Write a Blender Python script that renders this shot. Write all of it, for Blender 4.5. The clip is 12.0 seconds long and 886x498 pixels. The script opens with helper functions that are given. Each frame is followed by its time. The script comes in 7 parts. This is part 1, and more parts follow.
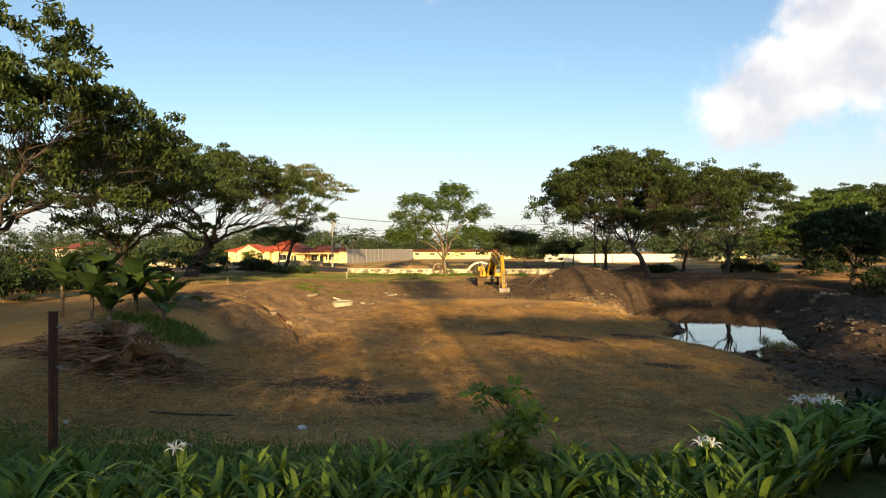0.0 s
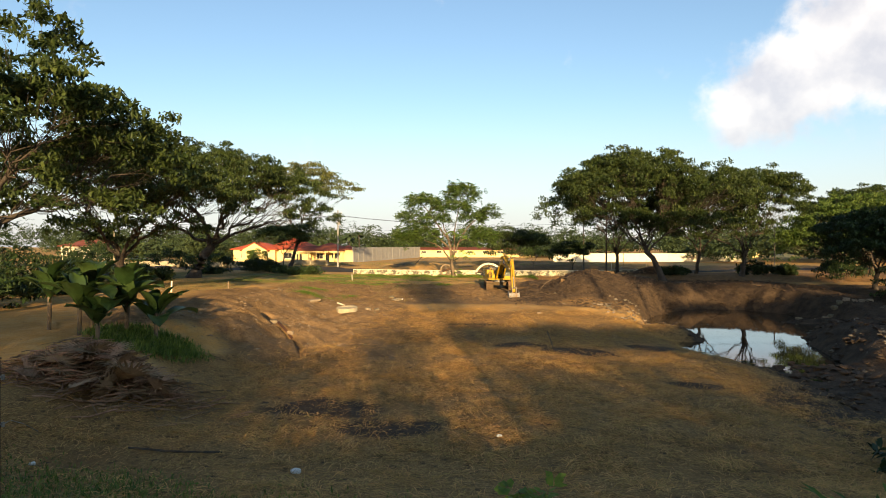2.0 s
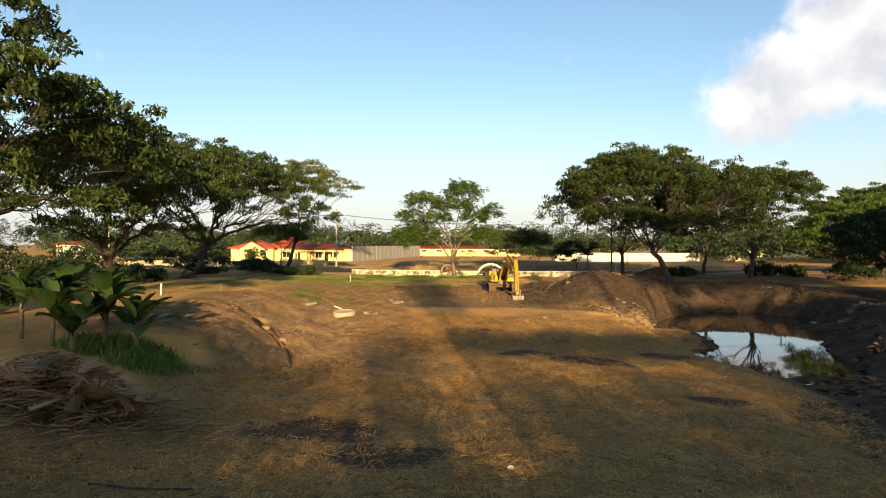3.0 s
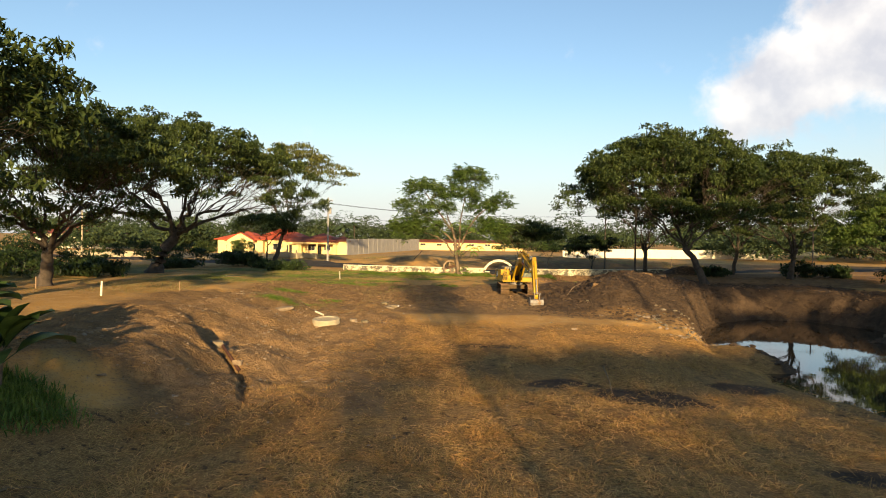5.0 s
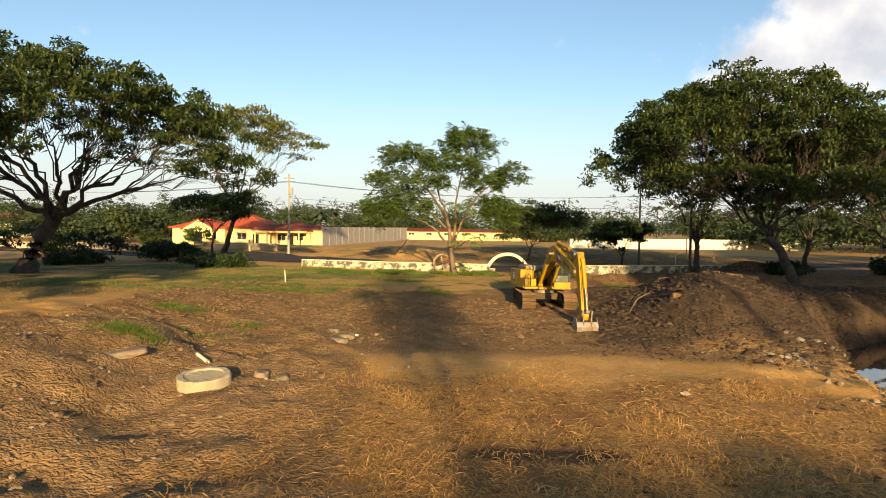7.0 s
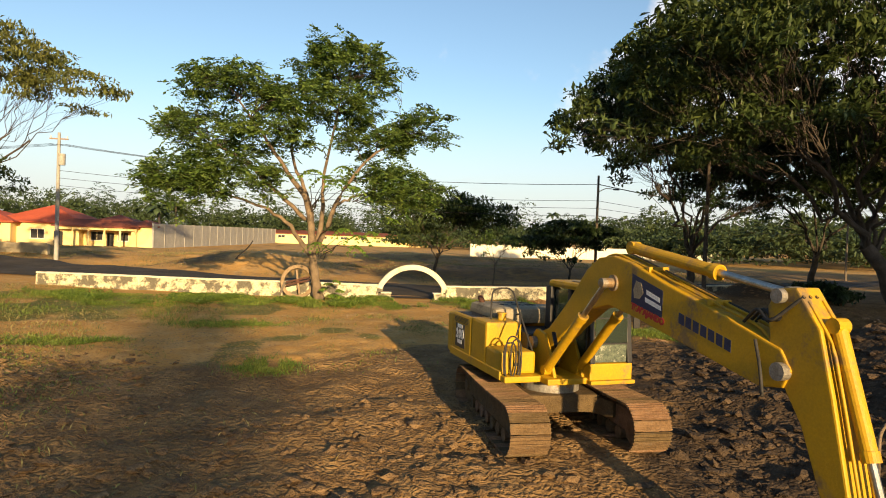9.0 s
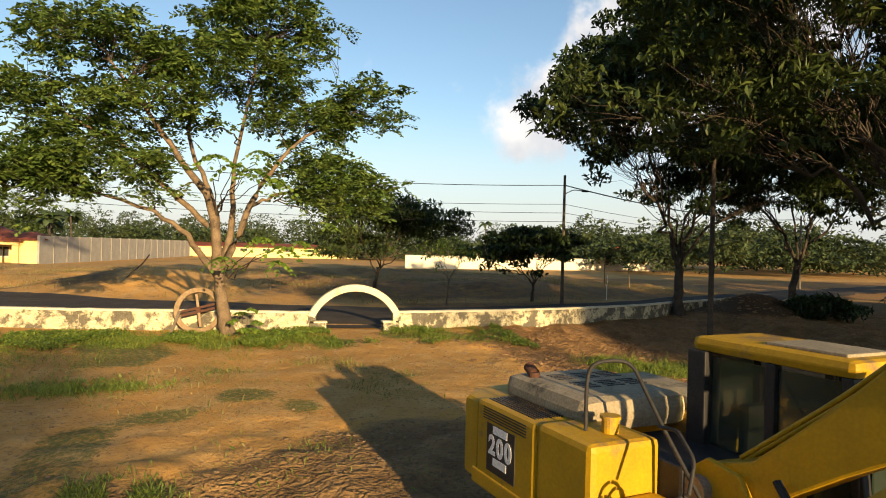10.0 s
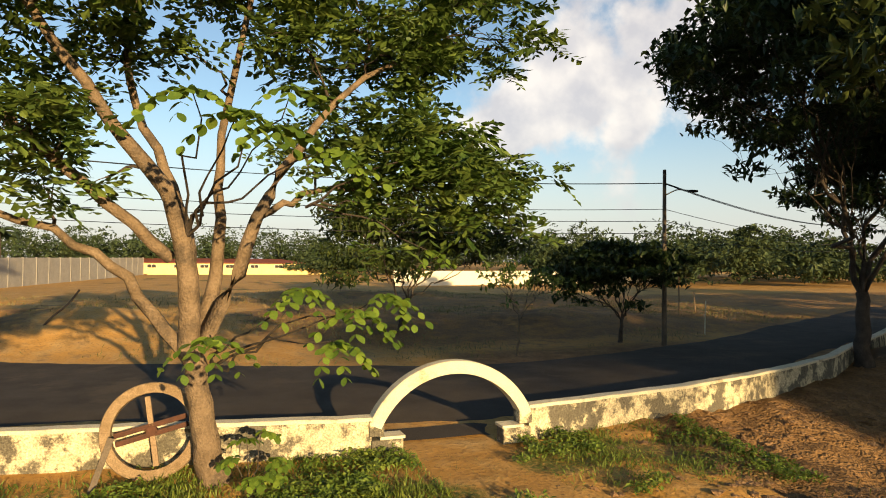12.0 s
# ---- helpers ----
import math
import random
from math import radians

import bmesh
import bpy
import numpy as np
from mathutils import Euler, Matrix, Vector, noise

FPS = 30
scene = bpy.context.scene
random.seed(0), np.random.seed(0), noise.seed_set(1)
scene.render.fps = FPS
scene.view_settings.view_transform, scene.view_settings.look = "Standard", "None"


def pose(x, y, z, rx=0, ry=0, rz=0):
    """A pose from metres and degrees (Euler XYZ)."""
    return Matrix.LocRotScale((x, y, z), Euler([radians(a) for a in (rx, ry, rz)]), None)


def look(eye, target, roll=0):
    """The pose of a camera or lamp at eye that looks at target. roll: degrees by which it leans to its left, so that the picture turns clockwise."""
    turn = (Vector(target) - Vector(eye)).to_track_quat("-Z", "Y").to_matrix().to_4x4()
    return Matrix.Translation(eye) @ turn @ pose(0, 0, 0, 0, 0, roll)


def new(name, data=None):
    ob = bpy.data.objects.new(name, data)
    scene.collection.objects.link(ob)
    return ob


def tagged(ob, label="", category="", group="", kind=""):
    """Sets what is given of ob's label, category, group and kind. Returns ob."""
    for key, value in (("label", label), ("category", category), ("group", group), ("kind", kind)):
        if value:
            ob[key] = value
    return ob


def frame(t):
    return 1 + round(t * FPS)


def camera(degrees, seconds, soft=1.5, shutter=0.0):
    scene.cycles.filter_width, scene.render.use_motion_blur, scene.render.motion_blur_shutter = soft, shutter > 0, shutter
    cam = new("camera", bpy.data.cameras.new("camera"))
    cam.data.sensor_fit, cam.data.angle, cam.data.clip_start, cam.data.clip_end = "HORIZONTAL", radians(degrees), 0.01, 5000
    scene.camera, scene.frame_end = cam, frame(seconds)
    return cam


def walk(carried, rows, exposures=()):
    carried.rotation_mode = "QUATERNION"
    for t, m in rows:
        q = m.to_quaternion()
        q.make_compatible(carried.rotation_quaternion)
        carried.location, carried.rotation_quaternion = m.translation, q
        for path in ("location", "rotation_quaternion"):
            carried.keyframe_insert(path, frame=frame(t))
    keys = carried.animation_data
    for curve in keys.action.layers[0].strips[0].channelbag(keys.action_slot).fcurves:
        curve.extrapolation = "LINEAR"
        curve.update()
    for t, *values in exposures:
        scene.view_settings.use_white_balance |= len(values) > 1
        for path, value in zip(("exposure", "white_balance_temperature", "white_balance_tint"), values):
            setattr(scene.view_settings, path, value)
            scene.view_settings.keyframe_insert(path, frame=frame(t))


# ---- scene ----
cam = camera(70.2, 12.0, soft=1.0)
PATH = [
    (0, (0.747, -2.874, 3.509), (0.727, -0.874, 3.516), -0.1),
    (0.5, (0.717, -2.666, 3.682), (0.693, -0.666, 3.686), 0.0),
    (1, (0.677, -2.21, 3.821), (0.646, -0.21, 3.821), 0.0),
    (1.5, (0.641, -1.548, 4.012), (0.603, 0.452, 4.007), 0.1),
    (2, (0.59, -0.78, 4.197), (0.549, 1.219, 4.192), 0.1),
    (2.5, (0.508, 0.235, 4.354), (0.468, 2.234, 4.345), 0.2),
    (3, (0.419, 1.52, 4.457), (0.378, 3.519, 4.446), 0.2),
    (4.8, (-0.145, 9.774, 4.642), (-0.186, 11.773, 4.607), 0.8),
    (5, (-0.302, 11.29, 4.427), (-0.338, 13.289, 4.396), 0.9),
    (5.5, (-0.568, 15.43, 4.178), (-0.598, 17.429, 4.141), 1.1),
    (6, (-0.656, 20.223, 4.121), (-0.679, 22.222, 4.075), 1.0),
    (6.5, (-0.727, 25.36, 4.103), (-0.742, 27.36, 4.046), 0.9),
    (6.7, (-0.705, 27.594, 4.15), (-0.716, 29.593, 4.09), 0.9),
    (8.3, (0.0, 48.6, 3.692), (0.03, 50.599, 3.624), 1.4),
    (8.5, (0.08, 50.8, 3.648), (0.135, 52.798, 3.589), 1.7),
    (9, (0.568, 56.636, 3.496), (0.936, 58.602, 3.462), 2.1),
    (9.5, (0.928, 60.974, 3.464), (1.465, 62.901, 3.451), 1.6),
    (10, (0.984, 64.635, 3.491), (1.576, 66.545, 3.497), 1.5),
    (10.5, (1.207, 67.949, 3.537), (1.8, 69.859, 3.568), 0.9),
    (11, (0.902, 71.607, 3.727), (1.542, 73.502, 3.767), 0.8),
    (11.5, (0.597, 74.9, 4.055), (1.286, 76.777, 4.088), 0.9),
    (12, (0.107, 77.812, 4.211), (0.813, 79.683, 4.249), 0.5),
]
walk(cam, [(t, look(eye, target, roll)) for t, eye, target, roll in PATH], exposures=[(0, 1.04, 6950, 10), (3.2, 1.03, 6950, 10), (6, 0.95, 6950, 10), (9, 0.97, 6950, 10), (12, 0.85, 7250, 10)])

# ---- world, sun and sky ----
SUN_EL, SUN_AZ = radians(11.5), radians(173.5)
SUN_DIR = Vector((math.sin(SUN_AZ) * math.cos(SUN_EL), math.cos(SUN_AZ) * math.cos(SUN_EL), math.sin(SUN_EL)))
sun_data = bpy.data.lights.new("sun", "SUN")
sun_data.energy, sun_data.angle, sun_data.color = 5.4, radians(0.6), (1.0, 0.735, 0.40)
sun = new("sun", sun_data)
sun.matrix_world = look((0, 0, 60), Vector((0, 0, 60)) - SUN_DIR)


def build_world():
    w = bpy.data.worlds.new("sky")
    w.use_nodes = True
    scene.world = w
    nt = w.node_tree
    nt.nodes.clear()
    N = nt.nodes.new
    out, bg = N("ShaderNodeOutputWorld"), N("ShaderNodeBackground")
    sky = N("ShaderNodeTexSky")
    sky.sky_type, sky.sun_disc = "NISHITA", False
    sky.sun_elevation, sky.sun_rotation = SUN_EL, SUN_AZ
    sky.air_density, sky.dust_density, sky.ozone_density = 1.0, 0.6, 2.3
    # one bank of cumulus: a cone round its direction, broken up by noise
    tc = N("ShaderNodeTexCoord")
    ns = N("ShaderNodeTexNoise")
    ns.inputs["Scale"].default_value, ns.inputs["Detail"].default_value, ns.inputs["Roughness"].default_value = 7.0, 9.0, 0.55
    nt.links.new(tc.outputs["Generated"], ns.inputs["Vector"])
    total = None
    for d, wide in (((0.53, 0.80, 0.262), 0.20), ((0.41, 0.885, 0.20), 0.10), ((0.45, 0.86, 0.235), 0.11), ((0.66, 0.68, 0.33), 0.20), ((0.585, 0.77, 0.21), 0.12), ((0.60, 0.76, 0.34), 0.10)):
        v = Vector(d).normalized()
        sub = N("ShaderNodeVectorMath"); sub.operation = "DISTANCE"
        sub.inputs[1].default_value = v
        nt.links.new(tc.outputs["Generated"], sub.inputs[0])
        mr = N("ShaderNodeMapRange")
        mr.inputs["From Min"].default_value, mr.inputs["From Max"].default_value = wide, 0.0
        nt.links.new(sub.outputs["Value"], mr.inputs["Value"])
        if total is None:
            total = mr.outputs["Result"]
        else:
            mx = N("ShaderNodeMath"); mx.operation = "MAXIMUM"
            nt.links.new(total, mx.inputs[0]); nt.links.new(mr.outputs["Result"], mx.inputs[1])
            total = mx.outputs[0]
    add = N("ShaderNodeMath"); add.operation = "MULTIPLY_ADD"
    add.inputs[1].default_value = 1.3
    nt.links.new(total, add.inputs[0])
    sc = N("ShaderNodeMath"); sc.operation = "MULTIPLY_ADD"
    sc.inputs[1].default_value, sc.inputs[2].default_value = 3.0, -1.75
    nt.links.new(ns.outputs["Fac"], sc.inputs[0])
    nt.links.new(sc.outputs[0], add.inputs[2])
    ramp = N("ShaderNodeMapRange"); ramp.interpolation_type = "SMOOTHSTEP"
    ramp.inputs["From Min"].default_value, ramp.inputs["From Max"].default_value = 0.12, 0.62
    ramp.inputs["To Max"].default_value = 0.85
    nt.links.new(add.outputs[0], ramp.inputs["Value"])
    shade = N("ShaderNodeMix"); shade.data_type = "RGBA"
    shade.inputs["A"].default_value, shade.inputs["B"].default_value = (3.6, 3.6, 3.95, 1), (5.5, 5.3, 5.2, 1)
    n2 = N("ShaderNodeTexNoise"); n2.inputs["Scale"].default_value, n2.inputs["Detail"].default_value = 13.0, 6.0
    nt.links.new(tc.outputs["Generated"], n2.inputs["Vector"])
    m2 = N("ShaderNodeMapRange"); m2.inputs["From Min"].default_value, m2.inputs["From Max"].default_value = 0.38, 0.62
    nt.links.new(n2.outputs["Fac"], m2.inputs["Value"]); nt.links.new(m2.outputs["Result"], shade.inputs["Factor"])
    mix = N("ShaderNodeMix"); mix.data_type = "RGBA"
    nt.links.new(ramp.outputs["Result"], mix.inputs["Factor"])
    nt.links.new(sky.outputs["Color"], mix.inputs["A"]); nt.links.new(shade.outputs["Result"], mix.inputs["B"])
    # pale haze that thickens towards the horizon
    sep = N("ShaderNodeSeparateXYZ"); nt.links.new(tc.outputs["Generated"], sep.inputs[0])
    hz = N("ShaderNodeMapRange"); hz.interpolation_type = "SMOOTHSTEP"
    hz.inputs["From Min"].default_value, hz.inputs["From Max"].default_value = 0.24, -0.02
    hz.inputs["To Max"].default_value = 0.9
    nt.links.new(sep.outputs["Z"], hz.inputs["Value"])
    haze = N("ShaderNodeMix"); haze.data_type = "RGBA"
    haze.inputs["B"].default_value = (3.45, 3.6, 3.95, 1)
    nt.links.new(hz.outputs["Result"], haze.inputs["Factor"]); nt.links.new(mix.outputs["Result"], haze.inputs["A"])
    nt.links.new(haze.outputs["Result"], bg.inputs["Color"])
    bg.inputs["Strength"].default_value = 0.11
    nt.links.new(bg.outputs[0], out.inputs[0])


build_world()


# ---- materials ----
def material(name, c1, c2, rough=0.9, scale=3.0, fine=40.0, bump=0.3, c3=None, spots=0.5, metal=0.0, trans=0.0, per="", grain=0.2, spec=0.3):
    """Two colours by a coarse noise, a fine grain, a third colour as stains, and bump. per: "island" or "object" random tint."""
    m = bpy.data.materials.new(name)
    m.use_nodes = True
    nt = m.node_tree
    N, L = nt.nodes.new, nt.links.new
    b = nt.nodes["Principled BSDF"]
    tc = N("ShaderNodeTexCoord")
    n1 = N("ShaderNodeTexNoise")
    n1.inputs["Scale"].default_value, n1.inputs["Detail"].default_value, n1.inputs["Roughness"].default_value = scale, 6.0, 0.62
    L(tc.outputs["Object"], n1.inputs["Vector"])
    r = N("ShaderNodeMapRange")
    r.inputs["From Min"].default_value, r.inputs["From Max"].default_value = 0.36, 0.64
    L(n1.outputs["Fac"], r.inputs["Value"])
    mix = N("ShaderNodeMix"); mix.data_type = "RGBA"
    mix.inputs["A"].default_value, mix.inputs["B"].default_value = (*c1, 1), (*c2, 1)
    L(r.outputs["Result"], mix.inputs["Factor"])
    col = mix.outputs["Result"]
    if c3:
        n3 = N("ShaderNodeTexNoise")
        n3.inputs["Scale"].default_value, n3.inputs["Detail"].default_value, n3.inputs["Roughness"].default_value = scale * 0.45, 9.0, 0.7
        L(tc.outputs["Object"], n3.inputs["Vector"])
        r3 = N("ShaderNodeMapRange")
        r3.inputs["From Min"].default_value, r3.inputs["From Max"].default_value = spots, spots + 0.08
        L(n3.outputs["Fac"], r3.inputs["Value"])
        mx = N("ShaderNodeMix"); mx.data_type = "RGBA"
        mx.inputs["B"].default_value = (*c3, 1)
        L(r3.outputs["Result"], mx.inputs["Factor"]); L(col, mx.inputs["A"])
        col = mx.outputs["Result"]
    nf = N("ShaderNodeTexNoise")
    nf.inputs["Scale"].default_value, nf.inputs["Detail"].default_value = fine, 4.0
    L(tc.outputs["Object"], nf.inputs["Vector"])
    hsv = N("ShaderNodeHueSaturation")
    rv = N("ShaderNodeMapRange")
    rv.inputs["From Min"].default_value, rv.inputs["From Max"].default_value = 0.3, 0.7
    rv.inputs["To Min"].default_value, rv.inputs["To Max"].default_value = 1 - grain, 1 + grain
    L(nf.outputs["Fac"], rv.inputs["Value"])
    val = rv.outputs["Result"]
    if per:
        if per == "island":
            g = N("ShaderNodeNewGeometry"); src = g.outputs["Random Per Island"]
        else:
            g = N("ShaderNodeObjectInfo"); src = g.outputs["Random"]
        rr = N("ShaderNodeMapRange")
        rr.inputs["To Min"].default_value, rr.inputs["To Max"].default_value = 0.6, 1.4
        L(src, rr.inputs["Value"])
        mul = N("ShaderNodeMath"); mul.operation = "MULTIPLY"
        L(val, mul.inputs[0]); L(rr.outputs["Result"], mul.inputs[1])
        val = mul.outputs[0]
        rh = N("ShaderNodeMapRange")
        rh.inputs["To Min"].default_value, rh.inputs["To Max"].default_value = 0.515, 0.485
        L(src, rh.inputs["Value"]); L(rh.outputs["Result"], hsv.inputs["Hue"])
    L(val, hsv.inputs["Value"]); L(col, hsv.inputs["Color"])
    L(hsv.outputs["Color"], b.inputs["Base Color"])
    b.inputs["Roughness"].default_value, b.inputs["Metallic"].default_value = rough, metal
    b.inputs["Specular IOR Level"].default_value = spec
    if bump:
        add = N("ShaderNodeMath"); add.operation = "ADD"
        L(n1.outputs["Fac"], add.inputs[0]); L(nf.outputs["Fac"], add.inputs[1])
        bp = N("ShaderNodeBump")
        bp.inputs["Strength"].default_value, bp.inputs["Distance"].default_value = bump, 0.6 / scale * 0.2
        L(add.outputs[0], bp.inputs["Height"]); L(bp.outputs["Normal"], b.inputs["Normal"])
    if trans:
        tr = N("ShaderNodeBsdfTranslucent")
        L(hsv.outputs["Color"], tr.inputs["Color"])
        ms = N("ShaderNodeMixShader"); ms.inputs["Fac"].default_value = trans
        L(b.outputs[0], ms.inputs[1]); L(tr.outputs[0], ms.inputs[2])
        L(ms.outputs[0], nt.nodes["Material Output"].inputs["Surface"])
    return m


M = {}
M["bark"] = material("bark", (0.045, 0.036, 0.028), (0.09, 0.07, 0.054), 0.95, 2.5, 22, 0.8)
M["bark_pale"] = material("bark_pale", (0.13, 0.092, 0.057), (0.215, 0.155, 0.10), 0.95, 2.5, 22, 0.8, c3=(0.10, 0.075, 0.052), spots=0.52)
# leaf tones set wide apart: sunlit clumps and dark gaps put into colour noise
M["leaf"] = material("leaf", (0.024, 0.044, 0.011), (0.074, 0.102, 0.026), 0.55, 0.9, 6, 0, trans=0.28, per="island")
M["leaf_dark"] = material("leaf_dark", (0.014, 0.032, 0.010), (0.040, 0.064, 0.019), 0.5, 0.9, 6, 0, trans=0.22, per="island")
M["leaf_bright"] = material("leaf_bright", (0.048, 0.095, 0.018), (0.135, 0.195, 0.045), 0.5, 1.1, 6, 0, trans=0.3, per="island")
M["leaf_yellow"] = material("leaf_yellow", (0.10, 0.12, 0.03), (0.165, 0.165, 0.042), 0.6, 0.5, 6, 0, trans=0.28, per="island")
M["far_leaf"] = material("far_leaf", (0.032, 0.056, 0.022), (0.058, 0.082, 0.03), 0.7, 0.2, 3, 0, trans=0.15, per="island")
M["asphalt"] = material("asphalt", (0.052, 0.045, 0.039), (0.072, 0.062, 0.052), 0.95, 0.7, 60, 0.25, c3=(0.088, 0.073, 0.056), spots=0.55, spec=0.08)
M["plaster"] = material("plaster", (0.66, 0.58, 0.38), (0.42, 0.37, 0.25), 0.9, 3.4, 26, 0.9, c3=(0.12, 0.108, 0.08), spots=0.455, grain=0.4)
M["plaster_clean"] = material("plaster_clean", (0.68, 0.61, 0.44), (0.60, 0.54, 0.39), 0.9, 2.2, 35, 0.35, c3=(0.36, 0.30, 0.20), spots=0.57)
M["yellow_wall"] = material("yellow_wall", (0.78, 0.60, 0.27), (0.74, 0.56, 0.25), 0.9, 0.6, 14, 0.1)
M["white_wall"] = material("white_wall", (0.72, 0.66, 0.50), (0.68, 0.62, 0.47), 0.9, 0.4, 9, 0.1)
M["grey_wall"] = material("grey_wall", (0.34, 0.32, 0.28), (0.28, 0.265, 0.235), 0.95, 0.8, 12, 0.3)
M["roof_red"] = material("roof_red", (0.45, 0.085, 0.035), (0.36, 0.07, 0.032), 0.85, 0.6, 8, 0.3)
M["roof_brown"] = material("roof_brown", (0.20, 0.055, 0.032), (0.15, 0.045, 0.03), 0.85, 0.6, 8, 0.3)
M["concrete"] = material("concrete", (0.42, 0.35, 0.23), (0.34, 0.285, 0.19), 0.95, 3, 40, 0.4)
M["dark"] = material("dark", (0.012, 0.012, 0.012), (0.02, 0.02, 0.02), 0.6, 3, 30, 0)
M["wood"] = material("wood", (0.22, 0.15, 0.09), (0.30, 0.21, 0.13), 0.9, 4, 30, 0.5)
M["rust"] = material("rust", (0.095, 0.04, 0.024), (0.06, 0.028, 0.019), 0.85, 9, 60, 0.5)


# ---- shared builders ----
def smooth(a, b, v):
    t = np.clip((np.asarray(v, float) - a) / (b - a), 0, 1)
    return t * t * (3 - 2 * t)


def ripple(x, y, wave, seed=0.0):
    """A cheap smooth bumpiness, about -1 to 1."""
    k = 2 * math.pi / wave
    return (np.sin(k * (x + 0.31 * y) + seed) * np.cos(k * (0.83 * y - 0.27 * x) + 1.7 * seed) + 0.6 * np.sin(k * 1.93 * (0.6 * x - 0.9 * y) + 2.3 * seed)
            + 0.4 * np.cos(k * 3.1 * (0.9 * x + 0.5 * y) + 0.7 * seed)) / 2.0


def rough_noise(x, y, wave, seed=0):
    """Value noise on a lattice, about -1 to 1."""
    u, v = np.asarray(x, float) / wave + seed * 17.3, np.asarray(y, float) / wave - seed * 9.1
    i, j = np.floor(u), np.floor(v)
    f, g = u - i, v - j
    f, g = f * f * (3 - 2 * f), g * g * (3 - 2 * g)

    def h(a, b):
        t = np.sin(a * 127.1 + b * 311.7 + seed * 74.7) * 43758.5453
        return 2 * (t - np.floor(t)) - 1
    return (h(i, j) * (1 - f) + h(i + 1, j) * f) * (1 - g) + (h(i, j + 1) * (1 - f) + h(i + 1, j + 1) * f) * g


def height(x, y):
    """The ground: a garden edge, a low field, the pond, the spoil heap, the yard and the plain beyond."""
    x, y = np.asarray(x, float), np.asarray(y, float)
    z = np.interp(y, [-60, 3, 7, 11, 16, 25, 40, 48, 54, 62, 70, 80, 90, 110, 160, 400], [.5, .4, .1, -.9, -1.85, -2.1, -2.15, -1.6, -1.2, -.75, -.38, -.15, .05, .1, .3, 1.0])
    bank = np.interp(y, [0, 10, 22, 35, 55, 75, 110, 160, 400], [.2, -.4, -.5, .1, .3, .25, .1, .2, 1.0])
    edge = -8 + 1.4 * ripple(y, y * 0.3, 17, 2.0)
    z = z + (bank - z) * smooth(edge, edge - 8.5, x)
    z = z - smooth(5, 22, x) * 0.9 * smooth(72, 52, y) * smooth(4, 16, y)
    z = z - smooth(8, 17, x) * smooth(28, 24.5, x) * 0.85 * smooth(74, 83, y) * smooth(0.4, 6.5, 91.0 + 0.3 * (x - 8) - y)
    # spoil heap beside the digger
    for cx, cy, sx, sy, amp in ((15.5, 69.5, 4.2, 4.6, 2.05), (21.5, 73.5, 4.5, 3.5, 1.1), (13.2, 64.2, 3.0, 3.2, 1.55), (11.0, 76.0, 2.5, 3.0, 0.35), (30.5, 95.6, 3.0, 2.2, 1.35)):
        z = z + amp * np.exp(-((x - cx) / sx) ** 2 - ((y - cy) / sy) ** 2)
    # pond
    u, v = (x - 27.2) * 0.287 + (y - 57) * 0.958, (x - 27.2) * 0.958 - (y - 57) * 0.287
    q = np.sqrt((u / 17.5) ** 2 + (v / 8.8) ** 2) + 0.05 * ripple(x, y, 6, 1.0)
    z = z + 0.4 * smooth(19, 25, x) * smooth(10, 16, y) * smooth(48, 40, y)
    pit = smooth(1.25, 0.85, q)
    z = z + (-4.0 - z) * pit
    bump = 3.0 * np.exp(-(((x - 31.5) - 0.3 * (y - 44)) / 5.2) ** 4 - ((y - 43) / 9.5) ** 4)
    bump = np.maximum(bump, 1.25 * np.exp(-((x - 37) / 6.5) ** 4 - ((y - 61) / 3.0) ** 2))
    bump = np.maximum(bump, 1.75 * np.exp(-((x - 17.7) / 2.8) ** 4 - ((y - 51.2) / 4.2) ** 4))
    z = np.maximum(z, -4.0 + bump)
    # washed-out gully in the west bank
    gx = np.interp(y, [34.5, 36.5, 39.5, 41.0, 43.5, 46.0], [-8.2, -8.5, -10.1, -11.6, -13.0, -14.6]) + 0.25 * rough_noise(y, 0 * y, 1.1, 91)
    z = z - np.exp(-(np.abs(x - gx) / np.interp(y, [35, 40, 43, 46], [0.24, 0.3, 0.75, 0.7])) ** 3) * np.interp(y, [34.5, 36, 40, 42.5, 45, 46.5], [0, 0.5, 0.5, 0.45, 0.3, 0])
    near = smooth(130, 100, y) * smooth(-70, -45, x) * smooth(80, 55, x)
    rough = smooth(60, 64, y) * smooth(80, 76, y) * smooth(-19, -15, x) * smooth(30, 24, x) + smooth(8, 11, x) * smooth(57, 62, y) * smooth(80, 74, y)
    rough = np.clip(rough, 0, 1)
    z = z + near * (0.07 * rough_noise(x, y, 6.0, 1) + 0.04 * rough_noise(x, y, 2.4, 2) + 0.018 * rough_noise(x, y, 0.9, 3))
    fine = np.clip(rough + 0.8 * smooth(8, 11, x) * smooth(78, 82, y) * smooth(96, 92, y) + 0.35 * smooth(74, 78, y) * smooth(92, 88, y) * smooth(-14, -10, x), 0, 1)
    fine = np.maximum(fine, smooth(-2, -6, x) * smooth(-22, -16, x) * smooth(31, 36, y) * smooth(64, 58, y))
    z = z + near * fine * (0.042 * rough_noise(x, y, 0.55, 71) + 0.026 * rough_noise(x, y, 0.34, 72))
    z = z + near * rough * (0.10 * rough_noise(x, y, 1.3, 4) + 0.07 * np.abs(rough_noise(x, y, 0.7, 5)))
    left = smooth(-3, -6.5, x) * smooth(-24, -18, x) * smooth(30, 37, y) * smooth(66, 58, y)
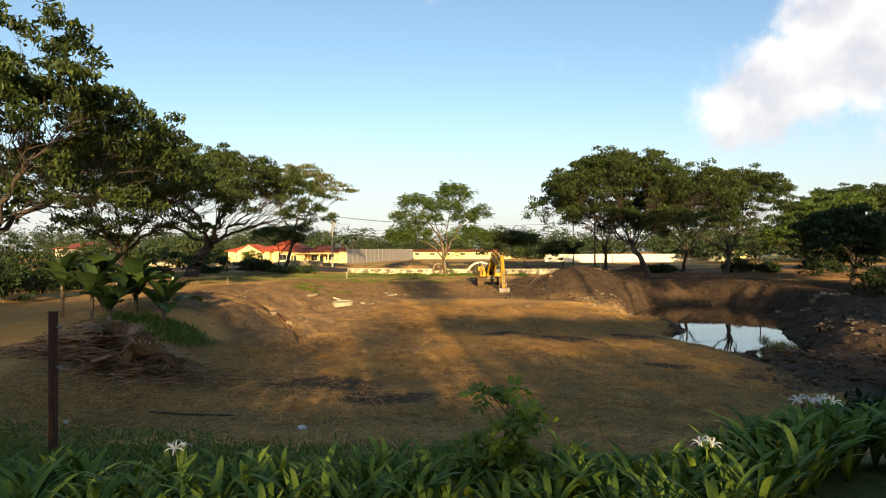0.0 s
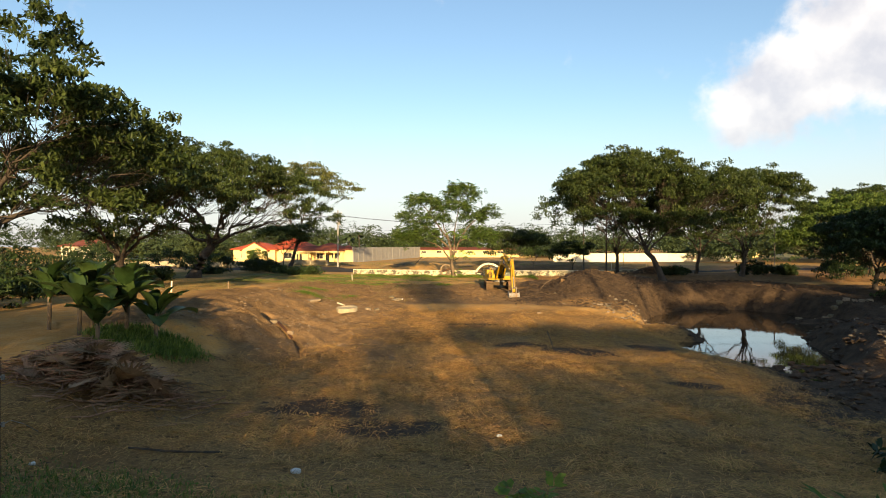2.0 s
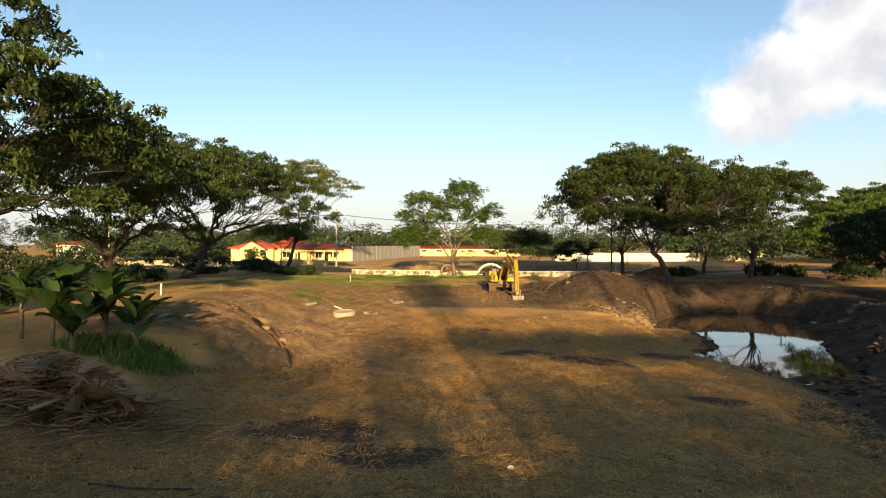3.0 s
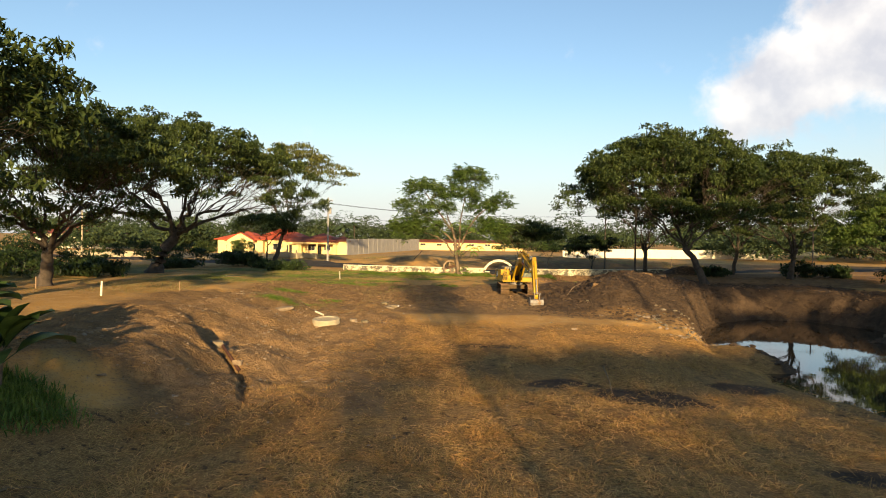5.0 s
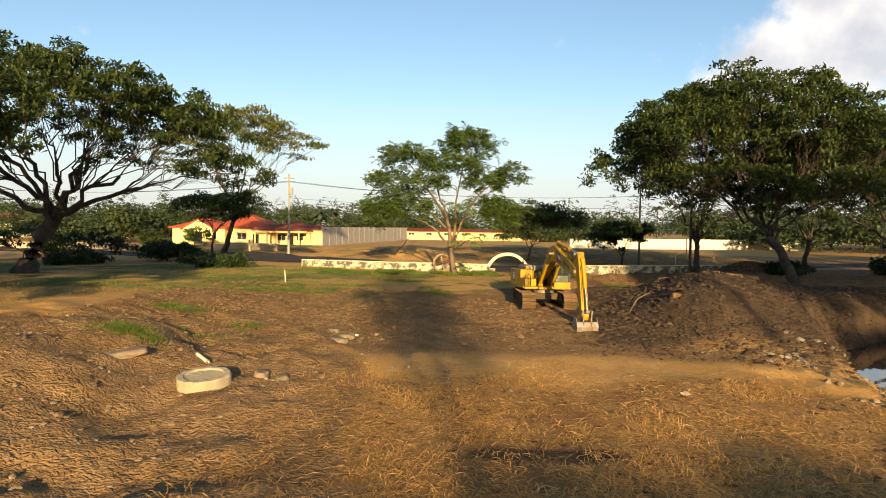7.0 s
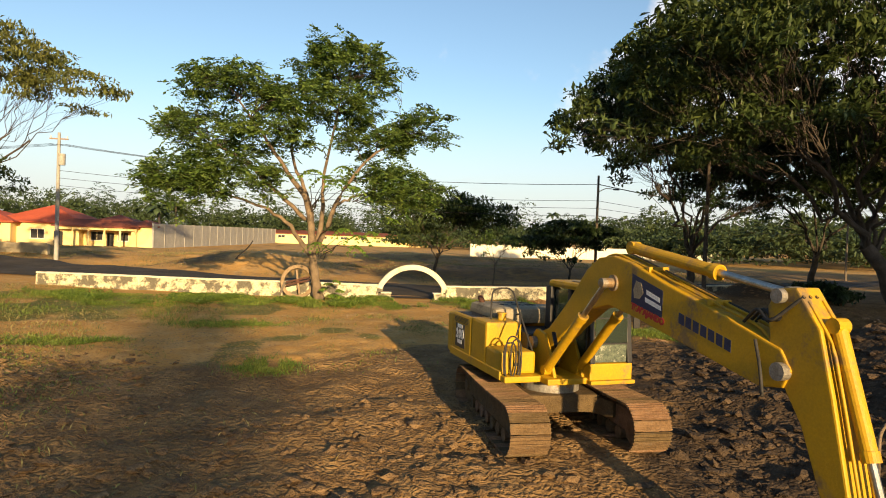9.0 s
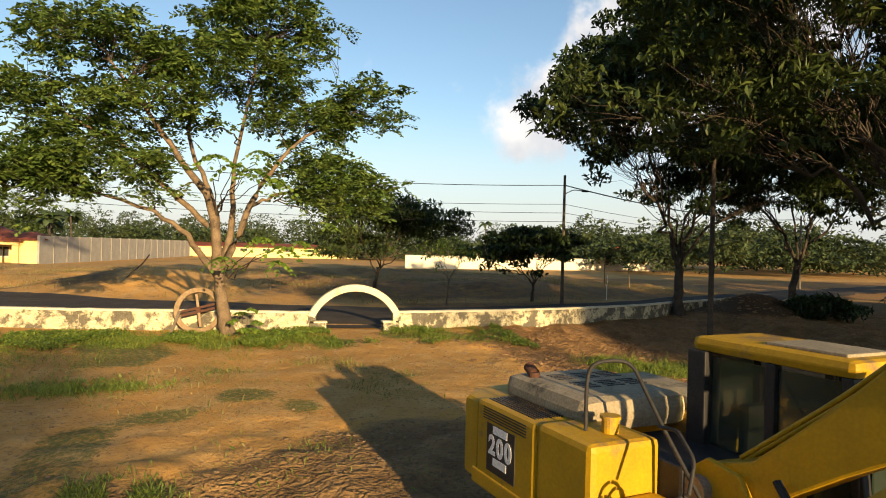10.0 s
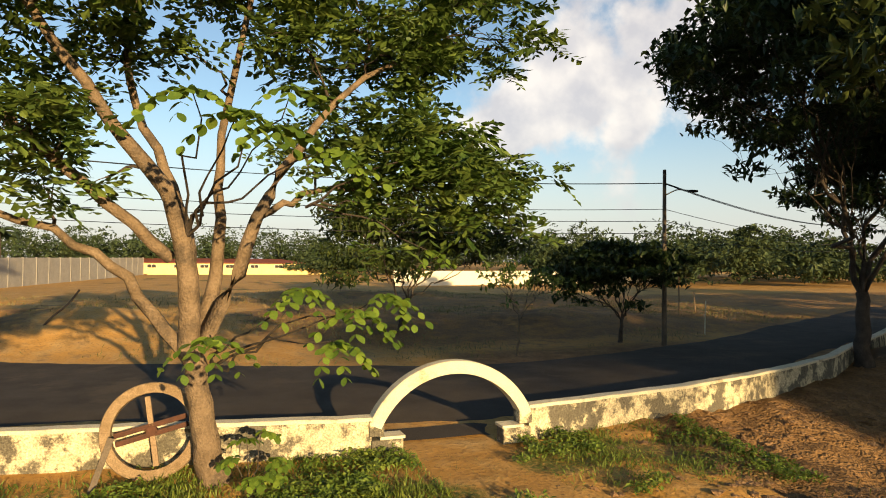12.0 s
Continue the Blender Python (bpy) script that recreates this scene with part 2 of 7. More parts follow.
    z = z + left * (0.3 * np.abs(rough_noise(x, y, 2.8, 48)) + 0.16 * rough_noise(x, y, 3.0, 41) + 0.15 * rough_noise(x, y, 1.25, 42) + 0.09 * rough_noise(x, y, 0.6, 43))
    east = smooth(7, 11, x) * smooth(78, 83, y) * smooth(96, 92, y) + smooth(18, 22, x) * smooth(27, 32, y) * smooth(62, 54, y) + smooth(9, 13, x) * smooth(48, 53, y) * smooth(64, 60, y)
    z = z + east * near * (0.13 * rough_noise(x, y, 1.6, 44) + 0.12 * np.abs(rough_noise(x, y, 0.8, 45)) + 0.05 * rough_noise(x, y, 0.4, 47))
    z = z + 0.75 * np.exp(-((x + 4) / 6.5) ** 2 - ((y - 115) / 4.0) ** 2) + 0.5 * np.exp(-((x - 8) / 5) ** 2 - ((y - 122) / 4.0) ** 2)
    z = z + smooth(106, 112, y) * smooth(170, 140, y) * 0.2 * rough_noise(x, y, 2.6, 46)
    z = z + smooth(104, 112, y) * smooth(170, 140, y) * smooth(-45, -25, x) * smooth(45, 25, x) * (0.5 + 0.5 * rough_noise(x, y, 9.0, 6))
    return z


def ground_z(x, y):
    return float(height(x, y))


def mesh_from(name, verts, faces, mat, uniform=0):
    """A mesh from numpy arrays; all faces have the same number of corners when uniform is given."""
    me = bpy.data.meshes.new(name)
    verts, faces = np.asarray(verts, np.float32), np.asarray(faces, np.int32)
    n = faces.shape[1]
    me.vertices.add(len(verts)); me.vertices.foreach_set("co", verts.ravel())
    me.loops.add(faces.size); me.loops.foreach_set("vertex_index", faces.ravel())
    me.polygons.add(len(faces)); me.polygons.foreach_set("loop_start", np.arange(0, faces.size, n, dtype=np.int32))
    me.polygons.foreach_set("use_smooth", np.full(len(faces), bool(uniform)))
    me.update(calc_edges=True)
    if mat:
        me.materials.append(mat)
    return me


def thing(name, at=(0, 0, 0), label="", category="", group="", kind=""):
    e = new(name)
    e.location = at
    e.empty_display_size = 0.3
    return tagged(e, label, category, group, kind)


def part(name, data, mat, parent, label=""):
    """Links a bmesh or a mesh as one mesh object under a thing or a part; its coordinates are the parent's own."""
    if isinstance(data, bmesh.types.BMesh):
        me = bpy.data.meshes.new(name)
        data.to_mesh(me)
        data.free()
    else:
        me = data
    if mat and not me.materials:
        me.materials.append(mat)
    ob = new(name, me)
    ob.parent = parent
    return tagged(ob, label)


def box(bm, lo, hi, bevel=0.0, m=None):
    """A box from corner to corner, with bevelled edges, added to bm."""
    lo, hi = Vector(lo), Vector(hi)
    r = bmesh.ops.create_cube(bm, size=1.0, matrix=Matrix.Translation((lo + hi) / 2) @ Matrix.Diagonal((*(hi - lo), 1)))
    vs = r["verts"]
    if bevel:
        es = list({e for v in vs for e in v.link_edges})
        b = bmesh.ops.bevel(bm, geom=es, offset=bevel, segments=2, profile=0.6, affect="EDGES")
        vs = b["verts"]
    if m:
        bmesh.ops.transform(bm, matrix=m, verts=vs)
    return vs


def rod(bm, a, b, r1, r2=None, sides=10):
    """A tapered round bar from a to b."""
    a, b = Vector(a), Vector(b)
    d = b - a
    m = Matrix.Translation((a + b) / 2) @ d.to_track_quat("Z", "Y").to_matrix().to_4x4()
    return bmesh.ops.create_cone(bm, cap_ends=True, segments=sides, radius1=r1, radius2=r1 if r2 is None else r2, depth=d.length, matrix=m)["verts"]


def slab(bm, outline, thick, m=None, bevel=0.0):
    """A flat outline (list of 2D points in x, z) pulled out along y by thick, centred."""
    vs = [bm.verts.new((p[0], -thick / 2, p[1])) for p in outline]
    f = bm.faces.new(vs)
    r = bmesh.ops.extrude_face_region(bm, geom=[f])
    ext = [g for g in r["geom"] if isinstance(g, bmesh.types.BMVert)]
    bmesh.ops.translate(bm, vec=(0, thick, 0), verts=ext)
    allv = vs + ext
    if bevel:
        es = list({e for v in allv for e in v.link_edges})
        allv = bmesh.ops.bevel(bm, geom=es, offset=bevel, segments=2, profile=0.6, affect="EDGES")["verts"]
    if m:
        bmesh.ops.transform(bm, matrix=m, verts=allv)
    bmesh.ops.recalc_face_normals(bm, faces=bm.faces)
    return allv


def tubes(paths, sides=7):
    """Vertices and quads of many tapered tubes; a path is (points, radii)."""
    V, F, base = [], [], 0
    ang = np.linspace(0, 2 * math.pi, sides, endpoint=False)
    for pts, rad in paths:
        pts, rad = np.asarray(pts, float), np.asarray(rad, float)
        t = np.gradient(pts, axis=0)
        t /= np.linalg.norm(t, axis=1)[:, None] + 1e-9
        ref = np.where(np.abs(t[:, 2:3]) > 0.9, np.array([[1.0, 0, 0]]), np.array([[0, 0, 1.0]]))
        u = np.cross(t, ref); u /= np.linalg.norm(u, axis=1)[:, None] + 1e-9
        w = np.cross(t, u)
        ring = pts[:, None] + rad[:, None, None] * (np.cos(ang)[None, :, None] * u[:, None] + np.sin(ang)[None, :, None] * w[:, None])
        V.append(ring.reshape(-1, 3))
        n = len(pts)
        i = np.arange(n - 1)[:, None] * sides + np.arange(sides)[None]
        j = np.arange(n - 1)[:, None] * sides + (np.arange(sides)[None] + 1) % sides
        F.append(base + np.stack([i, j, j + sides, i + sides], -1).reshape(-1, 4))
        base += n * sides
    return np.concatenate(V), np.concatenate(F)


def leaves(centres, per, spread, size, rng, flat=0.5, droop=0.0):
    """Many small folded leaves round the centres: each a lozenge of two triangles sharing a midrib."""
    c = np.repeat(np.asarray(centres), per, axis=0)
    n = len(c)
    dome = rng.normal(size=(n, 3))
    dome /= np.linalg.norm(dome, axis=1)[:, None]
    dome[:, 2] = np.abs(dome[:, 2]) * np.where(rng.uniform(0, 1, n) < 0.82, 1.0, -0.6)
    off = dome * (rng.uniform(0, 1, n) ** 0.45)[:, None] * np.array(spread) * 1.55
    p = c + off
    yaw, pitch = rng.uniform(0, 2 * math.pi, n), rng.normal(0, flat, n) - droop
    d = np.stack([np.cos(yaw) * np.cos(pitch), np.sin(yaw) * np.cos(pitch), np.sin(pitch)], -1)
    side = np.stack([-np.sin(yaw), np.cos(yaw), rng.normal(0, 0.45, n)], -1)
    side /= np.linalg.norm(side, axis=1)[:, None]
    ln = size[0] * rng.uniform(0.6, 1.35, n)[:, None]
    wd = size[1] * rng.uniform(0.6, 1.35, n)[:, None]
    up = np.cross(d, side)
    a, e = p - d * ln * 0.5, p + d * ln * 0.5 - up * ln * 0.08
    l, r = p + side * wd * 0.5 + up * wd * 0.12, p - side * wd * 0.5 + up * wd * 0.12
    V = np.stack([a, l, e, r], 1).reshape(-1, 3)
    F = np.arange(n * 4).reshape(-1, 4)
    return V, F


def sprays(centres, per, reach, size, rng, droop=0.3, pairs=5):
    """Feathered leaves round the centres: each a drooping midrib with two rows of small folded leaflets."""
    c = np.repeat(np.asarray(centres), per, axis=0)
    n = len(c)
    c = c + rng.normal(size=(n, 3)) * np.array((0.28, 0.28, 0.2)) * reach
    yaw, pitch = rng.uniform(0, 2 * math.pi, n), rng.normal(0.15, 0.4, n)
    d = np.stack([np.cos(yaw) * np.cos(pitch), np.sin(yaw) * np.cos(pitch), np.sin(pitch)], -1)
    side = np.stack([-np.sin(yaw), np.cos(yaw), rng.normal(0, 0.35, n)], -1)
    side /= np.linalg.norm(side, axis=1)[:, None]
    ln = reach * rng.uniform(0.6, 1.2, n)
    V = []
    for k in range(pairs):
        t = (k + 0.7) / pairs
        root = c + d * (ln * t)[:, None] - np.array((0, 0, 1.0)) * (ln * droop * t * t)[:, None]
        for q in (-1, 1):
            ax = side * q + d * (0.35 + 0.5 * t) + rng.normal(0, 0.22, (n, 3))
            ax[:, 2] -= 0.35
            ax /= np.linalg.norm(ax, axis=1)[:, None]
            wide = d - (d * ax).sum(1)[:, None] * ax
            wide /= np.linalg.norm(wide, axis=1)[:, None]
            up = np.cross(ax, wide)
            a = (size[0] * rng.uniform(0.7, 1.25, n))[:, None]
            w = (size[1] * rng.uniform(0.7, 1.25, n))[:, None]
            V.append(np.stack([root, root + ax * a * 0.55 + wide * w * 0.5 + up * w * 0.12, root + ax * a, root + ax * a * 0.55 - wide * w * 0.5 + up * w * 0.12], 1))
    V = np.concatenate(V).reshape(-1, 3)
    return V, np.arange(len(V)).reshape(-1, 4)


def kmeans(p, k, rng, rounds=8):
    c = p[rng.choice(len(p), k, replace=False)]
    for _ in range(rounds):
        lab = np.argmin(((p[:, None] - c[None]) ** 2).sum(-1), 1)
        c = np.array([p[lab == i].mean(0) if (lab == i).any() else c[i] for i in range(k)])
    return lab, c


def curve3(a, b, pull, n, rng, wob):
    """A bent limb from a to b; pull is the direction in which it leaves a."""
    a, b = np.asarray(a, float), np.asarray(b, float)
    ln = np.linalg.norm(b - a)
    mid = a + np.asarray(pull) * ln * 0.5
    t = np.linspace(0, 1, n)[:, None]
    p = (1 - t) ** 2 * a + 2 * t * (1 - t) * (0.5 * mid + 0.5 * (a + b) / 2) + t ** 2 * b
    w = rng.normal(size=(n, 3)) * wob * ln
    w[0] = w[-1] = 0
    return p + w


def tree(name, at, lobes, fork, radius, tips, per, size, seed, label, leaf="leaf", bark="bark", limbs=6, twig="bark", thick=1.0, rise=0.25, spread=(0.75, 0.75, 0.3), droop=0.0,
         group="", shell=0.55, category="tree", sink=0.25, low=-0.25, stems=(), feather=None):
    """A tree: a trunk that forks into limbs, boughs and twigs which reach into the lobes of its crown (x, y, z, rx, ry, rz from its foot)."""
    rng = np.random.default_rng(seed)
    lob = np.array(lobes, float)
    vol = lob[:, 3] * lob[:, 4] * lob[:, 5]
    pick = rng.choice(len(lob), tips, p=vol / vol.sum())
    d = rng.normal(size=(tips, 3))
    d[:, 2] = np.where(d[:, 2] < low * 2, -d[:, 2] * 0.6, d[:, 2])
    d /= np.linalg.norm(d, axis=1)[:, None]
    rr = shell + (1.03 - shell) * rng.uniform(0, 1, tips) ** 0.6
    P = lob[pick, :3] + d * rr[:, None] * lob[pick, 3:]
    P += rng.normal(size=P.shape) * 0.25
    fork = np.array(fork, float)
    paths = []
    n = 9
    foot = np.array([0, 0, -sink])
    trunk = curve3(foot, fork, (0, 0, 1), n, rng, 0.012)
    tr = radius * (1.0 - 0.28 * np.linspace(0, 1, n)) * (1 + 0.55 * np.exp(-np.linspace(0, 1, n) * 9))
    paths.append((trunk, tr))
    tang = (trunk[-1] - trunk[-2]) / np.linalg.norm(trunk[-1] - trunk[-2])
    thin = []
    if stems:
        # limbs laid out by hand: each tip hangs on the stem that passes nearest below it
        fine = []
        for line, r0, r1 in stems:
            q = np.array(line, float)
            w = np.linspace(0, len(q) - 1, 14)
            q = np.stack([np.interp(w, np.arange(len(q)), q[:, j]) for j in range(3)], -1)
            q[1:-1] = 0.25 * q[:-2] + 0.5 * q[1:-1] + 0.25 * q[2:]
            q[1:-1] += rng.normal(size=(12, 3)) * 0.035
            fine.append(q)
            paths.append((q, np.linspace(r0, r1, 14)))
        nodes = np.concatenate([q[5:] for q in fine])
        size_of = np.concatenate([np.linspace(r0, r1, 14)[5:] for _, r0, r1 in stems])
        group_of, mid = kmeans(P, tips // 7, rng)
        for j in range(len(mid)):
            tip = P[group_of == j]
            if not len(tip):
                continue
            gap = mid[j] - nodes
            cost = np.linalg.norm(gap, axis=1) + 0.9 * np.maximum(0, -gap[:, 2]) + 0.25 * np.hypot(gap[:, 0], gap[:, 1])
            near = int(np.argmin(cost + rng.uniform(0, 0.5, len(cost))))
            s = nodes[near]
            bough = curve3(s, s + (mid[j] - s) * 0.78, (0, 0, 0.9), 7, rng, 0.05)
            r1 = min(0.042, size_of[near] * 0.6)
            thin.append((bough, np.linspace(r1, r1 * 0.45, 7)))
            tg2 = (bough[-1] - bough[-2]) / np.linalg.norm(bough[-1] - bough[-2])
            for q in tip:
                thin.append((curve3(bough[rng.integers(3, 7)], q, tg2, 5, rng, 0.05), np.linspace(0.012, 0.005, 5)))
        cen = ()
    else:
        lab, cen = kmeans(P, min(limbs, tips), rng)
    for i in range(len(cen)):
        mine = P[lab == i]
        if not len(mine):
            continue
        start = trunk[-1] - tang * rng.uniform(0, 0.15) * fork[2]
        node = start + (cen[i] - start) * 0.55
        node[2] -= 0.06 * np.linalg.norm(cen[i][:2] - start[:2])
        r0 = radius * 0.74 * math.sqrt(len(mine) / len(P)) ** 0.85 * 1.05
        r0 = min(r0 * thick, radius * 0.68)
        limb = curve3(start, node, tang * 0.7 + np.array([0, 0, rise]), 8, rng, 0.034)
        paths.append((limb, np.linspace(r0, r0 * 0.62, 8)))
        k2 = max(1, min(len(mine), len(mine) // 9 + 1))
        lab2, cen2 = kmeans(mine, k2, rng)
        tg = (limb[-1] - limb[-2]) / np.linalg.norm(limb[-1] - limb[-2])
        for j in range(k2):
            tip = mine[lab2 == j]
            if not len(tip):
                continue
            s = limb[rng.integers(4, 8)]
            nd = s + (cen2[j] - s) * 0.72
            nd[2] -= 0.15 * rng.uniform(0, 1)
            r1 = max(0.02, r0 * 0.6 * math.sqrt(len(tip) / max(len(mine), 1)) ** 0.8)
            bough = curve3(s, nd, tg, 7, rng, 0.045)
            paths.append((bough, np.linspace(r1, r1 * 0.5, 7)))
            tg2 = (bough[-1] - bough[-2]) / np.linalg.norm(bough[-1] - bough[-2])
            for q in tip:
                s2 = bough[rng.integers(3, 7)]
                tw = curve3(s2, q, tg2, 5, rng, 0.035)
                thin.append((tw, np.linspace(max(0.012, r1 * 0.36), 0.006, 5)))
    ob = thing(name, at, label, category, group)
    V, F = tubes(paths, 7)
    V2, F2 = tubes(thin, 3)
    part("trunk", mesh_from("trunk", V, F, M[bark], 1), None, ob)
    part("branching", mesh_from("branching", V2, F2, M[twig], 1), None, ob)
    V, F = sprays(P, per, feather, size, rng, droop) if feather else leaves(P, per, spread, size, rng, 0.8, droop)
    part("crown", mesh_from("crown", V, F, M[leaf]), None, ob)
    return ob


# ---- ground ----
def axis(lo, hi, step, far, dense, grow=1.16):
    """Grid lines, closer between each two values of dense, and wider and wider outside lo to hi."""
    mid = np.concatenate([np.arange(lo, dense[0], step)] + [np.arange(a, b, d) for a, b, d in zip(dense, dense[1:] + (hi + step / 2,), (step / 2.4, step) * 4)])
    hi = mid[-1]
    out, d = [], step
    while not out or out[-1] < far:
        d *= grow
        out.append((out[-1] if out else 0) + d)
    out = np.array(out)
    return np.concatenate([lo - out[::-1], mid, hi + out])


def bare(x, y):
    """Dark patches in the field where the straw is burnt or worn away."""
    b = 0
    for cx, cy, rx, ry in ((8.3, 38.2, 2.6, 1.5), (4.6, 40.4, 1.8, 0.9), (-4.6, 23.4, 2.6, 1.9), (-1.6, 20.4, 2.2, 1.5), (13.5, 41.5, 2.2, 1.0), (12.0, 30.0, 1.6, 0.8), (2.0, 47.5, 2.6, 0.6)):
        b = np.maximum(b, smooth(1.35, 0.6, np.hypot((x - cx) / rx, (y - cy) / ry) + 0.35 * rough_noise(x, y, 1.1, 51)))
    return b


def build_ground():
    xs, ys = axis(-26, 40, 0.36, 2500, (-15, 24)), axis(2, 130, 0.36, 3000, (34, 47, 57, 95))
    X, Y = np.meshgrid(xs, ys)
    Z = height(X, Y)
    V = np.stack([X, Y, Z], -1).reshape(-1, 3)
    nx, ny = len(xs), len(ys)
    i = (np.arange(ny - 1)[:, None] * nx + np.arange(nx - 1)[None]).ravel()
    F = np.stack([i, i + 1, i + nx + 1, i + nx], -1)
    me = mesh_from("ground", V, F, None, 1)
    x, y = V[:, 0], V[:, 1]
    n1, n2 = 1.2 * rough_noise(x, y, 4.5, 7), 1.2 * rough_noise(x, y, 1.5, 8)
    field = smooth(9, 13, y) * smooth(57, 50, y + 2 * n1) * smooth(-2, 2, x + 1.5 * n1 - np.interp(y, [10, 30, 38, 50], [-14, -12.5, -7.5, -5.5]))
    green = np.maximum.reduce([
        smooth(13, 9, y + n1) * 1.0,
        0.6 * smooth(0.15, 0.75, n2 + 0.6 * n1) * smooth(66, 80, y) * smooth(92, 89, y) * smooth(12, 5, x),
        smooth(86.5, 88.5, y + 1.2 * n2) * smooth(91.5, 90.5, y) * smooth(14, 9, x) * (0.1 + 0.5 * smooth(-0.2, 0.5, n2)),
        0.62 * smooth(-4, -9, x) * smooth(64, 70, y) * smooth(100, 94, y) * smooth(0.0, 0.5, n1 + 0.5 * n2 + 0.35),
        smooth(2.6, 0.6, np.hypot((x + 15) / 1.5, (y - 30.5)) + 0.5 * n2) * 0.6,
        smooth(2.2, 1.0, np.hypot((x - 15.6) / 1.7, (y - 84.8)) + 0.4 * n2) * 0.55,
        smooth(-30, -40, x) * smooth(40, 60, y) * smooth(104, 98, y) * 0.6,
        0.6 * smooth(125, 150, y) * smooth(0.6, 1.0, n1 + 0.4 * n2),
    ])
    mud_and_shade = np.maximum.reduce([
        smooth(4.6, 7.6, x + 0.6 * n2 - 2.0 * smooth(66, 70, y)) * smooth(57, 62, y + n1) * smooth(85, 79, y + n1 + 6 * smooth(19, 14, x)) * smooth(46, 38, x + 3 * n1),
        smooth(-1.9, -2.8, V[:, 2]) * smooth(17, 20, x) * smooth(50, 44, x + 3 * n1),
        smooth(12, 22, y + 2 * n1) * smooth(40, 25, y) * smooth(13, 18, x + 2 * n1) * smooth(40, 30, x + 4 * n1),
        smooth(17.5, 21.5, x + 1.5 * n1) * smooth(21, 29, y + 3 * n1) * smooth(80, 72, y + 2 * n1) * smooth(60, 48, x + 4 * n1),
    ])
    mud_and_shade = np.maximum(mud_and_shade, 0.7 * bare(x, y))
    mud_and_shade = np.maximum(mud_and_shade, 0.62 * smooth(1.5, 0.8, np.hypot((x - 30.5) / 3.4, (y - 95.4) / 2.6) + 0.25 * n2))
    # beyond the road: dark soil, and tree shade put into the colour
    mud_and_shade = np.maximum(mud_and_shade, 0.36 * smooth(102, 105, y) * smooth(140, 126, y + 3 * n1) * smooth(-1, 4, x + 2 * n1) * smooth(48, 36, x))
    mud_and_shade = np.maximum(mud_and_shade, 0.45 * smooth(104, 108, y) * smooth(150, 140, y) * smooth(0.3, 0.8, n1 + 0.3 * n2))
    soil = np.maximum(smooth(-1.5, -5, x + n1) * smooth(31, 36, y + n1) * smooth(63, 56, y + 2 * n1) * smooth(-26, -17, x), 0.9 * smooth(55, 59, y) * smooth(79, 74, y + 2 * n1) * smooth(-20, -15, x))
    # its share beyond the road also browns ground that lies in tree shade
    red = np.maximum.reduce([smooth(5.5, 12, x + 2.0 * n1 + n2) * smooth(77, 84, y + n1) * smooth(108, 101, y), 0.6 * smooth(103, 108, y) * smooth(150, 138, y) * smooth(-2, 6, x + 2 * n1), 0.5 * smooth(103, 110, y) * smooth(0.2, 0.8, n1 + 0.5 * n2),
                              0.15 * smooth(74, 78, y) * smooth(92, 88, y) * smooth(0.0, 0.5, n1 + 0.4 * n2)])
    pale = smooth(-2.5, -5, x + n1) * smooth(33, 37, y + n1) * smooth(60, 54, y + 2 * n1) * smooth(-19, -14, x) * smooth(-0.9, 0.1, n2 + 0.5 * n1)
    for key, val in (("straw", field), ("green", green), ("mud_and_shade", mud_and_shade), ("red", red), ("soil", soil), ("pale", pale)):
        at = me.attributes.new(key, "FLOAT", "POINT")
        at.data.foreach_set("value", np.clip(val, 0, 1).astype(np.float32))
    m = bpy.data.materials.new("earth")
    m.use_nodes = True
    nt = m.node_tree
    N, L = nt.nodes.new, nt.links.new
    b = nt.nodes["Principled BSDF"]
    b.inputs["Roughness"].default_value, b.inputs["Specular IOR Level"].default_value = 0.95, 0.15
    geo = N("ShaderNodeNewGeometry")

    def noise_node(scale, detail=6.0, rough=0.65, squash=None):
        n = N("ShaderNodeTexNoise")
        n.inputs["Scale"].default_value, n.inputs["Detail"].default_value, n.inputs["Roughness"].default_value = scale, detail, rough
        if squash:
            mp = N("ShaderNodeMapping"); mp.inputs["Scale"].default_value = squash
            L(geo.outputs["Position"], mp.inputs["Vector"]); L(mp.outputs[0], n.inputs["Vector"])
        else:
            L(geo.outputs["Position"], n.inputs["Vector"])
        return n.outputs["Fac"]

    def spread(src, lo, hi, a=0.0, c=1.0):
        r = N("ShaderNodeMapRange")
        r.inputs["From Min"].default_value, r.inputs["From Max"].default_value = lo, hi
        r.inputs["To Min"].default_value, r.inputs["To Max"].default_value = a, c
        L(src, r.inputs["Value"])
        return r.outputs["Result"]

    def blend(fac, a, c):
        x = N("ShaderNodeMix"); x.data_type = "RGBA"
        for key, v in (("A", a), ("B", c)):
            if isinstance(v, tuple):
                x.inputs[key].default_value = (*v, 1)
            else:
                L(v, x.inputs[key])
        L(fac, x.inputs["Factor"])
        return x.outputs["Result"]

    def attr(name, breakup, amount):
        a = N("ShaderNodeAttribute"); a.attribute_name = name
        s = N("ShaderNodeMath"); s.operation = "MULTIPLY_ADD"
        L(breakup, s.inputs[0]); s.inputs[1].default_value = amount
        L(a.outputs["Fac"], s.inputs[2])
        o = N("ShaderNodeMath"); o.operation = "SUBTRACT"
        L(s.outputs[0], o.inputs[0]); o.inputs[1].default_value = amount / 2
        return spread(o.outputs[0], 0.35, 0.65)

    big, mid, fine = noise_node(0.16), noise_node(1.1, 8), noise_node(9, 8, 0.7)
    hair = noise_node(5, 8, 0.75, (1.0, 3.5, 1.0))
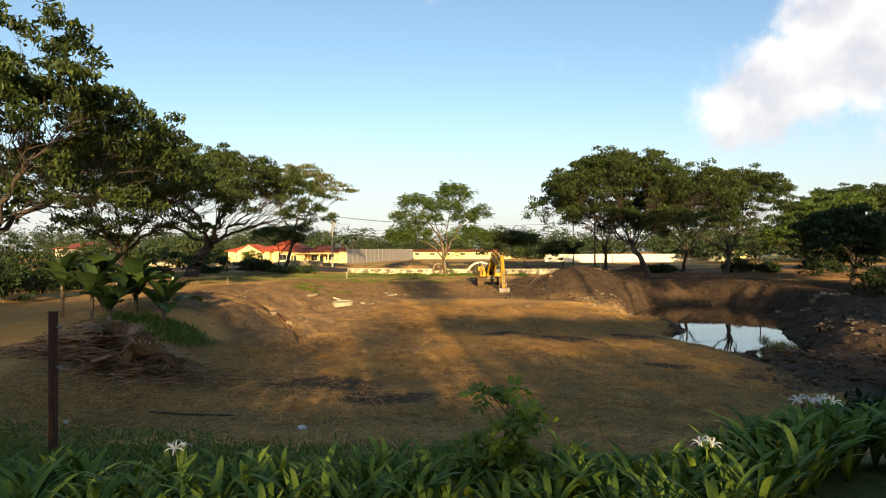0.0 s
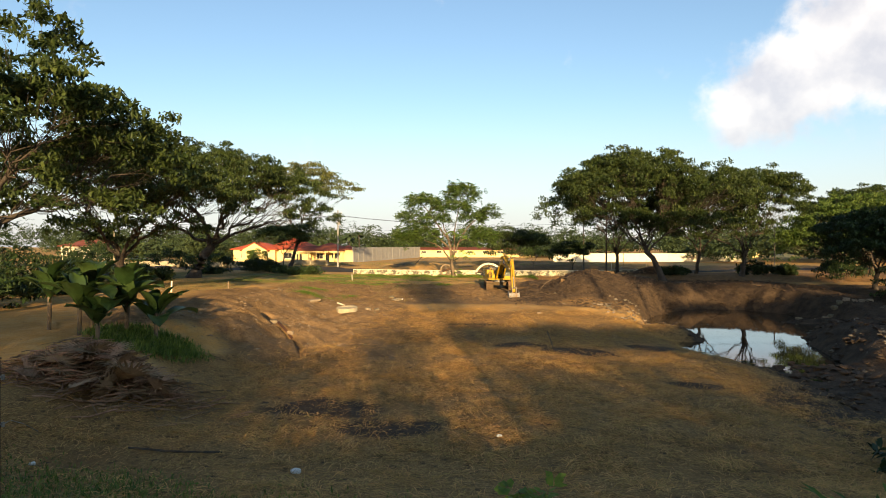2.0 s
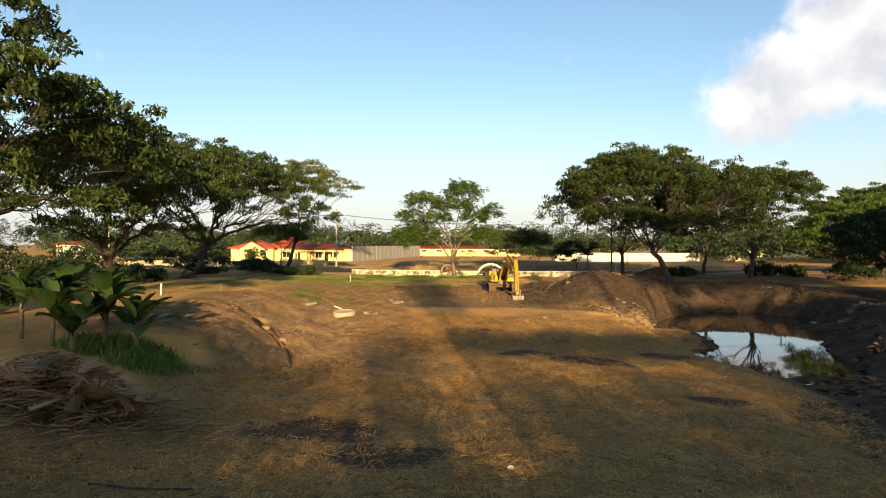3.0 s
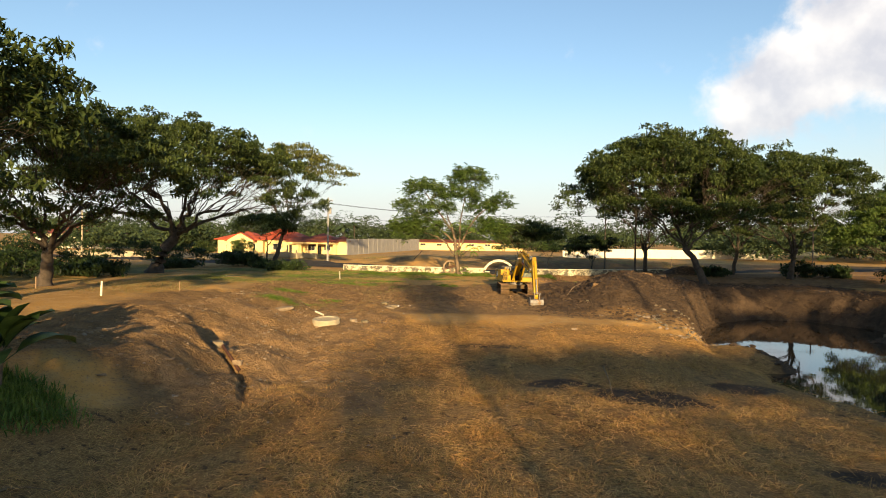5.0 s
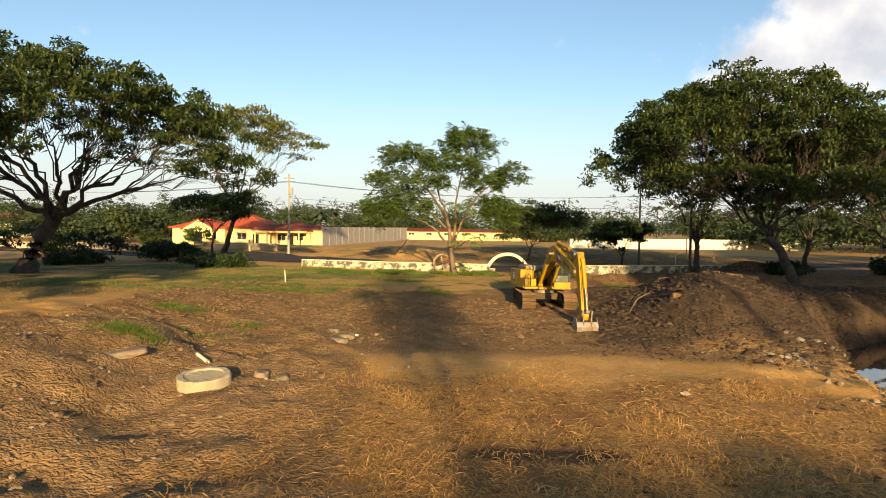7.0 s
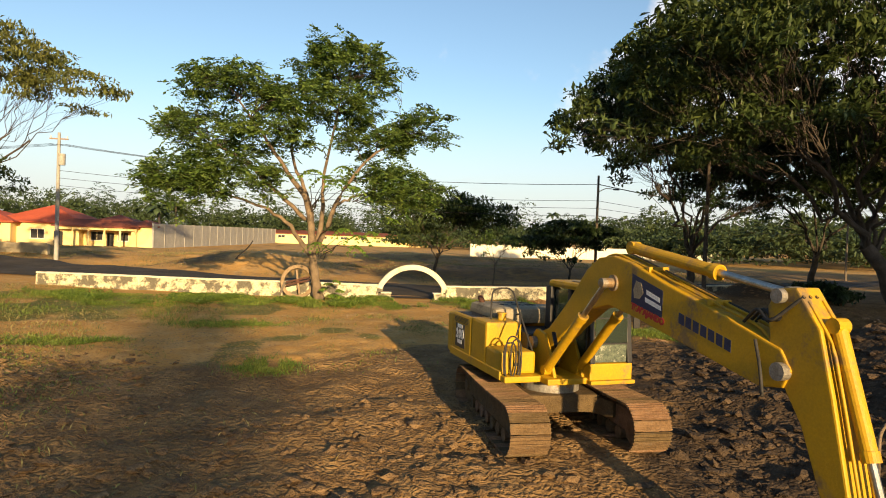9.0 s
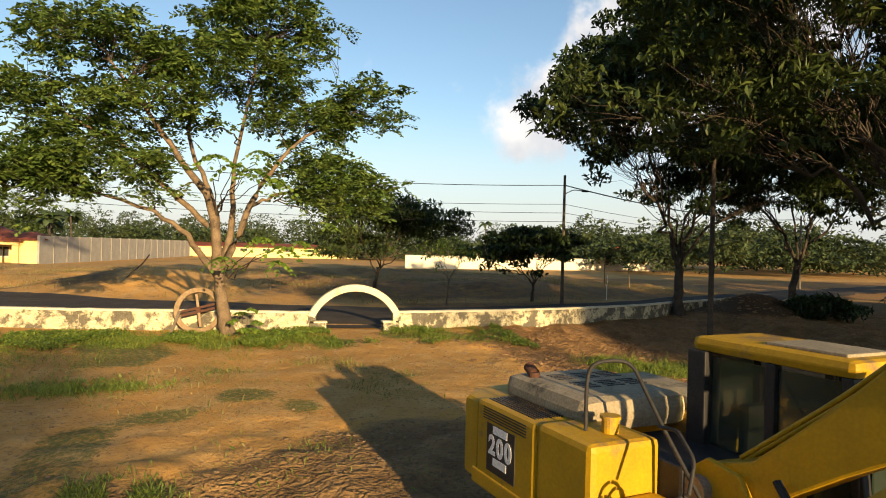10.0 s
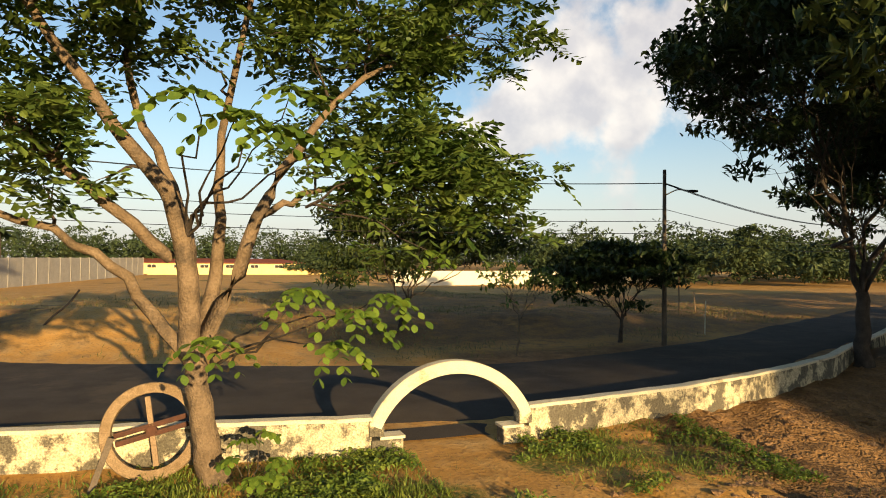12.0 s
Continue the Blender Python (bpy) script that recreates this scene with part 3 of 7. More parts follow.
    hair2 = noise_node(6, 8, 0.75, (4.0, 1.0, 1.0))
    clay = blend(spread(big, 0.4, 0.6), (0.50, 0.275, 0.078), (0.41, 0.228, 0.072))
    clay = blend(spread(mid, 0.45, 0.68), clay, (0.52, 0.33, 0.13))
    clay = blend(spread(fine, 0.52, 0.72), clay, (0.17, 0.10, 0.055))
    straw = blend(spread(hair, 0.38, 0.60), (0.12, 0.065, 0.026), (0.35, 0.195, 0.066))
    straw = blend(spread(hair2, 0.5, 0.66), straw, (0.53, 0.335, 0.12))
    straw = blend(spread(big, 0.50, 0.66), straw, (0.20, 0.108, 0.040))
    clump = noise_node(2.3, 7, 0.7)
    straw = blend(spread(clump, 0.55, 0.66), straw, (0.065, 0.039, 0.021))
    grass = blend(spread(mid, 0.4, 0.62), (0.055, 0.085, 0.02), (0.10, 0.125, 0.035))
    grass = blend(spread(fine, 0.5, 0.7), grass, (0.17, 0.15, 0.06))
    mudc = blend(spread(mid, 0.4, 0.62), (0.048, 0.032, 0.02), (0.094, 0.062, 0.037))
    mudc = blend(spread(fine, 0.55, 0.72), mudc, (0.15, 0.11, 0.072))
    col = blend(attr("straw", mid, 0.9), clay, straw)
    redc = blend(spread(mid, 0.4, 0.62), (0.19, 0.108, 0.046), (0.32, 0.185, 0.08))
    redc = blend(spread(fine, 0.5, 0.68), redc, (0.12, 0.07, 0.038))
    soilc = blend(spread(mid, 0.4, 0.62), (0.185, 0.108, 0.046), (0.29, 0.176, 0.075))
    soilc = blend(spread(fine, 0.5, 0.66), soilc, (0.10, 0.066, 0.038))
    col = blend(attr("soil", mid, 1.0), col, soilc)
    palec = blend(spread(mid, 0.4, 0.62), (0.22, 0.132, 0.058), (0.34, 0.205, 0.092))
    palec = blend(spread(fine, 0.52, 0.66), palec, (0.14, 0.085, 0.044))
    col = blend(attr("pale", mid, 1.0), col, palec)
    col = blend(attr("red", mid, 1.0), col, redc)
    col = blend(attr("mud_and_shade", mid, 0.8), col, mudc)
    col = blend(attr("green", fine, 1.1), col, grass)
    L(col, b.inputs["Base Color"])
    hsum = N("ShaderNodeMath"); hsum.operation = "MULTIPLY_ADD"
    L(fine, hsum.inputs[0]); hsum.inputs[1].default_value = 0.45; L(mid, hsum.inputs[2])
    h2 = N("ShaderNodeMath"); h2.operation = "MULTIPLY_ADD"
    L(hair, h2.inputs[0]); L(spread(attr("straw", mid, 0.9), 0.0, 1.0, 0.0, 0.35), h2.inputs[1]); L(hsum.outputs[0], h2.inputs[2])
    bp = N("ShaderNodeBump"); bp.inputs["Strength"].default_value, bp.inputs["Distance"].default_value = 0.9, 0.12
    # crumbly lumps where the earth is bare
    vo = N("ShaderNodeTexVoronoi"); vo.feature = "SMOOTH_F1"
    vo.inputs["Scale"].default_value, vo.inputs["Smoothness"].default_value = 6.5, 0.35
    wob = N("ShaderNodeVectorMath"); wob.operation = "MULTIPLY_ADD"
    nz = N("ShaderNodeTexNoise"); nz.inputs["Scale"].default_value = 3.0
    L(geo.outputs["Position"], nz.inputs["Vector"]); L(nz.outputs["Color"], wob.inputs[0])
    wob.inputs[1].default_value = (0.8, 0.8, 0.8); L(geo.outputs["Position"], wob.inputs[2])
    L(wob.outputs[0], vo.inputs["Vector"])
    crumb = N("ShaderNodeMath"); crumb.operation = "MAXIMUM"
    L(attr("soil", mid, 0.8), crumb.inputs[0]); L(attr("red", mid, 0.8), crumb.inputs[1])
    crumb2 = N("ShaderNodeMath"); crumb2.operation = "MAXIMUM"
    L(crumb.outputs[0], crumb2.inputs[0]); L(attr("mud_and_shade", mid, 0.8), crumb2.inputs[1])
    lump = N("ShaderNodeMath"); lump.operation = "MULTIPLY"
    L(vo.outputs["Distance"], lump.inputs[0]); L(crumb2.outputs[0], lump.inputs[1])
    h3 = N("ShaderNodeMath"); h3.operation = "MULTIPLY_ADD"
    L(lump.outputs[0], h3.inputs[0]); h3.inputs[1].default_value = -0.85; L(h2.outputs[0], h3.inputs[2])
    L(h3.outputs[0], bp.inputs["Height"])
    L(bp.outputs["Normal"], b.inputs["Normal"])
    me.materials.append(m)
    tagged(new("ground", me), "uneven bare clay ground with dry straw and green grass patches", "ground", kind="structure")


build_ground()


def build_water():
    bm = bmesh.new()
    ring = []
    for k in range(64):
        a = 2 * math.pi * k / 64
        u, v = 25.5 * math.cos(a), 10.2 * math.sin(a)
        ring.append(bm.verts.new((27.5 + 0.287 * u + 0.958 * v, 54 + 0.958 * u - 0.287 * v, -3.0)))
    bm.faces.new(ring)
    bmesh.ops.recalc_face_normals(bm, faces=bm.faces)
    m = bpy.data.materials.new("pond_water")
    m.use_nodes = True
    nt = m.node_tree
    b = nt.nodes["Principled BSDF"]
    b.inputs["Base Color"].default_value = (0.035, 0.028, 0.018, 1)
    b.inputs["Roughness"].default_value, b.inputs["IOR"].default_value = 0.03, 1.33
    b.inputs["Specular IOR Level"].default_value = 0.9
    n = nt.nodes.new("ShaderNodeTexNoise"); n.inputs["Scale"].default_value = 1.6
    g = nt.nodes.new("ShaderNodeNewGeometry"); nt.links.new(g.outputs["Position"], n.inputs["Vector"])
    bp = nt.nodes.new("ShaderNodeBump"); bp.inputs["Strength"].default_value, bp.inputs["Distance"].default_value = 0.05, 0.03
    nt.links.new(n.outputs["Fac"], bp.inputs["Height"]); nt.links.new(bp.outputs[0], b.inputs["Normal"])
    me = bpy.data.meshes.new("water"); bm.to_mesh(me); bm.free(); me.materials.append(m)
    tagged(new("water", me), "still brown pond water reflecting trees and sky", "water", kind="structure")


build_water()


def ribbon(name, line, half, lift, mat, label, category, across=9):
    """A strip of ground along a line of plan points that follows the height of the ground."""
    pts = np.array(line, float)
    d = np.r_[0, np.cumsum(np.linalg.norm(np.diff(pts, axis=0), axis=1))]
    s = np.arange(0, d[-1], 1.0)
    c = np.stack([np.interp(s, d, pts[:, 0]), np.interp(s, d, pts[:, 1])], -1)
    k = np.ones(9) / 9
    c = np.stack([np.convolve(np.pad(c[:, j], 4, mode="edge"), k, "valid") for j in (0, 1)], -1)
    t = np.gradient(c, axis=0); t /= np.linalg.norm(t, axis=1)[:, None]
    nrm = np.stack([-t[:, 1], t[:, 0]], -1)
    wide = np.interp(s, d, half)
    o = np.linspace(-1, 1, across)
    P = c[:, None] + nrm[:, None] * (o[None, :] * wide[:, None])[..., None]
    z = height(P[..., 0], P[..., 1])
    z = np.maximum(z, z.mean(1, keepdims=True)) + lift
    z[:, [0, -1]] -= lift + 0.06
    V = np.concatenate([P, z[..., None]], -1).reshape(-1, 3)
    i = (np.arange(len(c) - 1)[:, None] * across + np.arange(across - 1)[None]).ravel()
    F = np.stack([i, i + across, i + across + 1, i + 1], -1)[:, ::-1]
    tagged(new(name, mesh_from(name, V, F, mat, 1)), label, category, kind="structure")


ribbon("road", [(-120, 143), (-60, 124), (-16, 105.2), (-4, 100.9), (5, 97.5), (10, 97.1), (17, 98.7), (27, 102.2), (42, 109.0), (70, 121), (140, 147)], (4.8, 4.8, 4.8, 4.8, 4.8, 4.2, 3.5, 3.0, 3.0, 3.0, 3.0), 0.06, M["asphalt"], "dark asphalt road behind the low wall", "road")
ribbon("driveway", [(5.37, 90.7), (5.37, 92.0), (5.37, 94.0)], (1.5, 1.5, 1.9), 0.035, M["asphalt"], "short asphalt apron through the gate arch", "driveway", 7)


# ---- garden wall with the gate arch ----
def wall_run(name, line, height_of, thick, mat, cap_mat, label):
    pts = np.array(line, float)
    d = np.r_[0, np.cumsum(np.linalg.norm(np.diff(pts, axis=0), axis=1))]
    s = np.linspace(0, d[-1], int(d[-1] / 0.35) + 2)
    c = np.stack([np.interp(s, d, pts[:, 0]), np.interp(s, d, pts[:, 1])], -1)
    t = np.gradient(c, axis=0); t /= np.linalg.norm(t, axis=1)[:, None]
    nrm = np.stack([-t[:, 1], t[:, 0]], -1)
    ob = thing(name, (0, 0, 0), label, "wall", kind="structure")
    rng = np.random.default_rng(len(line))
    top = np.array([height_of(*p) for p in c])
    bm, cap = bmesh.new(), bmesh.new()
    rows = []
    for k in range(len(c)):
        g = min(ground_z(*c[k]), top[k] - 0.3) - 0.4
        w = thick / 2
        prof = [(-w - 0.03, g), (-w - 0.015, g + 0.7), (-w + 0.01 * rng.normal(), top[k] - 0.07), (w, top[k] - 0.07), (w + 0.03, g)]
        rows.append([bm.verts.new((c[k, 0] + nrm[k, 0] * o + 0.008 * rng.normal(), c[k, 1] + nrm[k, 1] * o, z)) for o, z in prof])
    for a, b in zip(rows, rows[1:]):
        for q in range(4):
            bm.faces.new((a[q], b[q], b[q + 1], a[q + 1]))
    bm.faces.new(rows[0]); bm.faces.new(rows[-1][::-1])
    bmesh.ops.recalc_face_normals(bm, faces=bm.faces)
    rows = []
    for k in range(len(c)):
        w = thick / 2 + 0.03
        z = top[k] + 0.006 * rng.normal()
        prof = [(-w, z - 0.08), (-w, z - 0.015), (-w + 0.02, z), (w - 0.02, z), (w, z - 0.015), (w, z - 0.08)]
        rows.append([cap.verts.new((c[k, 0] + nrm[k, 0] * o, c[k, 1] + nrm[k, 1] * o, zz)) for o, zz in prof])
    for a, b in zip(rows, rows[1:]):
        for q in range(6):
            cap.faces.new((a[q], b[q], b[(q + 1) % 6], a[(q + 1) % 6]))
    cap.faces.new(rows[0]); cap.faces.new(rows[-1][::-1])
    bmesh.ops.recalc_face_normals(cap, faces=cap.faces)
    part("wall_body", bm, mat, ob)
    part("coping", cap, cap_mat, ob)
    return ob


WALL_L = [(-15.0, 95.0), (-6.0, 92.8), (3.5, 91.1)]
WALL_R = [(7.25, 91.1), (10.0, 91.45), (12.5, 91.85), (15.5, 92.6), (18.5, 93.5), (22.0, 94.8), (25.2, 96.5), (31.0, 99.3), (37.0, 102.4)]
wall_run("wall_west", WALL_L, lambda x, y: 0.86, 0.28, M["plaster"], M["plaster_clean"], "low whitewashed stone garden wall with flaking plaster")
wall_run("wall_east", WALL_R, lambda x, y: 0.86 - 0.003 * max(0, x - 8), 0.28, M["plaster"], M["plaster_clean"], "low whitewashed stone garden wall with flaking plaster")


def build_arch():
    ob = thing("gate_arch", (5.37, 91.08, 0.0), "cream plastered round gate arch over a wall opening", "arch", kind="structure")
    cz, ro, ri, w = -0.15, 2.13, 1.85, 0.17
    a0 = math.asin((0.72 - cz) / ro)
    bm = bmesh.new()
    rows = []
    n = 36
    for k in range(n + 1):
        a = a0 + (math.pi - 2 * a0) * k / n
        ca, sa = math.cos(a), math.sin(a)
        rows.append([bm.verts.new((r * ca, y, cz + r * sa)) for r, y in ((ri, -w), (ro - 0.03, -w), (ro, -w + 0.03), (ro, w - 0.03), (ro - 0.03, w), (ri, w))])
    for a, b in zip(rows, rows[1:]):
        for q in range(6):
            bm.faces.new((a[q], b[q], b[(q + 1) % 6], a[(q + 1) % 6]))
    bm.faces.new(rows[0]); bm.faces.new(rows[-1][::-1])
    bmesh.ops.recalc_face_normals(bm, faces=bm.faces)
    part("arch_ring", bm, M["plaster_clean"], ob)
    for s in (-1, 1):
        bm = bmesh.new()
        box(bm, (min(s * 1.2, s * 1.9), -0.19, -0.6), (max(s * 1.2, s * 1.9), 0.19, 0.38), 0.02)
        part("pier", bm, M["plaster"], ob)
        bm = bmesh.new()
        box(bm, (min(s * 1.16, s * 1.72), -0.21, 0.384), (max(s * 1.16, s * 1.72), 0.21, 0.45), 0.012)
        part("pier_cap", bm, M["plaster_clean"], ob)
        bm = bmesh.new()
        box(bm, (min(s * 1.62, s * 1.95), -0.165, 0.454), (max(s * 1.62, s * 1.95), 0.165, 0.80), 0.02)
        part("springer", bm, M["plaster"], ob)


build_arch()


# ---- trees ----
def gz(x, y):
    return (x, y, ground_z(x, y))


RAIN = "broad umbrella-crowned shade tree with dark spreading limbs"
BIG = dict(size=(0.42, 0.19), spread=(0.56, 0.56, 0.36), per=74)
tree("shade_tree", gz(-27, 34), [(1, 0, 10.6, 10, 9.5, 3.0), (3.2, -1, 15.0, 4.6, 4.6, 2.2), (-4, -2, 14, 5, 5, 2.4), (6, -5, 11.4, 4.8, 4.5, 1.6), (4, 2, 6.2, 6, 5, 1.3), (7.5, 3, 9.0, 4.4, 5, 2.4)], (0.5, 0, 4.0), 0.5, 420, seed=11, label=RAIN, limbs=7, group="shade trees", **BIG)
tree("shade_tree", gz(-33, 61), [(1, -2, 9.8, 11.5, 11.5, 3.6), (3, -6, 12, 6.5, 5.5, 1.8), (9, -4, 8, 5, 6, 2.6), (4, -6, 5.4, 7, 5, 1.4)], (0.6, -0.5, 2.8), 0.55, 420, seed=12, label=RAIN, limbs=7, group="shade trees", **BIG)
tree("shade_tree", gz(-33.5, 80.5), [(2, -2, 11.8, 13, 11.5, 4.2), (12, 0, 10.2, 6, 7, 3.2), (0, 0, 14.8, 7.5, 8, 2.6), (15, 2, 7.6, 4.2, 4.5, 2.6), (-10, 0, 9, 6, 8, 3)], (2.4, 0, 4.2), 0.75, 560, seed=13, label=RAIN + " and a leaning trunk", limbs=9, group="shade trees", **BIG)
tree("shade_tree", gz(27.6, 81.8), [(-4, 0, 11.4, 10, 8.5, 4.5), (-12.3, 3, 8.9, 4.1, 4.5, 2.8), (5.5, 0, 11, 6, 7.5, 4.0), (-3.3, 0, 14.8, 7, 5.5, 2.4), (-9, 0, 12, 5, 5, 3), (-7, -2, 7.9, 5.5, 5, 1.8), (2, -3, 7.2, 6, 5, 1.8)], (-2.4, 0, 4.0), 0.42, 760, seed=14, label=RAIN + " and a leaning trunk", leaf="leaf", limbs=8, group="shade trees", size=BIG["size"], spread=BIG["spread"], per=54)
tree("shade_tree", gz(25.2, 95.8), [(0.5, 0, 12.0, 8.6, 7.0, 4.6), (-7.0, -1, 10.4, 3.4, 3.6, 2.6), (0.5, 0, 15.8, 6.2, 5.6, 2.2), (6, 0, 9.0, 5.2, 5, 2.4), (-1.5, -1.5, 8.6, 5.0, 4.4, 1.8), (3, 0, 7.0, 5.5, 4.5, 1.6)], (-0.1, 0, 3.0), 0.32, 680, seed=15, label=RAIN, leaf="leaf_dark", limbs=8, group="shade trees", size=(0.44, 0.2), spread=(0.56, 0.56, 0.36), per=58)
tree("shade_tree", gz(41.9, 91.2), [(0, 0, 10.8, 9.5, 9, 4.6), (-3, 0, 7, 7, 7, 2.6), (2, 0, 13.2, 6, 6, 2.0)], (0.4, 0, 2.6), 0.4, 420, seed=16, label=RAIN, limbs=7, group="shade trees", **BIG)
tree("shade_tree", gz(39.2, 101.3), [(1, 0, 10.5, 9, 7, 4.6), (-3, 0, 7, 4.5, 4, 2)], (0.6, 0, 3.2), 0.3, 340, seed=17, label="slender shade tree with a forked trunk", limbs=6, group="shade trees", **BIG)
tree("shade_tree", gz(56, 92), [(0, 0, 6.6, 7.5, 6.5, 3.8), (-4, -2, 4.6, 5.5, 4, 2.6), (3, 0, 9.6, 5, 5, 2.4)], (0.3, 0, 1.8), 0.42, 330, seed=18, label="low dense green tree on the pond bank", leaf="leaf_bright", limbs=6, **BIG)
tree("shade_tree", gz(67, 101), [(0, 0, 9.5, 11, 9, 4.2), (3, 0, 12, 7, 6, 2)], (-0.5, 0, 3.2), 0.45, 420, seed=19, label=RAIN, limbs=7, group="shade trees", **BIG)
tree("shade_tree", gz(80, 84), [(0, 0, 9.0, 11, 10, 4.5)], (0.3, 0, 3.2), 0.5, 360, seed=20, label=RAIN, leaf="leaf_dark", limbs=7, group="shade trees", **BIG)
tree("shade_tree", gz(47, 70), [(0, 0, 5.5, 6, 7, 3.2), (-3, -4, 3.5, 4, 4, 2.2)], (0.3, 0, 1.8), 0.3, 300, seed=21, label="low dark tree hanging over the pond", leaf="leaf_dark", limbs=6, **BIG)
tree("yellowing_tree", gz(-29.9, 115), [(2, 0, 16, 7, 7, 3.0), (9, 0, 13.8, 4.2, 4, 2.2), (-4, 0, 13, 5, 5, 2.8)], (1.6, 0, 5.2), 0.36, 210, 46, (0.5, 0.2), 22, "thin-crowned tree with yellowing leaves", "leaf_yellow", limbs=6, spread=(0.9, 0.9, 0.3))
tree("small_tree", gz(-30.5, 112), [(0, 0, 5.5, 5, 4, 2.4), (4, 0, 6.5, 3, 3, 1.6)], (0.2, 0, 2.4), 0.16, 150, 50, (0.42, 0.18), 23, "small green tree below a taller one", limbs=5)
CENTRE = [(1.2, 0, 11.9, 2.5, 2.8, 1.6), (0, -0.3, 10.0, 2.8, 3.0, 1.2), (-4.5, 0, 10.5, 2.6, 2.9, 1.5), (-6.6, 0.3, 8.5, 1.9, 2.3, 1.0), (-2.3, -1, 8.3, 2.3, 2.6, 0.9), (5.0, 0, 8.8, 1.7, 2.3, 1.4), (2.7, 0.5, 8.4, 2.0, 2.4, 1.0), (-6.9, -0.5, 5.4, 2.2, 2.5, 1.7), (-4.3, -1, 5.9, 2.2, 2.4, 1.1), (4.2, -0.5, 5.5, 2.0, 2.1, 1.7), (2.6, 0.8, 6.6, 1.4, 1.8, 0.7), (-3.4, 0.3, 7.3, 1.5, 1.8, 0.6), (-5.3, -0.5, 7.0, 1.7, 2.0, 0.8)]
STEMS = [([(-0.42, 0, 2.3), (-0.95, 0.3, 3.0), (-1.6, 0.5, 3.85), (-2.3, 0.6, 4.5), (-3.4, 0.5, 4.9), (-5.4, 0.2, 5.5)], 0.15, 0.045),
         ([(-0.45, 0, 2.4), (-0.5, -0.3, 4.4), (-0.9, -0.6, 5.6), (-1.7, -0.8, 6.5), (-2.5, -0.9, 7.8), (-4.2, -0.6, 10.0)], 0.21, 0.05),
         ([(-0.48, -0.2, 4.0), (-0.6, 0.2, 5.1), (-0.95, 0.5, 6.0), (-1.75, 0.8, 7.6), (-1.4, 0.9, 10.4)], 0.15, 0.045),
         ([(-0.38, 0, 2.4), (-0.05, 0.5, 3.8), (0.1, 0.8, 4.6), (0.0, 0.9, 5.9), (0.25, 0.8, 7.6), (0.9, 0.4, 11.4)], 0.165, 0.045),
         ([(-0.36, 0, 2.3), (0.25, -0.3, 3.7), (0.75, -0.5, 5.1), (1.3, -0.5, 6.1), (2.3, -0.3, 7.5), (4.2, 0, 8.9)], 0.165, 0.04),
         ([(0.75, -0.4, 5.0), (1.7, -0.1, 5.5), (2.7, -0.2, 5.7), (4.2, -0.4, 6.0)], 0.075, 0.03),
         ([(-0.8, 0.2, 4.2), (-1.9, -0.3, 5.2), (-3.0, -0.6, 6.3), (-4.2, -0.4, 7.3), (-6.4, 0.2, 8.4)], 0.125, 0.04)]
FORKED = tree("forked_tree", gz(0.3, 90.5), CENTRE, (-0.42, 0, 2.5), 0.27, 860, 7, (0.225, 0.12), 31, "leafy green tree with a pale trunk forked into several stems", "leaf_bright", "bark_pale", droop=0.35, stems=STEMS, feather=0.62)
tree("small_tree", gz(9.8, 110), [(0, 0, 5.0, 4.2, 3.6, 1.9), (3.6, 0, 4.6, 3, 3, 1.6), (-1.5, 0, 3.2, 2.5, 2.5, 1.0)], (0.3, 0, 1.4), 0.16, 170, 55, (0.42, 0.17), 24, "small green tree across the road", "leaf", limbs=6)
tree("sapling", gz(13.2, 103.0), [(0, 0, 3.3, 1.5, 1.4, 0.8)], (0.1, 0, 1.5), 0.06, 40, 16, (0.3, 0.13), 25, "thin sapling with few leaves", "leaf_bright", "bark_pale", limbs=5, spread=(0.3, 0.3, 0.15))
tree("small_tree", gz(20.0, 104.8), [(0, 0, 3.6, 3.4, 3, 1.3), (-2, 0, 3.0, 2, 2, 0.9)], (0.1, 0, 1.2), 0.12, 150, 34, (0.4, 0.22), 26, "bushy dark tree with large leaves by the road", "leaf_dark", limbs=6, spread=(0.45, 0.45, 0.2))

# unseen trees and hedges added behind the start of the path to shade the ground
BACK = dict(label="unseen tree added behind the start to shade the ground", group="garden trees", leaf="leaf_dark")
# x, y, top, half width, tips, leaves a tip; the wide thin crowns let a soft part of the low sun through
# tall crown shaped to cast the rounded shadow on the yard
tree("unseen_tree", gz(6.6, -12), [(-0.1, 0, 16.2, 3.4, 2.6, 1.7), (-0.3, 0, 18.0, 2.3, 2.0, 1.4), (-0.5, 0, 19.3, 1.2, 1.2, 0.9), (0.2, 0, 14.0, 2.9, 2.4, 1.3), (0.6, 0, 12.2, 2.2, 2.0, 1.0)], (0.2, 0, 9.6), 0.15, 420, 7, size=(0.36, 0.18), spread=(0.75, 0.75, 0.5), seed=50, limbs=7, **BACK)
# two crowns set high, added to shade the ground beyond the road
for k, x in enumerate((23.2, 29.4)):
    tree("unseen_tree", gz(x, -14), [(0, 0, 24.2, 3.9, 3.0, 1.3), (0.8, 0, 25.0, 2.6, 2.2, 0.9)], (0.2, 0, 16.0), 0.2, 260, 40, size=(0.5, 0.25), spread=(0.9, 0.9, 0.6), seed=58 + k, limbs=7, **BACK)
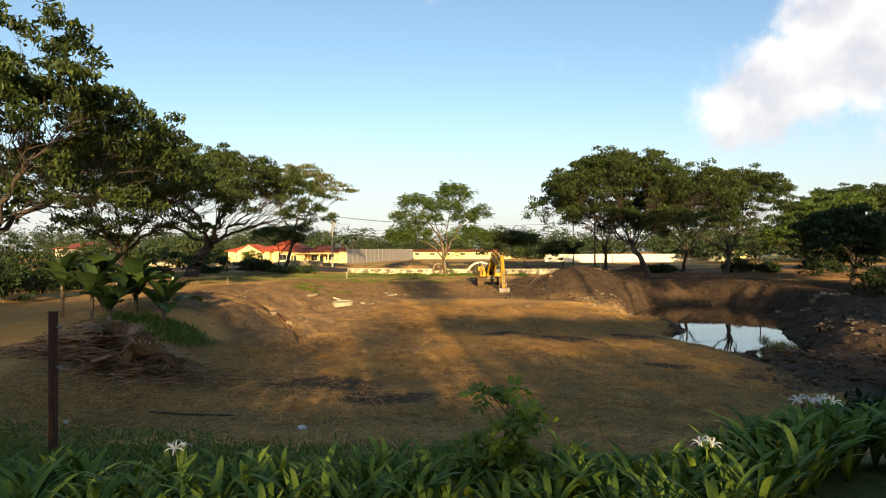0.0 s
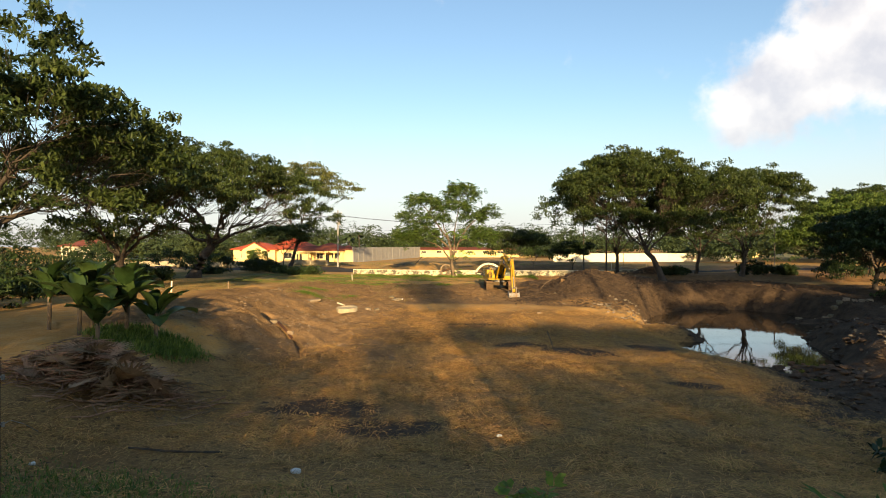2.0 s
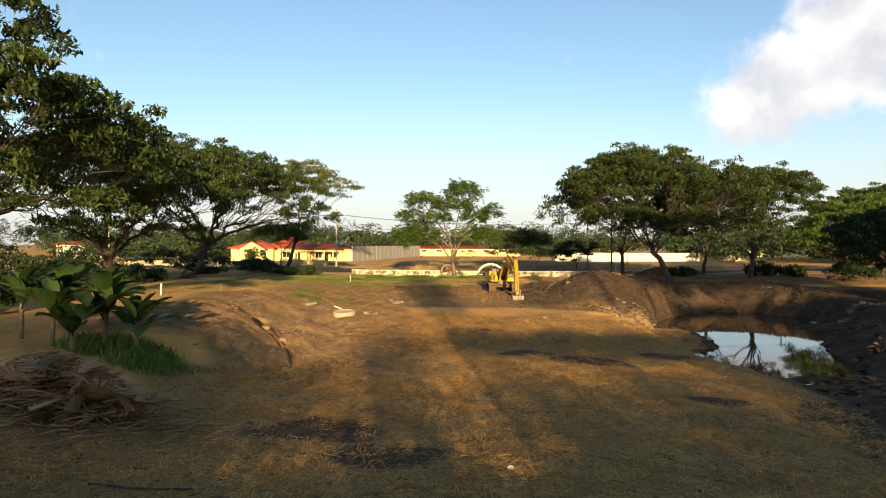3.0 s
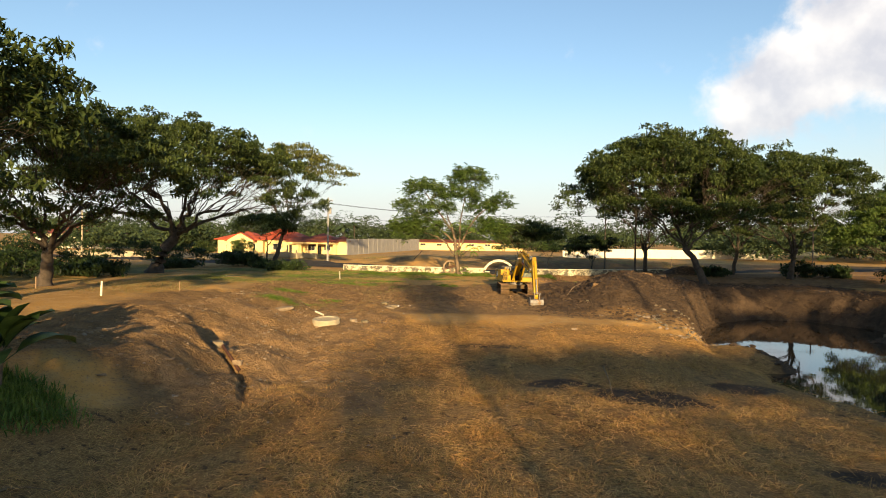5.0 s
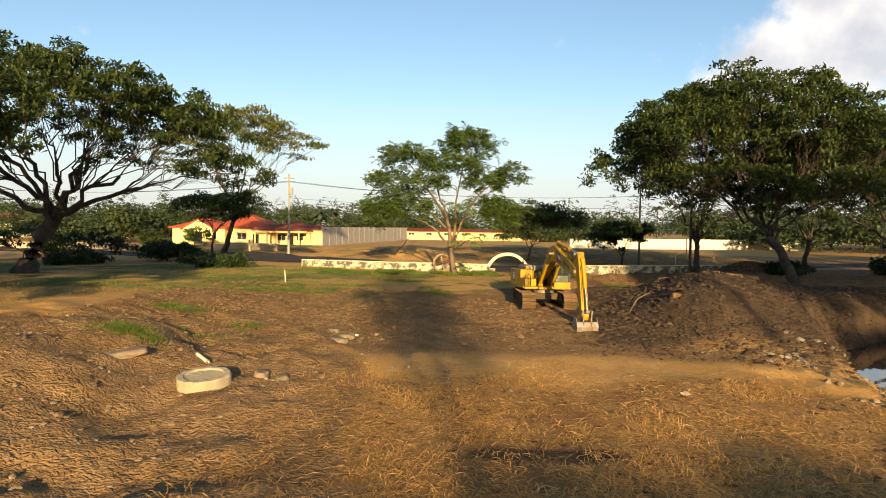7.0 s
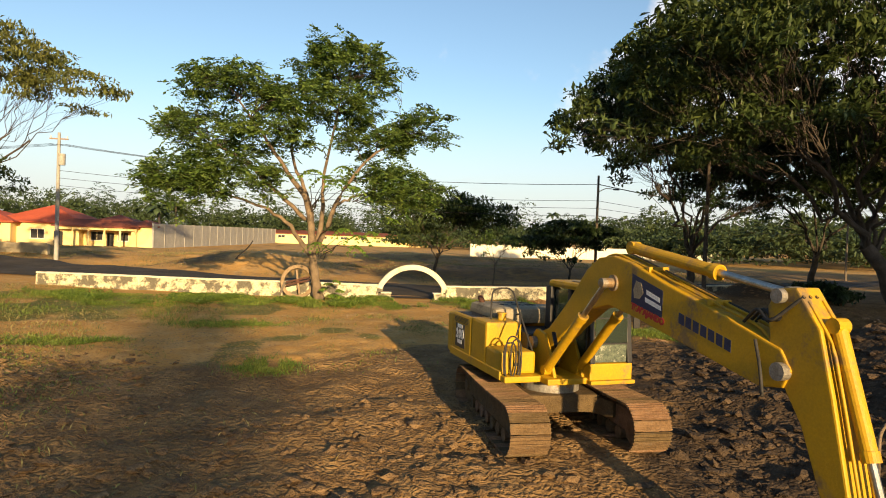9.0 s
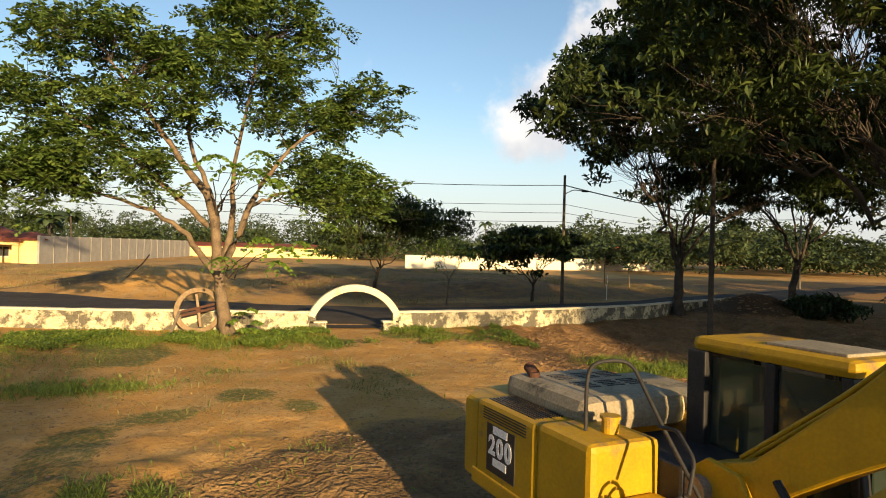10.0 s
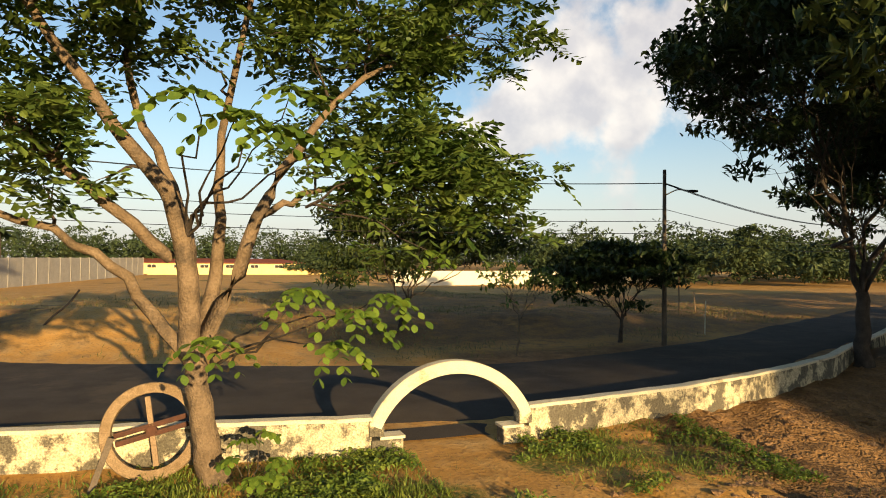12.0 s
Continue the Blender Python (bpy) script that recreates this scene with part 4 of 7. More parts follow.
for k, x in enumerate((9.2, 14.6, 20.0, 25.6)):
    tree("unseen_tree", gz(x, -14), [(0, 0, 8.7, 3.2, 2.4, 1.1), (0.8, 0, 9.0, 2.2, 1.8, 0.9)], (0.2, 0, 5.2), 0.14, 170, 14 + 8 * k, size=(0.34, 0.17), spread=(0.9, 0.8, 0.5), seed=54 + k, limbs=6, **BACK)
# added high crowns that shade the pond bank, east yard and far field
for k, (x, y, top, r, n, per) in enumerate(((34.6, -14, 26.0, 5.0, 340, 44), (43, -14, 26.4, 5.6, 340, 46), (53, -13, 26.0, 6.2, 340, 46), (38.5, -16, 15, 6.0, 260, 32), (48, -15, 15, 6.0, 260, 42))):
    h = top - (5.2 if top > 20 else 3.8)
    tree("unseen_tree", gz(x, y), [(0, 0, h, r, r, top - h), (0.3 * r, 0, h - 1.8, r * 0.8, r * 0.8, 2.4)], (0.2, 0, h * 0.45), 0.3, n, per, size=(0.6, 0.3), spread=(1.0, 1.0, 0.7), seed=52 + k, limbs=6, **BACK)
for k, (x, y, top, r, n, per) in enumerate(((-2.6, -14, 7.9, 3.4, 280, 20), (-6.4, -14, 9.0, 2.6, 260, 46), (-10.2, -15, 10.6, 4.6, 340, 62), (-18.5, -13, 10.6, 5.2, 340, 70), (27, -16, 11.2, 5.6, 340, 44), (3.0, -15, 10.4, 3.2, 280, 22), (10.5, -11, 6.0, 3.6, 240, 20), (16.5, -11, 6.2, 3.6, 240, 36), (14.5, -12, 7.6, 4.6, 260, 10), (22.5, -12, 8.0, 4.6, 260, 26), (8.5, -13, 7.2, 3.6, 240, 14))):
    h = top * 0.55
    tree("unseen_tree", gz(x, y), [(0, 0, h, r, r * 0.7, top - h), (0, 0, top - 2.0, r * 0.95, r * 0.6, 1.7), (0, 0, h * 0.6, r, r * 0.7, h * 0.5)], (0.2, 0, h * 0.4), 0.22, n, per, size=(0.30, 0.15), spread=(1.7, 1.4, 0.9), shell=0.1, low=-0.8, seed=150 + k, limbs=6, **BACK)
# hedge row out of view, added to stop sun passing below the crowns
for k in range(9):
    x = -22 + 7.5 * k
    tree("unseen_hedge", gz(x, -8.5), [(0, 0, 1.2, 4.0, 1.3, 1.1), (0.5, 0, 0.8, 4.2, 1.2, 0.8)], (0.2, 0, 0.8), 0.1, 90, 26, (0.55, 0.28), 80 + k, "unseen dense hedge added behind the start to block low sun", "leaf_dark", limbs=6, spread=(0.6, 0.5, 0.4), category="hedge", low=-0.8, shell=0.2, group="garden hedges")


# ---- far woods ----
def far_woods():
    rng = np.random.default_rng(5)
    C = []
    rows = ((230, -150, -45, 11, 52), (175, -110, -62, 7, 22), (262, -40, 60, 10, 52), (330, -220, 260, 15, 120), (205, 66, 170, 12, 60), (430, -330, 420, 22, 130), (168, 70, 150, 9, 44), (300, 40, 220, 13, 40), (240, 20, 60, 5, 10))
    for y0, x0, x1, top, n in rows:
        for _ in range(n):
            x, y = rng.uniform(x0, x1), y0 + rng.uniform(-14, 14)
            w, hh = rng.uniform(3.5, 9), top * rng.uniform(0.5, 1.3)
            z = ground_z(x, y)
            for q in range(3):
                ox, oz, s = rng.normal(0, w * 0.45), rng.uniform(0.35, 0.72) * hh, rng.uniform(0.45, 0.8)
                d = rng.normal(size=(36, 3)); d /= np.linalg.norm(d, axis=1)[:, None]
                C.append(np.stack([x + ox + d[:, 0] * w * s, y + d[:, 1] * w * s, np.maximum(z + 0.3, z + oz + d[:, 2] * hh * 0.4 * s)], -1))
    C = np.concatenate(C)
    V, F = leaves(C, 4, (0.8, 0.8, 0.4), (1.05, 0.62), rng, 0.6)
    tagged(new("far_woods", mesh_from("far_woods", V, F, M["far_leaf"])), "distant belt of green trees on the horizon", "woods", kind="stuff")


far_woods()


# ---- houses and far walls ----
def hip_roof(bm, x0, x1, y0, y1, z, rise, eave=0.7):
    x0, x1, y0, y1 = x0 - eave, x1 + eave, y0 - eave, y1 + eave
    w = min(x1 - x0, y1 - y0) / 2
    a = [bm.verts.new(p) for p in ((x0, y0, z), (x1, y0, z), (x1, y1, z), (x0, y1, z))]
    lo = [bm.verts.new((v.co.x, v.co.y, z - 0.18)) for v in a]
    if x1 - x0 >= y1 - y0:
        r = [bm.verts.new((x0 + w, (y0 + y1) / 2, z + rise)), bm.verts.new((x1 - w, (y0 + y1) / 2, z + rise))]
        fs = [(a[0], a[1], r[1], r[0]), (a[1], a[2], r[1]), (a[2], a[3], r[0], r[1]), (a[3], a[0], r[0])]
    else:
        r = [bm.verts.new(((x0 + x1) / 2, y0 + w, z + rise)), bm.verts.new(((x0 + x1) / 2, y1 - w, z + rise))]
        fs = [(a[0], a[1], r[0]), (a[1], a[2], r[1], r[0]), (a[2], a[3], r[1]), (a[3], a[0], r[0], r[1])]
    for f in fs:
        bm.faces.new(f)
    for k in range(4):
        bm.faces.new((a[k], a[(k + 1) % 4], lo[(k + 1) % 4], lo[k]))
    bm.faces.new(lo[::-1])
    bmesh.ops.recalc_face_normals(bm, faces=bm.faces)


def house(at, wings, porch, windows, doors, label, wall="yellow_wall", roof="roof_red"):
    ob = thing("house", at, label, "house")
    for x0, x1, y0, y1, h, rise, rm in wings:
        bm = bmesh.new(); box(bm, (x0, y0, -0.6), (x1, y1, h), 0.02)
        part("wall", bm, M[wall], ob)
        bm = bmesh.new(); hip_roof(bm, x0, x1, y0, y1, h + 0.19, rise)
        part("roof", bm, M[rm or roof], ob)
    for x, z, w, h, y in windows:
        win = thing("window", (x, y, z)); win.parent = ob
        bm = bmesh.new()
        for s in (-1, 1):
            box(bm, (s * w / 2 - 0.05, -0.06, -h / 2), (s * w / 2 + 0.05, 0.04, h / 2))
            box(bm, (-w / 2 + 0.05, -0.06, s * h / 2 - 0.05), (w / 2 - 0.05, 0.04, s * h / 2 + 0.05))
        box(bm, (-0.03, -0.05, -h / 2 + 0.05), (0.03, 0.03, h / 2 - 0.05))
        part("frame", bm, M["white_wall"], win)
        bm = bmesh.new(); box(bm, (-w / 2, -0.025, -h / 2), (w / 2, 0.02, h / 2))
        part("pane", bm, M["dark"], win)
        bm = bmesh.new(); box(bm, (-w / 2 - 0.1, -0.16, -h / 2 - 0.14), (w / 2 + 0.1, 0.02, -h / 2 - 0.055))
        part("sill", bm, M["white_wall"], win)
    for x, w, h, y in doors:
        bm = bmesh.new(); box(bm, (x - w / 2, y - 0.06, -0.3), (x + w / 2, y + 0.03, h), 0.02)
        part("door", bm, M["dark"], ob)
    if porch:
        x0, x1, y0, y1, h, cols, rm = porch
        bm = bmesh.new(); hip_roof(bm, x0, x1, y0, y1, h + 0.3, 1.1, 0.4)
        part("porch_roof", bm, M[rm], ob)
        bm = bmesh.new(); box(bm, (x0, y0, h - 0.32), (x1, y0 + 0.25, h + 0.1), 0.02)
        part("beam", bm, M[wall], ob)
        for k in range(cols):
            x = x0 + 0.2 + (x1 - x0 - 0.4) * k / (cols - 1)
            bm = bmesh.new()
            rod(bm, (x, y0 + 0.13, -0.4), (x, y0 + 0.13, h - 0.324), 0.17, 0.15, 12)
            box(bm, (x - 0.24, y0 - 0.1, -0.4), (x + 0.24, y0 + 0.36, 0.12), 0.02)
            part("column", bm, M[wall], ob)
    return ob


hz = ground_z(-40, 165)
house((0, 0, hz), [(-58, -47, 164, 176, 3.3, 2.0, None), (-50, -38, 166, 180, 3.4, 2.9, None), (-39, -29, 168, 178, 3.2, 1.9, "roof_brown"), (-30, -26.4, 165, 171, 3.3, 1.0, "roof_brown")],
      (-41, -29, 164.5, 168, 2.9, 6, "roof_brown"),
      [(-55, 1.7, 1.8, 1.4, 163.98), (-49.5, 1.7, 1.6, 1.4, 163.98), (-44, 1.7, 2.0, 1.5, 165.98), (-36, 1.6, 1.8, 1.4, 167.98), (-32, 1.6, 1.6, 1.4, 167.98)],
      [(-41, 1.3, 2.2, 165.97), (-34, 1.1, 2.1, 167.97)], "single-storey yellow house with red tiled hip roofs and a columned porch")


def gable():
    ob = thing("gable_porch", (-52, 162.6, hz), "cream gabled entrance porch of the yellow house", "porch")
    bm = bmesh.new(); slab(bm, [(-3.2, -0.5), (3.2, -0.5), (3.2, 3.2), (0, 5.0), (-3.2, 3.2)], 0.3)
    part("gable_wall", bm, M["yellow_wall"], ob)
    for s in (-1, 1):
        bm = bmesh.new(); slab(bm, [(0, 5.05), (s * 3.7, 2.95), (s * 3.7, 3.17), (0, 5.3)], 3.0, Matrix.Translation((0, 1.0, 0)))
        part("roof_slope", bm, M["roof_red"], ob)
    bm = bmesh.new(); slab(bm, [(-0.9, -0.3), (0.9, -0.3), (0.9, 1.9), (0.5, 2.5), (-0.5, 2.5), (-0.9, 1.9)], 0.12, Matrix.Translation((0, -0.16, 0)))
    part("doorway", bm, M["dark"], ob)


gable()
house((0, 0, ground_z(0, 250)), [(-24, 24, 246, 256, 2.6, 1.0, "roof_brown")], None, [(-18 + 6 * k, 1.6, 2.0, 1.3, 245.98) for k in range(7)], [(-15, 1.2, 2.1, 245.97)], "long low yellow house with a brown roof beyond the field")
house((0, 0, ground_z(122, 250)), [(112, 134, 246, 256, 3.6, 2.2, "roof_red")], None, [(116 + 5 * k, 1.8, 2.0, 1.3, 245.98) for k in range(4)], [], "far yellow house with a red roof among trees")
house((0, 0, ground_z(-105, 190)), [(-118, -98, 186, 198, 4.0, 2.4, "roof_brown")], None, [(-114 + 5 * k, 1.8, 2.0, 1.3, 185.98) for k in range(3)], [], "far house with a brown roof among trees", wall="white_wall")


def straight_wall(name, a, b, h, thick, mat, post_every, label):
    a, b = Vector(a), Vector(b)
    d = b - a
    ob = thing(name, (a.x, a.y, 0), label, "wall", kind="structure")
    ob.rotation_euler = (0, 0, math.atan2(d.y, d.x))
    n = max(1, int(d.length / post_every))
    step = d.length / n
    for k in range(n):
        p = a + d * ((k + 0.5) / n)
        z = ground_z(p.x, p.y)
        bm = bmesh.new(); box(bm, (k * step + 0.13, -thick / 2, z - 0.5), ((k + 1) * step - 0.13, thick / 2, z + h), 0.015)
        part("panel", bm, mat, ob)
    for k in range(n + 1):
        p = a + d * (k / n)
        z = ground_z(p.x, p.y)
        bm = bmesh.new(); box(bm, (k * step - 0.13, -thick / 2 - 0.06, z - 0.5), (k * step + 0.13, thick / 2 + 0.06, z + h + 0.05), 0.015)
        part("post", bm, mat, ob)


straight_wall("wall_field", (-26.2, 163), (-13, 235), 3.9, 0.16, M["grey_wall"], 4.0, "tall grey concrete block wall beside the field")
straight_wall("wall_far", (27, 170), (84, 179), 2.3, 0.2, M["white_wall"], 8.0, "long cream plastered wall beyond the field")
straight_wall("wall_far_west", (-12, 236), (30, 238), 1.6, 0.2, M["yellow_wall"], 8.0, "low yellow plastered wall beyond the field")
straight_wall("wall_house", (-75, 132), (-40, 126), 1.1, 0.2, M["concrete"], 5.0, "low grey block wall before the house")
straight_wall("wall_house_east", (-34, 122), (-24, 119), 0.9, 0.2, M["concrete"], 2.5, "broken low block wall before the house")


# ---- excavator ----
M["digger_yellow"] = material("digger_yellow", (0.46, 0.265, 0.009), (0.39, 0.225, 0.011), 0.55, 2.2, 30, 0.05, c3=(0.20, 0.13, 0.055), spots=0.54, grain=0.10)
M["digger_mud"] = material("digger_mud", (0.115, 0.068, 0.033), (0.18, 0.11, 0.055), 0.95, 5, 40, 0.9, c3=(0.12, 0.085, 0.055), spots=0.55, per="object")
M["steel"] = material("steel", (0.30, 0.28, 0.25), (0.20, 0.18, 0.155), 0.55, 6, 40, 0.4, c3=(0.25, 0.16, 0.08), spots=0.52, metal=0.5)
M["chrome"] = material("chrome", (0.48, 0.46, 0.42), (0.36, 0.33, 0.28), 0.3, 8, 40, 0.02, metal=1.0)
M["black_paint"] = material("black_paint", (0.018, 0.018, 0.02), (0.03, 0.028, 0.027), 0.5, 5, 40, 0.1)
M["hood"] = material("hood", (0.23, 0.19, 0.125), (0.30, 0.25, 0.17), 0.8, 2.5, 30, 0.15, c3=(0.07, 0.065, 0.055), spots=0.56)
M["rubber"] = material("rubber", (0.02, 0.019, 0.018), (0.035, 0.032, 0.03), 0.7, 8, 40, 0.1)
M["white_print"] = material("white_print", (0.75, 0.74, 0.72), (0.70, 0.69, 0.67), 0.6, 6, 40, 0)
M["red_print"] = material("red_print", (0.42, 0.035, 0.025), (0.36, 0.03, 0.025), 0.6, 6, 40, 0)
M["blue_print"] = material("blue_print", (0.03, 0.035, 0.08), (0.025, 0.03, 0.07), 0.6, 6, 40, 0)
glass = bpy.data.materials.new("cab_glass")
glass.use_nodes = True
gb = glass.node_tree.nodes["Principled BSDF"]
gb.inputs["Base Color"].default_value = (0.13, 0.17, 0.14, 1)
gb.inputs["Roughness"].default_value, gb.inputs["Transmission Weight"].default_value, gb.inputs["IOR"].default_value = 0.05, 0.85, 1.45
M["glass"] = glass
# pale specks put a dappled reflection into the lower windscreen's colour
dappled = material("reflection_glass", (0.05, 0.065, 0.05), (0.13, 0.15, 0.11), 0.3, 14, 40, 0.05, c3=(0.34, 0.34, 0.27), spots=0.54)
M["reflection_glass"] = dappled

DIG = thing("excavator", (5.42, 69.5, -0.43), "yellow crawler excavator with muddy tracks and lowered bucket", "excavator")
DIG.rotation_euler = (0, 0, 3.156)
TURN = Matrix.Rotation(0.12, 4, "Z")
TO_SIDE = Matrix(((0, -1, 0, 0), (1, 0, 0, 0), (0, 0, 1, 0), (0, 0, 0, 1)))


def up_part(name, bm, mat, parent=None, label=""):
    """A part of the slewing upper body; sub-parts inherit its turn."""
    ob = part(name, bm, M[mat], parent or DIG, label)
    if parent is None:
        ob.matrix_local = TURN
    return ob


def side_plate(outline, thick, x, bevel=0.02):
    bm = bmesh.new()
    slab(bm, outline, thick, Matrix.Translation((x, 0, 0)) @ TO_SIDE, bevel)
    return bm


def build_tracks():
    r, half, zc, w = 0.43, 1.78, 0.46, 0.76
    straight = 2 * half
    total = 2 * straight + 2 * math.pi * r
    n = 48
    shoe = bmesh.new()
    box(shoe, (-w / 2, -0.093, -0.012), (w / 2, 0.093, 0.014))
    for k in (-0.07, 0.0, 0.07):
        box(shoe, (-w / 2, k - 0.011, 0.014), (w / 2, k + 0.011, 0.04))
    me = bpy.data.meshes.new("track_shoe")
    shoe.to_mesh(me); shoe.free(); me.materials.append(M["digger_mud"])
    for side in (-1, 1):
        x = 1.19 * side
        tr = thing("track", (0, 0, 0)); tr.parent = DIG
        bm = bmesh.new()
        pts = []
        for k in range(40):
            a = math.pi * k / 39 - math.pi / 2
            pts.append((half - 0.05 + math.cos(a) * (r - 0.13) if k < 40 else 0, zc + math.sin(a) * (r - 0.13)))
        slab(bm, [(-half, 0.3), (half, 0.3), (half, 0.62), (half - 0.3, 0.72), (-half + 0.3, 0.72), (-half, 0.62)], 0.34, Matrix.Translation((x, 0, 0)) @ TO_SIDE, 0.03)
        part("track_frame", bm, M["digger_mud"], tr)
        for y, name in ((half, "idler"), (-half, "sprocket")):
            bm = bmesh.new()
            rod(bm, (x - 0.16, y, zc), (x + 0.16, y, zc), r - 0.06, None, 28)
            rod(bm, (x - 0.22, y, zc), (x + 0.22, y, zc), 0.14, None, 18)
            part(name, bm, M["digger_mud"], tr)
        for k in range(7):
            y = -half + 0.55 + k * (2 * half - 1.1) / 6
            bm = bmesh.new()
            rod(bm, (x - 0.2, y, 0.2), (x + 0.2, y, 0.2), 0.13, None, 16)
            part("roller", bm, M["digger_mud"], tr)
        for k in range(n):
            s = total * (k + 0.35) / n
            if s < straight:
                y, z, a = -half + s, zc - r, math.pi
            elif s < straight + math.pi * r:
                t = (s - straight) / r
                y, z, a = half + math.sin(t) * r, zc - math.cos(t) * r, math.pi - t
                a = t + math.pi
            elif s < 2 * straight + math.pi * r:
                y, z, a = half - (s - straight - math.pi * r), zc + r, 0.0
                sag = math.sin(math.pi * (s - straight - math.pi * r) / straight)
                z -= 0.035 * sag
            else:
                t = (s - 2 * straight - math.pi * r) / r
                y, z, a = -half - math.sin(t) * r, zc + math.cos(t) * r, t
            ob = new("track_shoe", me)
            ob.parent = tr
            ob.matrix_local = Matrix.Translation((x, y, z)) @ Matrix.Rotation(a, 4, "X")
    bm = bmesh.new()
    box(bm, (-0.85, -0.75, 0.45), (0.85, 0.75, 0.82), 0.06)
    for sx in (-1, 1):
        for sy in (-1, 1):
            box(bm, (-0.16, -0.5, -0.17), (0.16, 0.5, 0.17), 0.04, Matrix.Translation((sx * 0.78, sy * 0.62, 0.6)) @ Matrix.Rotation(-sx * sy * 0.6, 4, "Z"))
    part("car_body", bm, M["digger_mud"], DIG)
    bm = bmesh.new()
    rod(bm, (0, 0, 0.8), (0, 0, 1.08), 0.62, None, 36)
    part("slew_ring", bm, M["steel"], DIG)


build_tracks()


def text_part(body, size, at, mat, parent, name):
    """Lettering on the right-hand face: reads towards the bucket."""
    cu = bpy.data.curves.new(name, "FONT")
    cu.body, cu.size, cu.extrude, cu.align_x, cu.offset = body, size, 0.002, "CENTER", 0.012
    tmp = bpy.data.objects.new(name, cu)
    scene.collection.objects.link(tmp)
    me = bpy.data.meshes.new_from_object(tmp.evaluated_get(bpy.context.evaluated_depsgraph_get()))
    bpy.data.objects.remove(tmp)
    me.transform(Matrix(((0, 0, 1, at[0]), (1, 0, 0, at[1]), (0, 1, 0, at[2]), (0, 0, 0, 1))) @ Matrix.Rotation(at[3], 4, "Z"))
    me.materials.clear()
    return part(name, me, M[mat], parent)


def build_upper():
    bm = bmesh.new(); box(bm, (-1.33, -2.75, 1.07), (1.34, 0.62, 1.2), 0.03)
    box(bm, (-0.5, 0.62, 1.07), (0.55, 0.95, 1.2), 0.03)
    deck = up_part("deck", bm, "digger_yellow")
    bm = bmesh.new(); box(bm, (1.30, -2.7, 1.09), (1.365, 0.40, 1.27), 0.02)
    up_part("skirt", bm, "digger_yellow")
    # tool box, tank and side covers on the right
    bm = bmesh.new(); box(bm, (0.56, -0.42, 1.2), (1.34, 0.40, 1.66), 0.06)
    tool = up_part("tool_box", bm, "digger_yellow")
    bm = bmesh.new(); box(bm, (0.7, 0.395, 1.3), (1.2, 0.412, 1.55), 0.006)
    up_part("tool_box_lid", bm, "digger_yellow", tool)
    bm = bmesh.new(); box(bm, (0.95, 0.41, 1.38), (1.06, 0.425, 1.44), 0.004)
    up_part("latch", bm, "black_paint", tool)
    bm = bmesh.new(); box(bm, (0.5, -1.32, 1.2), (1.34, -0.425, 2.16), 0.07)
    tank = up_part("fuel_tank", bm, "digger_yellow")
    bm = bmesh.new(); rod(bm, (0.85, -0.75, 2.13), (0.85, -0.75, 2.30), 0.09, 0.085, 18); rod(bm, (0.85, -0.75, 2.30), (0.85, -0.75, 2.33), 0.105, None, 18)
    up_part("filler_cap", bm, "digger_yellow", tank)
    bm = bmesh.new(); box(bm, (0.48, -2.62, 1.2), (1.345, -1.325, 2.13), 0.06)
    cover = up_part("side_cover", bm, "digger_yellow")
    bm = bmesh.new(); box(bm, (1.335, -2.35, 1.34), (1.353, -1.72, 1.90), 0.004)
    panel = up_part("decal_panel", bm, "black_paint", cover, "black decal panel with white numerals")
    for k, digit in enumerate("200"):
        text_part(digit, 0.30, (1.356, -2.22 + 0.18 * k, 1.56, 0.0), "white_print", panel, "numeral")
    for z, hw in ((1.80, 0.16), (1.43, 0.15)):
        bm = bmesh.new(); box(bm, (1.3535, -2.04 - hw, z), (1.3575, -2.04 + hw, z + 0.09))
        up_part("bar", bm, "white_print", panel)
    for k in range(5):
        bm = bmesh.new(); box(bm, (1.338, -2.45, 1.935 + k * 0.031), (1.352, -1.5, 1.948 + k * 0.031))
        up_part("louvre", bm, "black_paint", cover)
    for k in range(9):
        bm = bmesh.new(); box(bm, (0.82 + 0.05 * k, -2.5, 2.122), (0.845 + 0.05 * k, -1.5, 2.140))
        up_part("top_vent", bm, "black_paint", cover)
    # left side cover behind the cab
    bm = bmesh.new(); box(bm, (-1.33, -2.62, 1.2), (-0.55, -0.85, 2.14), 0.06)
    up_part("left_cover", bm, "digger_yellow")
    # counterweight, rounded at the back
    bm = bmesh.new()
    out = [(-1.33, -2.62), (1.34, -2.62), (1.33, -2.95), (1.1, -3.2), (0.7, -3.34), (0, -3.4), (-0.7, -3.34), (-1.1, -3.2), (-1.32, -2.95)]
    lo = [bm.verts.new((x, y, 1.1)) for x, y in out]
    hi = [bm.verts.new((x, y, 2.1)) for x, y in out]
    bm.faces.new(lo[::-1]); bm.faces.new(hi)
    for k in range(len(out)):
        q = (k + 1) % len(out)
        bm.faces.new((lo[k], lo[q], hi[q], hi[k]))
    bmesh.ops.bevel(bm, geom=[e for e in bm.edges if abs(e.verts[0].co.z - e.verts[1].co.z) < 0.01], offset=0.09, segments=3, profile=0.6, affect="EDGES")
    bmesh.ops.recalc_face_normals(bm, faces=bm.faces)
    up_part("counterweight", bm, "digger_yellow")
    # engine hood with exhaust
    bm = bmesh.new(); box(bm, (-0.6, -2.80, 2.0), (0.86, -1.12, 2.38), 0.15)
    hood = up_part("engine_hood", bm, "hood")
